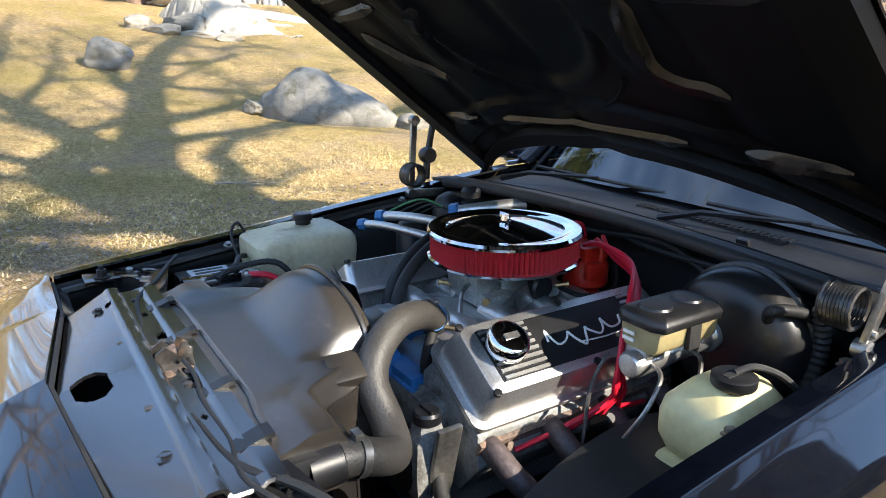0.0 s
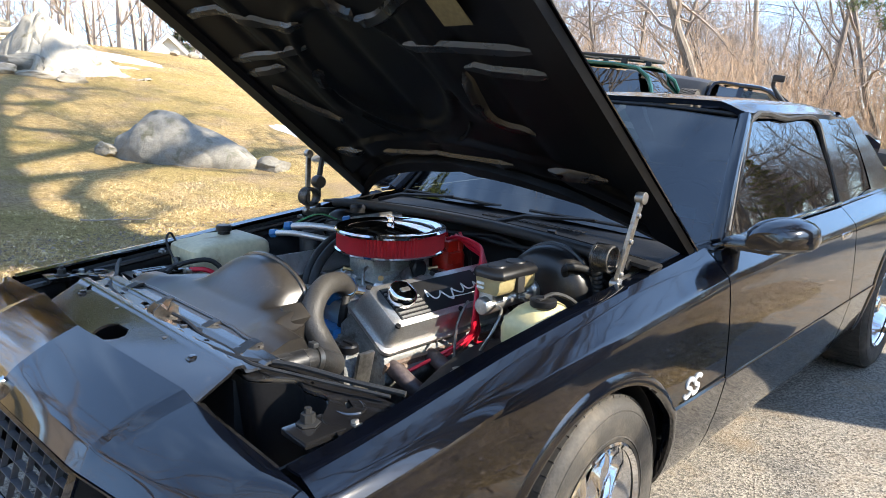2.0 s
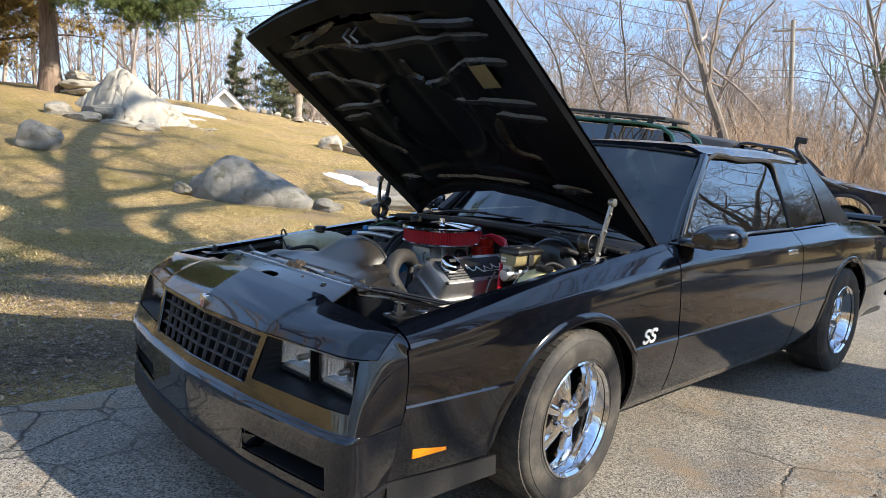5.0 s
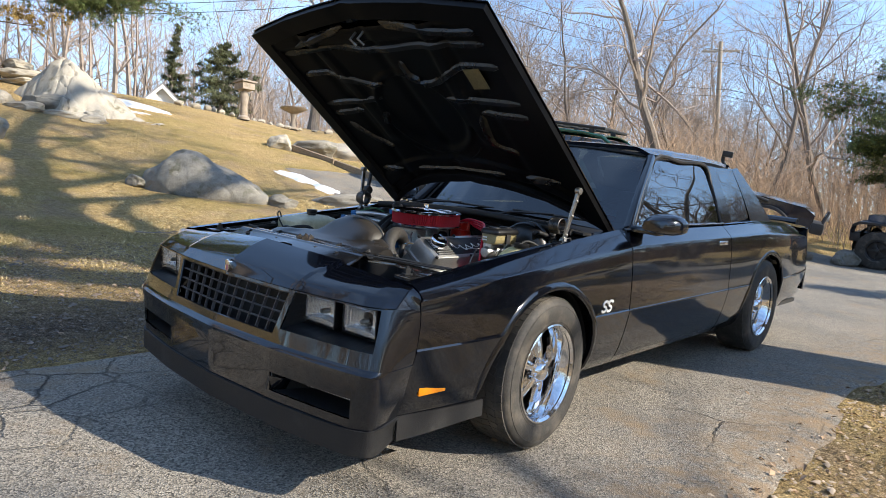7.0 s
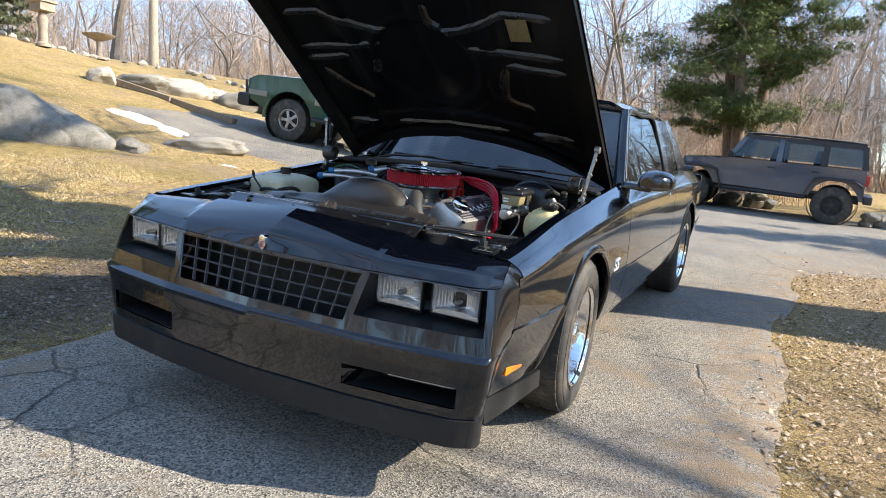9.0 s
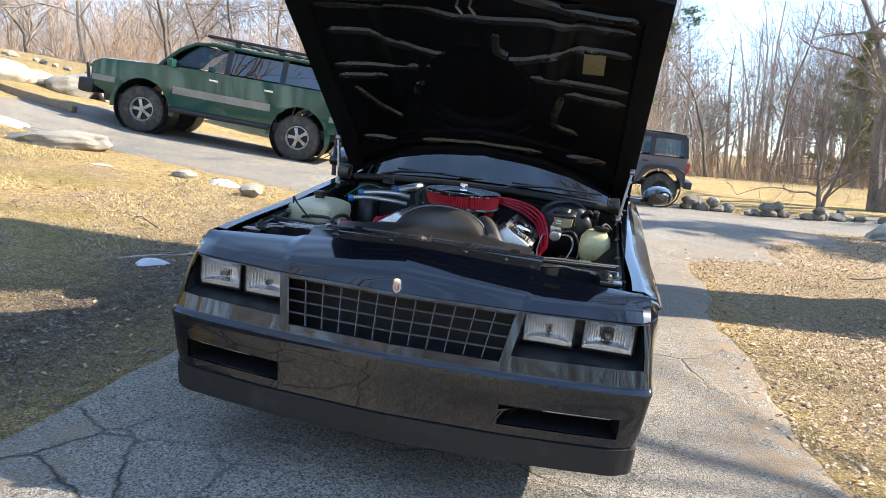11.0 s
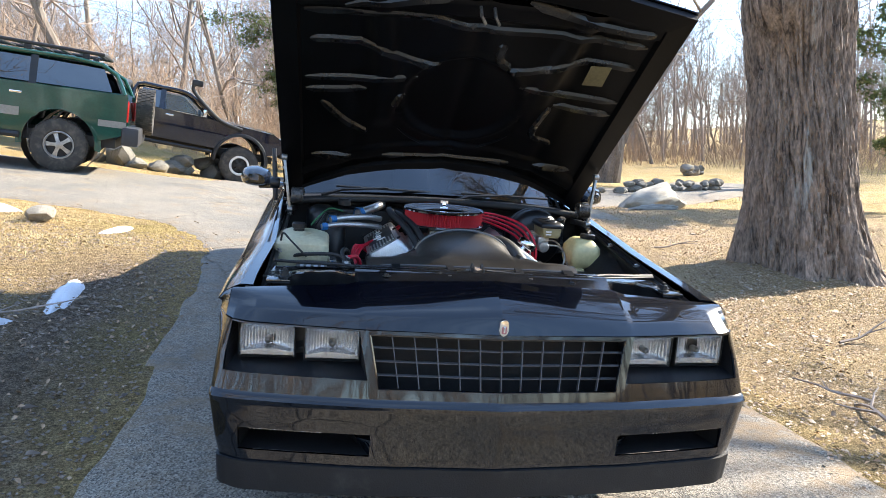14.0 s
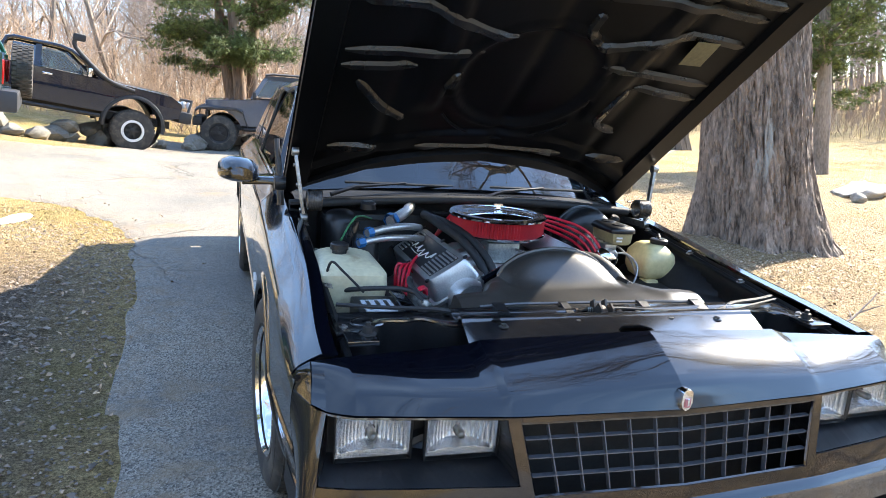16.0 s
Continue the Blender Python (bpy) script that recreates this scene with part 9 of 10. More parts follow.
    part("rear_bumper", boxed((-2.42, 0, 0.66), (0.26, 1.90, 0.30)), FLARE, v, "black steel rear bumper", bevel=0.05)
    part("front_bumper", boxed((2.46, 0, 0.66), (0.28, 1.86, 0.26)), PLASTIC, v, "black steel front bumper", bevel=0.06)
    bar = part("bull_bar", tubed([(2.52, -0.70, 0.78), (2.60, -0.62, 1.02), (2.60, 0.62, 1.02), (2.52, 0.70, 0.78)], 0.03, 8), PLASTIC, v)
    for y in (-0.3, 0.3):
        part("bar_upright", tubed([(2.55, y, 0.70), (2.60, y, 1.02)], 0.025, 8), PLASTIC, bar)
    # rack
    rack = part("roof_rack", tubed([(-1.95, -0.68, 1.88), (0.45, -0.68, 1.90), (0.52, 0, 1.91), (0.45, 0.68, 1.90), (-1.95, 0.68, 1.88), (-1.95, -0.68, 1.88)], 0.028, 8), PLASTIC, v, "low black roof rack")
    for k in range(9):
        part("slat", boxed((-1.85 + 0.28 * k, 0, 1.885), (0.07, 1.34, 0.02)), PLASTIC, rack)
    for x in (-1.7, -0.9, -0.1):
        for sgn in (1, -1):
            part("rack_foot", boxed((x, sgn * 0.66, 1.82), (0.10, 0.05, 0.12)), PLASTIC, rack, bevel=0.01)
    part("underbody", boxed((0, 0, 0.52), (4.4, 1.5, 0.16)), PLASTIC, v)
    spare = off_road_wheel(v, -2.62, -0.42, 1.08, 0.40, 0.27, PLASTIC, 0.20, 6, 1)
    spare.matrix_local = Matrix.Translation((-2.56, -0.42, 1.08)) @ Matrix.Rotation(-math.pi / 2, 4, "Y")
    part("spare_arm", tubed([(-2.46, -0.80, 0.80), (-2.46, -0.42, 1.08)], 0.035, 8), PLASTIC, v)
    part("dashboard", boxed((0.85, 0, 1.15), (0.4, 1.6, 0.2)), INTERIOR, v, bevel=0.03)
    for x in (0.05, -0.95):
        for y in (-0.42, 0.42):
            part("seat", boxed((x, y, 1.12), (0.18, 0.5, 0.78), pose(0, 0, 0, 0, -12, 0)), INTERIOR, v, bevel=0.05)
    for x, z, r in arches:
        arch_flare(v, x, z, r, width, GREEN, 0.02)
        for sgn in (1, -1):
            off_road_wheel(v, x, sgn * 0.80, 0.405, 0.405, 0.28, ALLOY_WHEEL, 0.215, 5, sgn)
            b = bmesh.new()
            lathe(b, [(0.52, -0.2), (0.52, 0.25)], 24, axis_m((x, sgn * 0.65, z), (0, sgn, 0)), math.pi * 2)
            part("wheel_well", b, PLASTIC, v)
    return v


# dark pickup with an extended cab and a snorkel: wheelbase 3.1 m
def pickup():
    v = empty("pickup_truck", None, "lifted blue-black pickup with a snorkel and mud tyres", "pickup truck")
    W, UPZ = 0.88, 0.22

    def width(x, z):
        return W - 0.06 * smoothstep(abs(x), 1.9, 2.6) - 0.04 * abs(z - 1.0)
    belt = lambda x: UPZ + interp(x, [-2.55, -0.62, -0.6, 0.75, 1.0, 2.2, 2.45], [1.06, 1.06, 1.08, 1.06, 1.04, 0.98, 0.84])
    low = lambda x: UPZ + interp(x, [-2.55, 1.9, 2.45], [0.50, 0.46, 0.60])
    arches = [(1.55, 0.52, 0.52), (-1.55, 0.52, 0.50)]
    for sgn in (1, -1):
        body_side(v, sgn, -2.55, 2.42, low, belt, width, arches, NAVY)
        B, T = 0.83, 0.66
        wz = lambda z: interp(z, [1.28, 1.75], [B, T])
        for k, p in enumerate((((0.72, 1.31), (-0.12, 1.31), (-0.12, 1.66), (0.30, 1.66)), ((-0.22, 1.31), (-0.58, 1.31), (-0.58, 1.66), (-0.22, 1.66)))):
            quad(v, "side_window", [(x, sgn * wz(z), z) for x, z in p], PANE_DARK if k else PANE, 0.006)
        part("window_frame", tubed([(x, sgn * wz(z), z) for x, z in ((0.95, 1.27), (0.36, 1.70), (-0.2, 1.735), (-0.68, 1.70), (-0.74, 1.28))], 0.036, 8, 3), NAVY, v)
        quad(v, "door_post", [(-0.22, sgn * B, 1.29), (-0.12, sgn * B, 1.29), (-0.12, sgn * (T + 0.015), 1.70), (-0.22, sgn * (T + 0.015), 1.70)], NAVY, 0.02)
        quad(v, "belt_shoulder", [(0.95, sgn * width(0.9, 1.27), 1.275), (-0.75, sgn * width(-0.7, 1.3), 1.29), (-0.75, sgn * (B - 0.03), 1.305), (0.95, sgn * (B - 0.03), 1.29)], NAVY, 0.01)
        part("door_handle", boxed((0.0, sgn * 0.885, 1.20), (0.16, 0.03, 0.035)), CHROME, v, bevel=0.006)
        part("door_gap", boxed((-0.14, sgn * 0.872, 0.98), (0.008, 0.012, 0.58)), PLASTIC, v)
        part("door_gap", boxed((0.82, sgn * 0.872, 0.98), (0.008, 0.012, 0.58)), PLASTIC, v)
        part("wing_mirror", boxed((0.68, sgn * 0.98, 1.37), (0.08, 0.20, 0.17)), CHROME, v, "chrome wing mirror", bevel=0.03)
        part("head_light", boxed((2.34, sgn * 0.64, 1.07), (0.14, 0.36, 0.18)), LAMP, v, bevel=0.03)
        part("bed_rail", tubed([(-2.5, sgn * 0.84, 1.29), (-0.85, sgn * 0.84, 1.29)], 0.03, 6), NAVY, v)
        part("rock_slider", tubed([(-0.9, sgn * 0.86, 0.60), (0.95, sgn * 0.86, 0.60)], 0.04, 8), PLASTIC, v)
    top_sheet(v, "bonnet", 0.88, 2.42, lambda x: belt(x) - 0.005, lambda x, z: width(x, z) - 0.01, NAVY, 0.06)
    top_sheet(v, "roof", -0.70, 0.40, lambda x: interp(x, [-0.7, -0.3, 0.1, 0.4], [1.705, 1.745, 1.745, 1.705]), lambda x, z: 0.67, NAVY, 0.04)
    quad(v, "windscreen", [(0.96, 0.80, 1.275), (0.96, -0.80, 1.275), (0.38, -0.64, 1.715), (0.38, 0.64, 1.715)], PANE, 0.006)
    quad(v, "rear_window", [(-0.75, 0.78, 1.30), (-0.75, -0.78, 1.30), (-0.68, -0.62, 1.69), (-0.68, 0.62, 1.69)], PANE, 0.006)
    quad(v, "cab_back", [(-0.76, 0.82, 0.75), (-0.76, -0.82, 0.75), (-0.75, -0.80, 1.30), (-0.75, 0.80, 1.30)], NAVY, 0.03)
    quad(v, "front_panel", [(2.41, 0.80, 0.80), (2.41, -0.80, 0.80), (2.38, -0.80, 1.07), (2.38, 0.80, 1.07)], NAVY, 0.03)
    quad(v, "tailgate", [(-2.56, 0.83, 0.72), (-2.56, -0.83, 0.72), (-2.55, -0.83, 1.28), (-2.55, 0.83, 1.28)], NAVY, 0.04)
    part("bed_floor", boxed((-1.65, 0, 0.86), (1.75, 1.55, 0.05)), PLASTIC, v)
    part("front_bumper", boxed((2.52, 0, 0.84), (0.26, 1.74, 0.24)), PLASTIC, v, "black steel winch bumper", bevel=0.06)
    bar = part("bull_bar", tubed([(2.60, -0.62, 0.95), (2.66, -0.55, 1.20), (2.66, 0.55, 1.20), (2.60, 0.62, 0.95)], 0.028, 8), PLASTIC, v)
    for y in (-0.28, 0.28):
        part("spot_lamp", lathed([(0.0, 0), (0.08, 0.0), (0.085, 0.05), (0.05, 0.08), (0, 0.08)], 16, axis_m((2.70, y, 1.10), (-1, 0, 0))), LABEL_GREY, bar)
    part("snorkel", tubed([(1.50, -0.89, 1.18), (1.10, -0.91, 1.26), (0.82, -0.88, 1.42), (0.42, -0.74, 1.78), (0.40, -0.74, 1.94)], 0.04, 10, 4), PLASTIC, v, "black intake snorkel up the windscreen post")
    part("snorkel_head", boxed((0.46, -0.74, 1.97), (0.22, 0.13, 0.13)), PLASTIC, v, bevel=0.03)
    part("chassis", boxed((0, 0, 0.62), (4.6, 0.9, 0.14)), PLASTIC, v)
    part("dashboard", boxed((0.62, 0, 1.22), (0.3, 1.5, 0.16)), INTERIOR, v, bevel=0.03)
    for y in (-0.38, 0.38):
        part("seat", boxed((-0.12, y, 1.18), (0.16, 0.46, 0.75), pose(0, 0, 0, 0, -12, 0)), INTERIOR, v, bevel=0.05)
    for x, z, r in arches:
        arch_flare(v, x, z, r, width, PLASTIC, 0.06)
        for sgn in (1, -1):
            off_road_wheel(v, x, sgn * 0.80, 0.41, 0.41, 0.30, PLASTIC, 0.20, 6, sgn)
            part("bead_ring", lathed([(0.205, 0.0), (0.215, 0.01), (0.175, 0.015), (0.165, 0.0)], 32, axis_m((x, sgn * 0.935, 0.41), (0, sgn, 0))), WHITE, v, "pale wheel ring")
            b = lathed([(0.53, -0.2), (0.53, 0.2)], 24, axis_m((x, sgn * 0.60, z), (0, sgn, 0)))
            part("wheel_well", b, PLASTIC, v)
    cap = bmesh.new()
    loft(cap, [[(x, y * w, z * h + 1.30 * (1 - h)) for y, z in ((-0.82, 1.28), (-0.80, 1.45), (-0.70, 1.70), (-0.40, 1.76), (0.40, 1.76), (0.70, 1.70), (0.80, 1.45), (0.82, 1.28))] for x, w, h in ((-2.52, 1.0, 1.0), (-2.40, 1.0, 1.0), (-1.0, 1.0, 1.0), (-0.80, 0.98, 0.98))], caps=True)
    part("bed_cap", cap, FLARE, v, "dull grey canopy over the bed", bevel=0.02)
    return v


# grey jeep with four doors and a soft top: wheelbase 3.0 m
def jeep():
    v = empty("jeep", None, "grey four-door jeep with a soft top parked past the lane", "jeep")
    W = 0.78
    width = lambda x, z: W - 0.05 * smoothstep(x, 0.9, 1.9)
    belt = lambda x: interp(x, [-2.05, 0.75, 0.80, 1.75], [1.24, 1.24, 1.20, 1.14])
    low = lambda x: interp(x, [-2.05, 1.75], [0.56, 0.62])
    arches = [(1.50, 0.46, 0.50), (-1.50, 0.46, 0.50)]
    for sgn in (1, -1):
        body_side(v, sgn, -2.05, 1.74, low, belt, width, arches, GREY)
        wz = lambda z: interp(z, [1.26, 1.76], [0.755, 0.66])
        for k, p in enumerate((((0.66, 1.29), (-0.24, 1.29), (-0.24, 1.70), (0.42, 1.70)), ((-0.36, 1.29), (-1.14, 1.29), (-1.14, 1.70), (-0.36, 1.70)), ((-1.26, 1.29), (-1.98, 1.29), (-1.92, 1.68), (-1.26, 1.70)))):
            quad(v, "side_window", [(x, sgn * wz(z), z) for x, z in p], PANE, 0.006)
        for xa, xb, m in ((0.76, 0.46, GREY), (-0.30, -0.30, GREY), (-1.20, -1.20, FABRIC), (-2.02, -1.95, FABRIC)):
            quad(v, "window_post", [(xa - 0.06, sgn * 0.765, 1.24), (xa + 0.06, sgn * 0.765, 1.24), (xb + 0.05, sgn * 0.672, 1.74), (xb - 0.05, sgn * 0.672, 1.74)], m, 0.02)
        quad(v, "soft_top_edge", [(0.48, sgn * 0.675, 1.70), (-1.95, sgn * 0.675, 1.68), (-1.95, sgn * 0.655, 1.79), (0.46, sgn * 0.655, 1.80)], FABRIC, 0.02)
        for x in (-0.05, -0.95):
            part("door_handle", boxed((x - 0.12, sgn * 0.795, 1.10), (0.15, 0.03, 0.04)), PLASTIC, v, bevel=0.006)
            for z in (1.18, 0.86):
                part("door_hinge", boxed((x + 0.62, sgn * 0.79, z), (0.10, 0.025, 0.05)), GREY, v, bevel=0.006)
        for x in (0.72, -0.30, -1.22):
            part("door_gap", boxed((x, sgn * 0.776, 0.92), (0.010, 0.012, 0.62)), PLASTIC, v)
        part("wing_mirror", boxed((0.72, sgn * 0.92, 1.32), (0.09, 0.20, 0.17)), PLASTIC, v, bevel=0.03)
        part("rock_rail", tubed([(-0.95, sgn * 0.80, 0.53), (0.95, sgn * 0.80, 0.53)], 0.045, 8), PLASTIC, v)
        part("head_light", lathed([(0, 0), (0.09, 0.0), (0.095, 0.03), (0, 0.03)], 20, axis_m((1.83, sgn * 0.44, 1.02), (-1, 0, 0))), LAMP, v)
        part("tail_light", boxed((-2.09, sgn * 0.68, 1.02), (0.08, 0.15, 0.24)), RED_LENS, v, "red tail light", bevel=0.02)
        part("badge_bar", boxed((0.98, sgn * 0.772, 0.98), (0.20, 0.006, 0.03)), LABEL_GREY, v)
        # long wing over the front wheel
        fl = bmesh.new()
        rows = []
        for x, z in ((2.05, 0.78), (2.02, 0.93), (1.90, 1.00), (1.12, 1.00), (0.98, 0.94), (0.86, 0.60)):
            rows.append([(x, sgn * 0.58, z - 0.03), (x, sgn * 0.93, z - 0.05), (x, sgn * 0.94, z), (x, sgn * 0.58, z + 0.04)])
        loft(fl, rows, caps=True)
        part("front_wing", fl, FLARE, v, "grey moulded front wing", bevel=0.012)
        fl = bmesh.new()
        rows = []
        for x, z in ((-0.92, 0.62), (-1.06, 0.94), (-1.20, 1.00), (-1.85, 1.00), (-2.02, 0.90), (-2.05, 0.66)):
            rows.append([(x, sgn * 0.70, z - 0.03), (x, sgn * 0.93, z - 0.05), (x, sgn * 0.94, z), (x, sgn * 0.70, z + 0.04)])
        loft(fl, rows, caps=True)
        part("rear_wing", fl, FLARE, v, "grey moulded rear wing", bevel=0.012)
    top_sheet(v, "bonnet", 0.72, 1.76, lambda x: belt(x) - 0.005, lambda x, z: width(x, z) - 0.03, GREY, 0.04)
    top_sheet(v, "soft_top", -1.97, 0.47, lambda x: interp(x, [-1.97, -1.6, -0.4, 0.3, 0.47], [1.78, 1.81, 1.83, 1.83, 1.80]), lambda x, z: 0.655, FABRIC, 0.03)
    quad(v, "windscreen", [(0.80, 0.72, 1.25), (0.80, -0.72, 1.25), (0.48, -0.64, 1.78), (0.48, 0.64, 1.78)], PANE, 0.006)
    quad(v, "rear_curtain", [(-2.06, 0.70, 1.26), (-2.06, -0.70, 1.26), (-1.97, -0.63, 1.76), (-1.97, 0.63, 1.76)], PANE, 0.006)
    quad(v, "tailgate", [(-2.07, 0.77, 0.58), (-2.07, -0.77, 0.58), (-2.05, -0.77, 1.26), (-2.05, 0.77, 1.26)], GREY, 0.03)
    g = part("grille_panel", boxed((1.78, 0, 0.96), (0.08, 1.28, 0.40)), GREY, v, bevel=0.04)
    for k in range(7):
        part("grille_slot", boxed((1.822, -0.27 + 0.09 * k, 0.98), (0.012, 0.045, 0.27)), PLASTIC, g, bevel=0.004)
    part("front_bumper", boxed((1.98, 0, 0.66), (0.22, 1.58, 0.20)), PLASTIC, v, "black front bumper", bevel=0.04)
    part("plate_blank", boxed((2.095, 0, 0.70), (0.008, 0.30, 0.15)), WHITE, v)
    part("rear_bumper", boxed((-2.16, 0, 0.60), (0.18, 1.55, 0.18)), FLARE, v, "grey rear bumper", bevel=0.04)
    part("underbody", boxed((-0.1, 0, 0.56), (3.8, 1.2, 0.14)), PLASTIC, v)
    for x in (-0.15, -1.05):
        for y in (-0.36, 0.36):
            part("seat", boxed((x, y, 1.18), (0.16, 0.46, 0.80), pose(0, 0, 0, 0, -10, 0)), INTERIOR, v, bevel=0.05)
    part("roll_bar", tubed([(-0.35, -0.62, 1.2), (-0.35, -0.58, 1.72), (-0.35, 0.58, 1.72), (-0.35, 0.62, 1.2)], 0.04, 8), INTERIOR, v)
    for x, z, r in arches:
        for sgn in (1, -1):
            off_road_wheel(v, x, sgn * 0.80, 0.41, 0.41, 0.26, PLASTIC, 0.22, 5, sgn)
            part("wheel_well", lathed([(0.51, -0.2), (0.51, 0.16)], 24, axis_m((x, sgn * 0.60, z), (0, sgn, 0))), PLASTIC, v)
    return v


# axle middles: nearest wheels stand half a track nearer the coupe
place(estate(), -7.75, 8.90, -4.98, 9.48)
place(pickup(), -3.0, 14.62, -6.2, 13.82, 1.06)
place(jeep(), -0.98, 17.75, 2.42, 17.58, 1.12)

# ---- house, poles, yard things ----
CLAP = material("white_clapboard", (0.74, 0.73, 0.70), 0.6, vary=0.1, scale=2, fine=40)
SHINGLE = material("grey_shingle", (0.20, 0.20, 0.21), 0.9, vary=0.35, scale=2, fine=25, bump=0.4)
POLE_WOOD = material("bleached_pole_wood", (0.36, 0.30, 0.23), 0.9, vary=0.3, scale=2, fine=40, bump=0.3, stretch=(1, 1, 0.1))
CONCRETE = material("cast_stone", (0.30, 0.25, 0.20), 0.9, vary=0.25, scale=6, fine=60, bump=0.3, spot=(0.2, 0.17, 0.12), spot_at=(0.5, 0.7), spot_scale=5)


def house():
    h = empty("house", None, "white gabled house with a grey roof beyond the rise", "house")
    h.matrix_world = Matrix.Translation(on_land(-41.4, 17.9, 0.42)) @ pose(0, 0, 0, 0, 0, 62)
    # gable end faces -y of the house
    wall = bmesh.new()
    ww, dd, eave, ridge = 5.0, 11.0, -0.25, 2.25
    loft(wall, [[(-ww / 2, y, -2.5), (ww / 2, y, -2.5), (ww / 2, y, eave), (0, y, ridge - 0.12), (-ww / 2, y, eave)] for y in (0, dd)], caps=True)
    part("wall", wall, CLAP, h, "white clapboard wall", smooth=False)
    for k in range(14):
        z = -0.6 + 0.2 * k
        half = ww / 2 if z < eave else ww / 2 * (ridge - 0.15 - z) / (ridge - eave)
        if half > 0.15:
            part("clapboard", boxed((0, -0.012, z), (2 * half, 0.03, 0.19), pose(0, 0, 0, 3)), CLAP, h)
    for sgn in (1, -1):
        b = bmesh.new()
        hexa(b, [(0, -0.35, ridge), (sgn * (ww / 2 + 0.3), -0.35, eave - 0.28), (sgn * (ww / 2 + 0.3), dd + 0.3, eave - 0.28), (0, dd + 0.3, ridge), (0, -0.35, ridge + 0.14), (sgn * (ww / 2 + 0.3), -0.35, eave - 0.14), (sgn * (ww / 2 + 0.3), dd + 0.3, eave - 0.14), (0, dd + 0.3, ridge + 0.14)])
        part("roof", b, SHINGLE, h, "grey shingled roof", smooth=False)
        t = bmesh.new()
        hexa(t, [(0, -0.40, ridge - 0.22), (sgn * (ww / 2 + 0.3), -0.40, eave - 0.50), (sgn * (ww / 2 + 0.3), -0.34, eave - 0.50), (0, -0.34, ridge - 0.22), (0, -0.40, ridge + 0.0), (sgn * (ww / 2 + 0.3), -0.40, eave - 0.28), (sgn * (ww / 2 + 0.3), -0.34, eave - 0.28), (0, -0.34, ridge + 0.0)])
        part("bargeboard", t, CLAP, h, smooth=False)
    win = part("window", boxed((0, -0.02, 0.25), (0.75, 0.06, 0.9)), CLAP, h)
    part("pane", boxed((0, -0.055, 0.25), (0.6, 0.01, 0.75)), PANE_DARK, win)
    # long wing with its ridge across
    b = bmesh.new()
    hexa(b, [(-9.5, 2.6, 0.1), (-1.8, 2.6, 0.1), (-1.8, 6.4, 1.9), (-9.5, 6.4, 1.9), (-9.5, 2.5, 0.25), (-1.8, 2.5, 0.25), (-1.8, 6.4, 2.1), (-9.5, 6.4, 2.1)])
    part("wing_roof", b, SHINGLE, h, smooth=False)
    part("wing_wall", boxed((-5.6, 4.8, -1.2), (7.6, 4.0, 2.7)), CLAP, h, smooth=False)


house()


def utility_pole(x, y, hgt, r, lean=(0, 0), mat=POLE_WOOD, arm=True, label="bleached wooden utility pole with cables"):
    p = empty("utility_pole", None, label, "utility pole")
    p.matrix_world = Matrix.Translation(on_land(x, y)) @ pose(0, 0, 0, lean[0], lean[1], 0)
    part("pole", lathed([(r * 1.05, -0.3), (r, 1.0), (r * 0.72, hgt), (0, hgt)], 16), mat, p)
    if arm:
        part("crossarm", boxed((0, 0, hgt - 0.6), (2.2, 0.10, 0.12), pose(0, 0, 0, 0, 0, 30)), mat, p, bevel=0.01)
        for k in (-1, 0, 1):
            part("insulator", lathed([(0.04, 0), (0.05, 0.05), (0.03, 0.12), (0, 0.12)], 10, Matrix.Translation((0.9 * k * math.cos(0.52), 0.9 * k * math.sin(0.52), hgt - 0.54))), CONCRETE, p)
    return p


utility_pole(-24.3, 18.8, 9.5, 0.19)
utility_pole(-14.5, 41.0, 10.0, 0.17, label="distant utility pole between the bare trees")
utility_pole(34.0, 63.0, 9.0, 0.20, lean=(0, 7), arm=False, label="leaning pale pole across the field")
CABLE = material("cable_black", (0.03, 0.03, 0.03), 0.6)


def cable(a, b, za, zb, sag):
    pa, pb = on_land(*a, za), on_land(*b, zb)
    pts = [pa.lerp(pb, t) - Vector((0, 0, sag * 4 * t * (1 - t))) for t in lin(0, 1, 24)]
    tagged(part("cable", tubed(pts, 0.016, 5), CABLE), "thin black overhead cable between utility poles", "cable", "overhead cables")


for dz, sg in ((8.9, 0.8), (8.2, 0.9), (6.6, 1.0), (6.2, 1.1)):
    cable((-24.3, 18.8), (-14.5, 41.0), dz, dz + 0.3, sg)
    cable((-24.3, 18.8), (-52.0, 2.0), dz, dz + 0.5, sg)
    cable((-14.5, 41.0), (20.0, 66.0), dz + 0.3, dz + 1.0, sg * 1.6)


def bird_bath(x, y):
    b = empty("bird_bath", Matrix.Translation(on_land(x, y)), "weathered cast-stone bird bath on the hilltop", "bird bath")
    part("pedestal", lathed([(0.24, 0), (0.24, 0.06), (0.13, 0.12), (0.09, 0.45), (0.12, 0.66), (0.18, 0.70)], 20), CONCRETE, b)
    part("bowl", lathed([(0.15, 0.70), (0.35, 0.78), (0.56, 0.88), (0.58, 0.91), (0.52, 0.90), (0.30, 0.82), (0, 0.80)], 28), CONCRETE, b)


bird_bath(-22.6, 14.9)


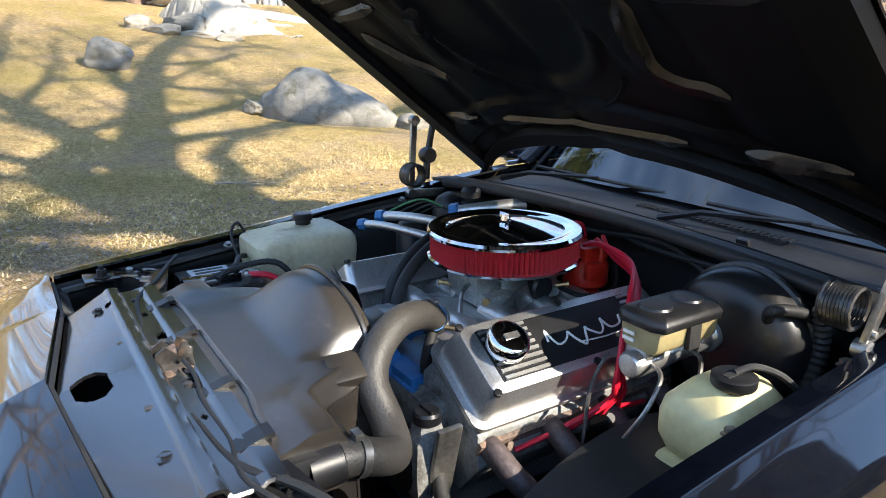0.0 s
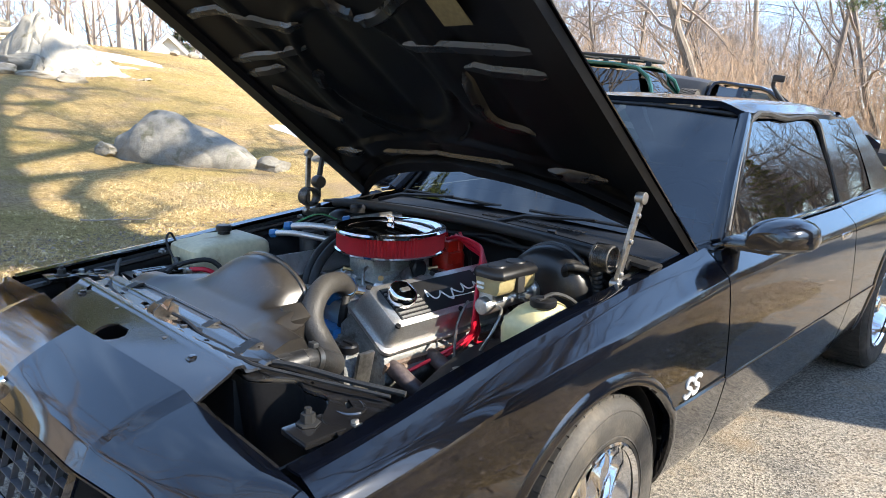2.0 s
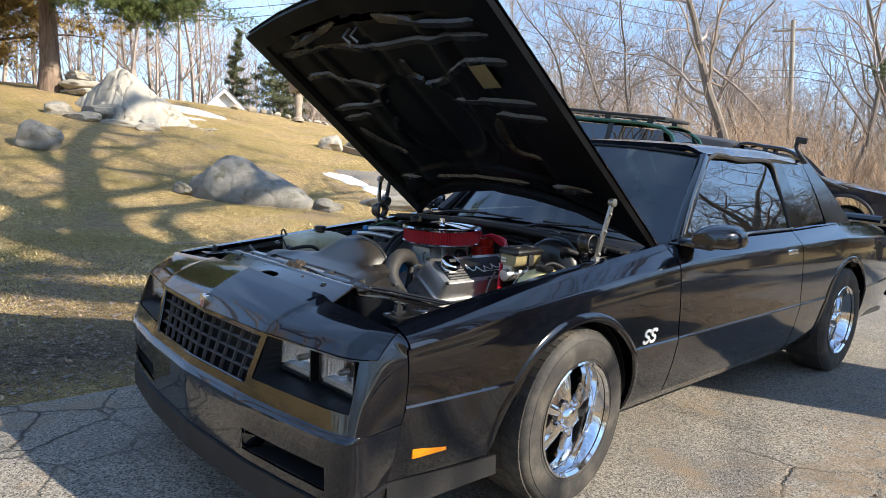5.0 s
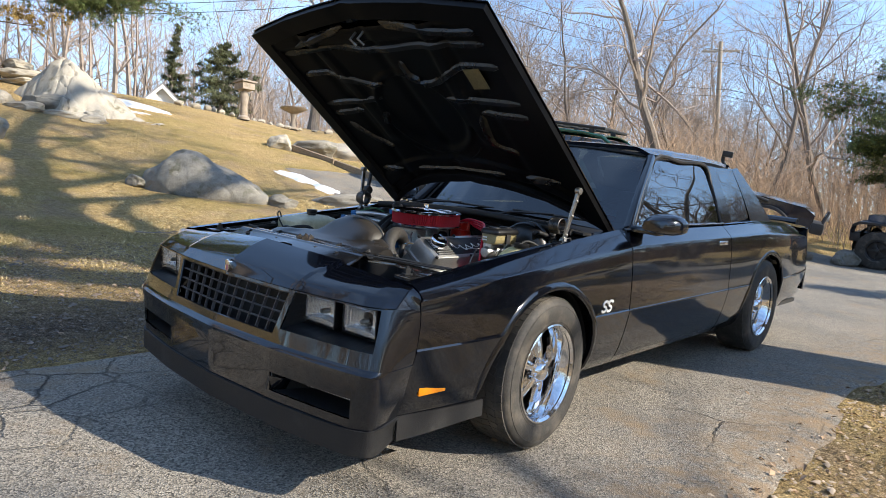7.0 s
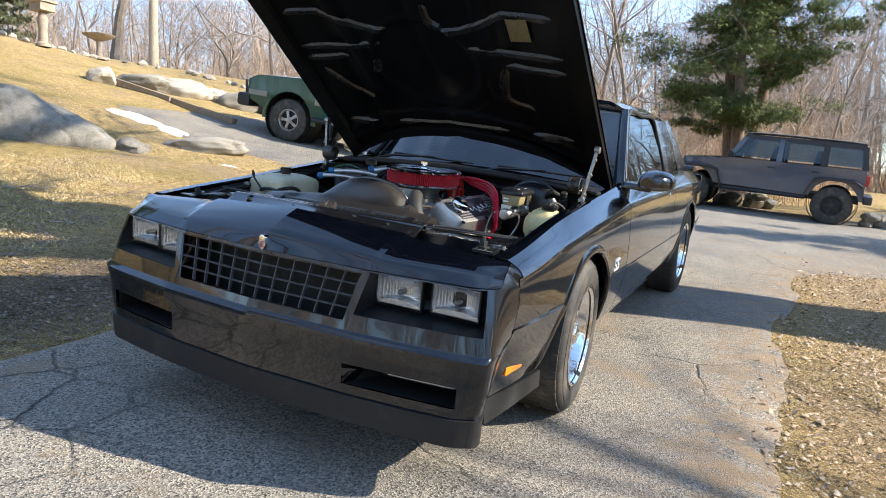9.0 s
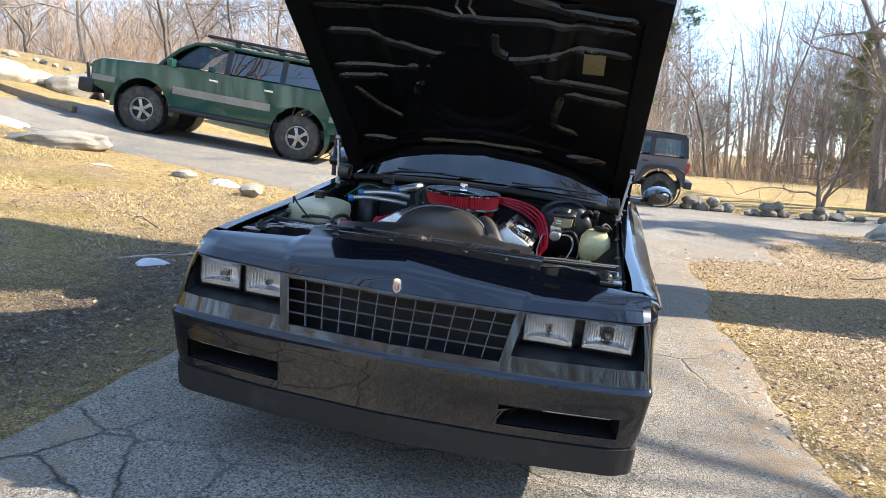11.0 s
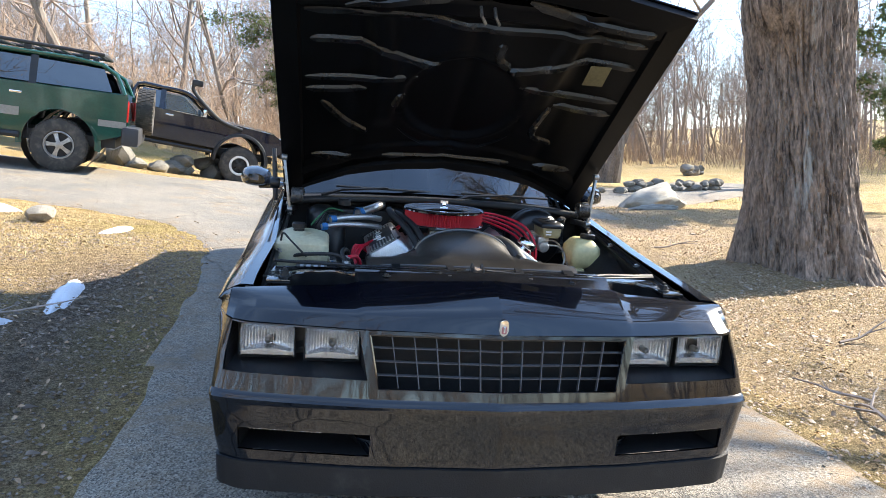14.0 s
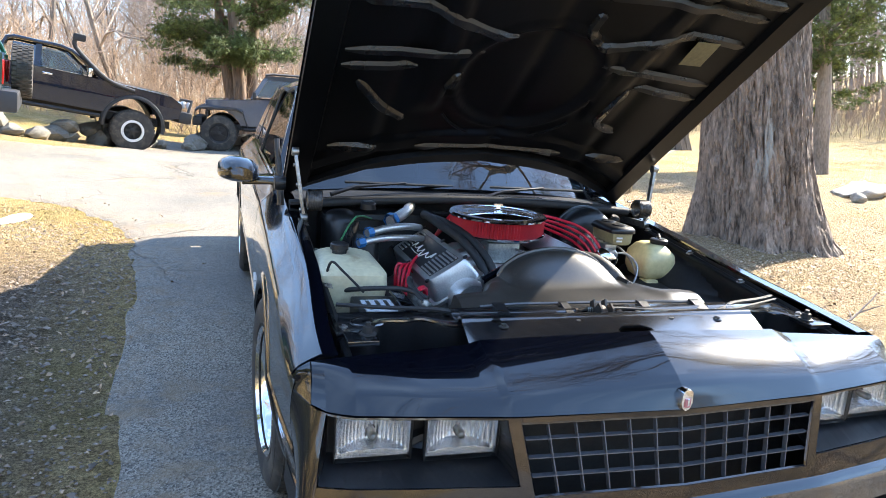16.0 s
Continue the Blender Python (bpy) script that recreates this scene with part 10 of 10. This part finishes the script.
def lantern(x, y):
    # plain figure-like garden ornament under a box, one mesh
    b = bmesh.new()
    lathe(b, [(0.20, 0), (0.20, 0.08), (0.13, 0.14), (0.11, 0.5), (0.15, 0.75), (0.10, 0.9), (0.10, 0.98), (0, 1.0)], 18)
    box(b, (0, 0, 1.10), (0.52, 0.44, 0.22))
    box(b, (0, 0, 1.25), (0.62, 0.54, 0.06))
    ob = part("garden_ornament", b, CONCRETE)
    ob.matrix_world = Matrix.Translation(on_land(x, y))
    tagged(ob, "pale cast-stone garden ornament with a dark box top", "garden ornament")


lantern(-18.2, 9.9)
# wind chime under the cedar's bough
ch = empty("wind_chime", Matrix.Translation(on_land(-15.2, 3.6, 2.6)), "small wind chime hanging from the cedar bough", "wind chime")
part("cord", tubed([(0, 0, 0.25), (0, 0, 1.6)], 0.004, 5), CABLE, ch)
part("bell", lathed([(0.05, 0), (0.055, 0.10), (0.03, 0.20), (0, 0.22)], 12), SATIN, ch)
# mail box and tubs far across the field
mb = empty("mailbox", Matrix.Translation(on_land(33.0, 60.0)), "white roadside mailbox on a post", "mailbox")
part("post", boxed((0, 0, 0.6), (0.12, 0.12, 1.3)), CLAP, mb)
part("box", boxed((0, 0, 1.35), (0.6, 0.3, 0.35)), CLAP, mb, bevel=0.05)


# twigs and fallen sticks on the verge
def stick(x, y, ll, turn, r):
    rr = np.random.default_rng(int(abs(x * 100 + y * 10)))
    s = Sticks()
    pts, rad, _ = limb(rr, (0, 0, 0.02), (1, 0, 0), ll, r, 6, 0.10, 0.0, 0.4)
    s.add(pts, rad, 5)
    for k in range(2):
        tp, tr, _ = limb(rr, pts[2 + k], (0.7, 0.6 - 1.1 * k, 0.15), ll * 0.35, r * 0.6, 3, 0.12, 0.0, 0.4)
        s.add(tp, tr, 4)
    ob = s.build("stick", TWIG)
    ob.matrix_world = Matrix.Translation(on_land(x, y, 0.01)) @ CAR @ pose(0, 0, 0, 0, 0, turn)
    tagged(ob, "fallen broken twig lying in the leaf litter", "stick", "fallen sticks")


for x, y, ll, turn, r in ((2.2, -0.2, 0.55, 80, 0.013), (2.35, 0.15, 0.4, 120, 0.010), (2.0, -0.75, 0.5, 60, 0.012), (3.0, 1.2, 0.6, 20, 0.011), (2.6, 2.2, 0.5, 150, 0.010), (3.4, 0.2, 0.7, 100, 0.012), (-2.5, 0.9, 0.7, 30, 0.008), (-2.9, 1.9, 0.6, 160, 0.008), (-3.3, 0.4, 0.5, 100, 0.008), (4.8, 6.6, 0.8, 40, 0.014), (3.4, 4.9, 0.7, 10, 0.012), (-4.6, 0.6, 0.6, 70, 0.008)):
    stick(x, y, ll, turn, r)


# leaf litter and grass, past counting
def litter():
    rng = np.random.default_rng(8)
    pts, nrm = [], []
    want = 24000
    while len(pts) < want:
        u = rng.uniform()
        if u < 0.87:
            x, y = rng.uniform(1.5, 9), rng.uniform(-4, 13)
            if rng.uniform() > math.exp(-max(0, x - 3.5) / 3.5):
                continue
        elif u < 0.92:
            x, y = rng.uniform(-4.5, -1.4), rng.uniform(-4, 5.5)
        else:
            x, y = rng.uniform(-9, 2), rng.uniform(-4, 13)
        d = paved(x, y)
        if d > 0.05 and rng.uniform() > 0.16 * math.exp(-d * 2.2):
            continue
        pts.append((x, y, land(x, y) + (0.018 if d > 0 else 0.012)))
    p = np.array(pts)
    n = len(p)
    a = rng.uniform(0, 2 * np.pi, n)
    s = rng.uniform(0.006, 0.019, n)
    tilt = rng.normal(0, 0.35, (n, 2))
    e1 = np.stack([np.cos(a), np.sin(a), tilt[:, 0]], 1) * s[:, None]
    e2 = np.stack([-np.sin(a), np.cos(a), tilt[:, 1]], 1) * (s * rng.uniform(0.3, 0.7, n))[:, None]
    lift = np.zeros((n, 3))
    lift[:, 2] = s * 0.45
    v = np.stack([p - e1, p + e2 + lift, p + e1, p - e2 + lift * 0.6], 1).reshape(-1, 3)
    base = np.arange(n)[:, None] * 4
    f = np.concatenate([base + np.array([[0, 1, 2]]), base + np.array([[0, 2, 3]])])
    m = np.array(CAR.to_3x3())
    tagged(tri_mesh("leaf_litter", v @ m.T, f, DRY_LEAF), "dry brown leaves scattered over verge and drive edge", "leaf litter", kind="stuff")


def crumbs():
    """Clods, chips and crumbs on the bare strip and the verge."""
    rng = np.random.default_rng(28)
    for name, n, lo, hi, mat, label in (("soil_crumbs", 16000, -4.2, -1.3, SOIL, "dark crumbly soil and wood chips along the muddy strip"), ("bark_chips", 15000, 1.5, 5.5, CHIP, "pale bark chips and grit along the verge")):
        pts = []
        while len(pts) < n:
            x, y = rng.uniform(lo, hi), rng.uniform(-3.5, 4.2 if lo < 0 else 9.0)
            d = paved(x, y)
            if d > 0.02 and rng.uniform() > (0.10 if lo < 0 else 0.30) * math.exp(-d * 2.5):
                continue
            pts.append((x, y, land(x, y) + (0.014 if d > 0 else 0.006)))
        p = np.array(pts)
        s = rng.uniform(0.003, 0.010, (n, 1)) * np.where(rng.uniform(size=(n, 1)) < 0.06, 1.9, 1.0)
        a = rng.uniform(0, 2 * np.pi, n)
        e1 = np.stack([np.cos(a), np.sin(a), np.zeros(n)], 1) * s * rng.uniform(0.8, 2.2, (n, 1))
        e2 = np.stack([-np.sin(a), np.cos(a), np.zeros(n)], 1) * s
        up = np.zeros((n, 3))
        up[:, 2] = s[:, 0] * rng.uniform(0.5, 1.1, n)
        v = np.stack([p - e1, p + e1 * 0.7 - e2, p + e1 * 0.5 + e2, p + up], 1).reshape(-1, 3)
        base = np.arange(n)[:, None] * 4
        f = np.concatenate([base + np.array([[0, 1, 3]]), base + np.array([[1, 2, 3]]), base + np.array([[2, 0, 3]])])
        tagged(tri_mesh(name, v @ np.array(CAR.to_3x3()).T, f, mat), label, "ground cover", kind="stuff")


def turf():
    rng = np.random.default_rng(18)
    n = 230000
    x = np.where(rng.uniform(size=n) < 0.72, -1.3 - np.abs(rng.normal(0, 4.2, n)), 1.9 + np.abs(rng.normal(0, 4, n)))
    y = np.where(x < 0, rng.uniform(-4, 9.5, n), rng.uniform(-2, 14, n))
    keep = []
    for i in range(n):
        d = paved(x[i], y[i])
        if d < (-1.0 if (-4 < x[i] < 0 and y[i] < 3) else -0.15) - 0.5 * rng.uniform() and noise.noise(Vector((x[i] * 0.8, y[i] * 0.8, 1))) > (-0.25 if x[i] < 0 else 0.02):
            keep.append(i)
    x, y = x[keep], y[keep]
    n = len(x)
    z = np.array([land(a, b) for a, b in zip(x, y)])
    p = np.stack([x, y, z], 1)
    a = rng.uniform(0, 2 * np.pi, n)
    h = rng.uniform(0.008, 0.026, n)
    lean = rng.normal(0, 0.9, (n, 2)) * h[:, None]
    side = np.stack([np.cos(a), np.sin(a), np.zeros(n)], 1) * rng.uniform(0.0025, 0.005, n)[:, None]
    tip = p + np.concatenate([lean, h[:, None]], 1)
    v = np.stack([p - side, p + side, tip], 1).reshape(-1, 3)
    f = np.arange(3 * n).reshape(-1, 3)
    m = np.array(CAR.to_3x3())
    tagged(tri_mesh("grass", v @ m.T, f, STRAW), "short dormant straw-coloured grass blades", "grass", kind="stuff")


STRAW = leaf_material("straw_blade", (0.52, 0.41, 0.21), 0.45)
SOIL = leaf_material("soil_crumb", (0.19, 0.145, 0.108), 0.5)
CHIP = leaf_material("bark_chip", (0.42, 0.33, 0.24), 0.38)
litter()
crumbs()
turf()
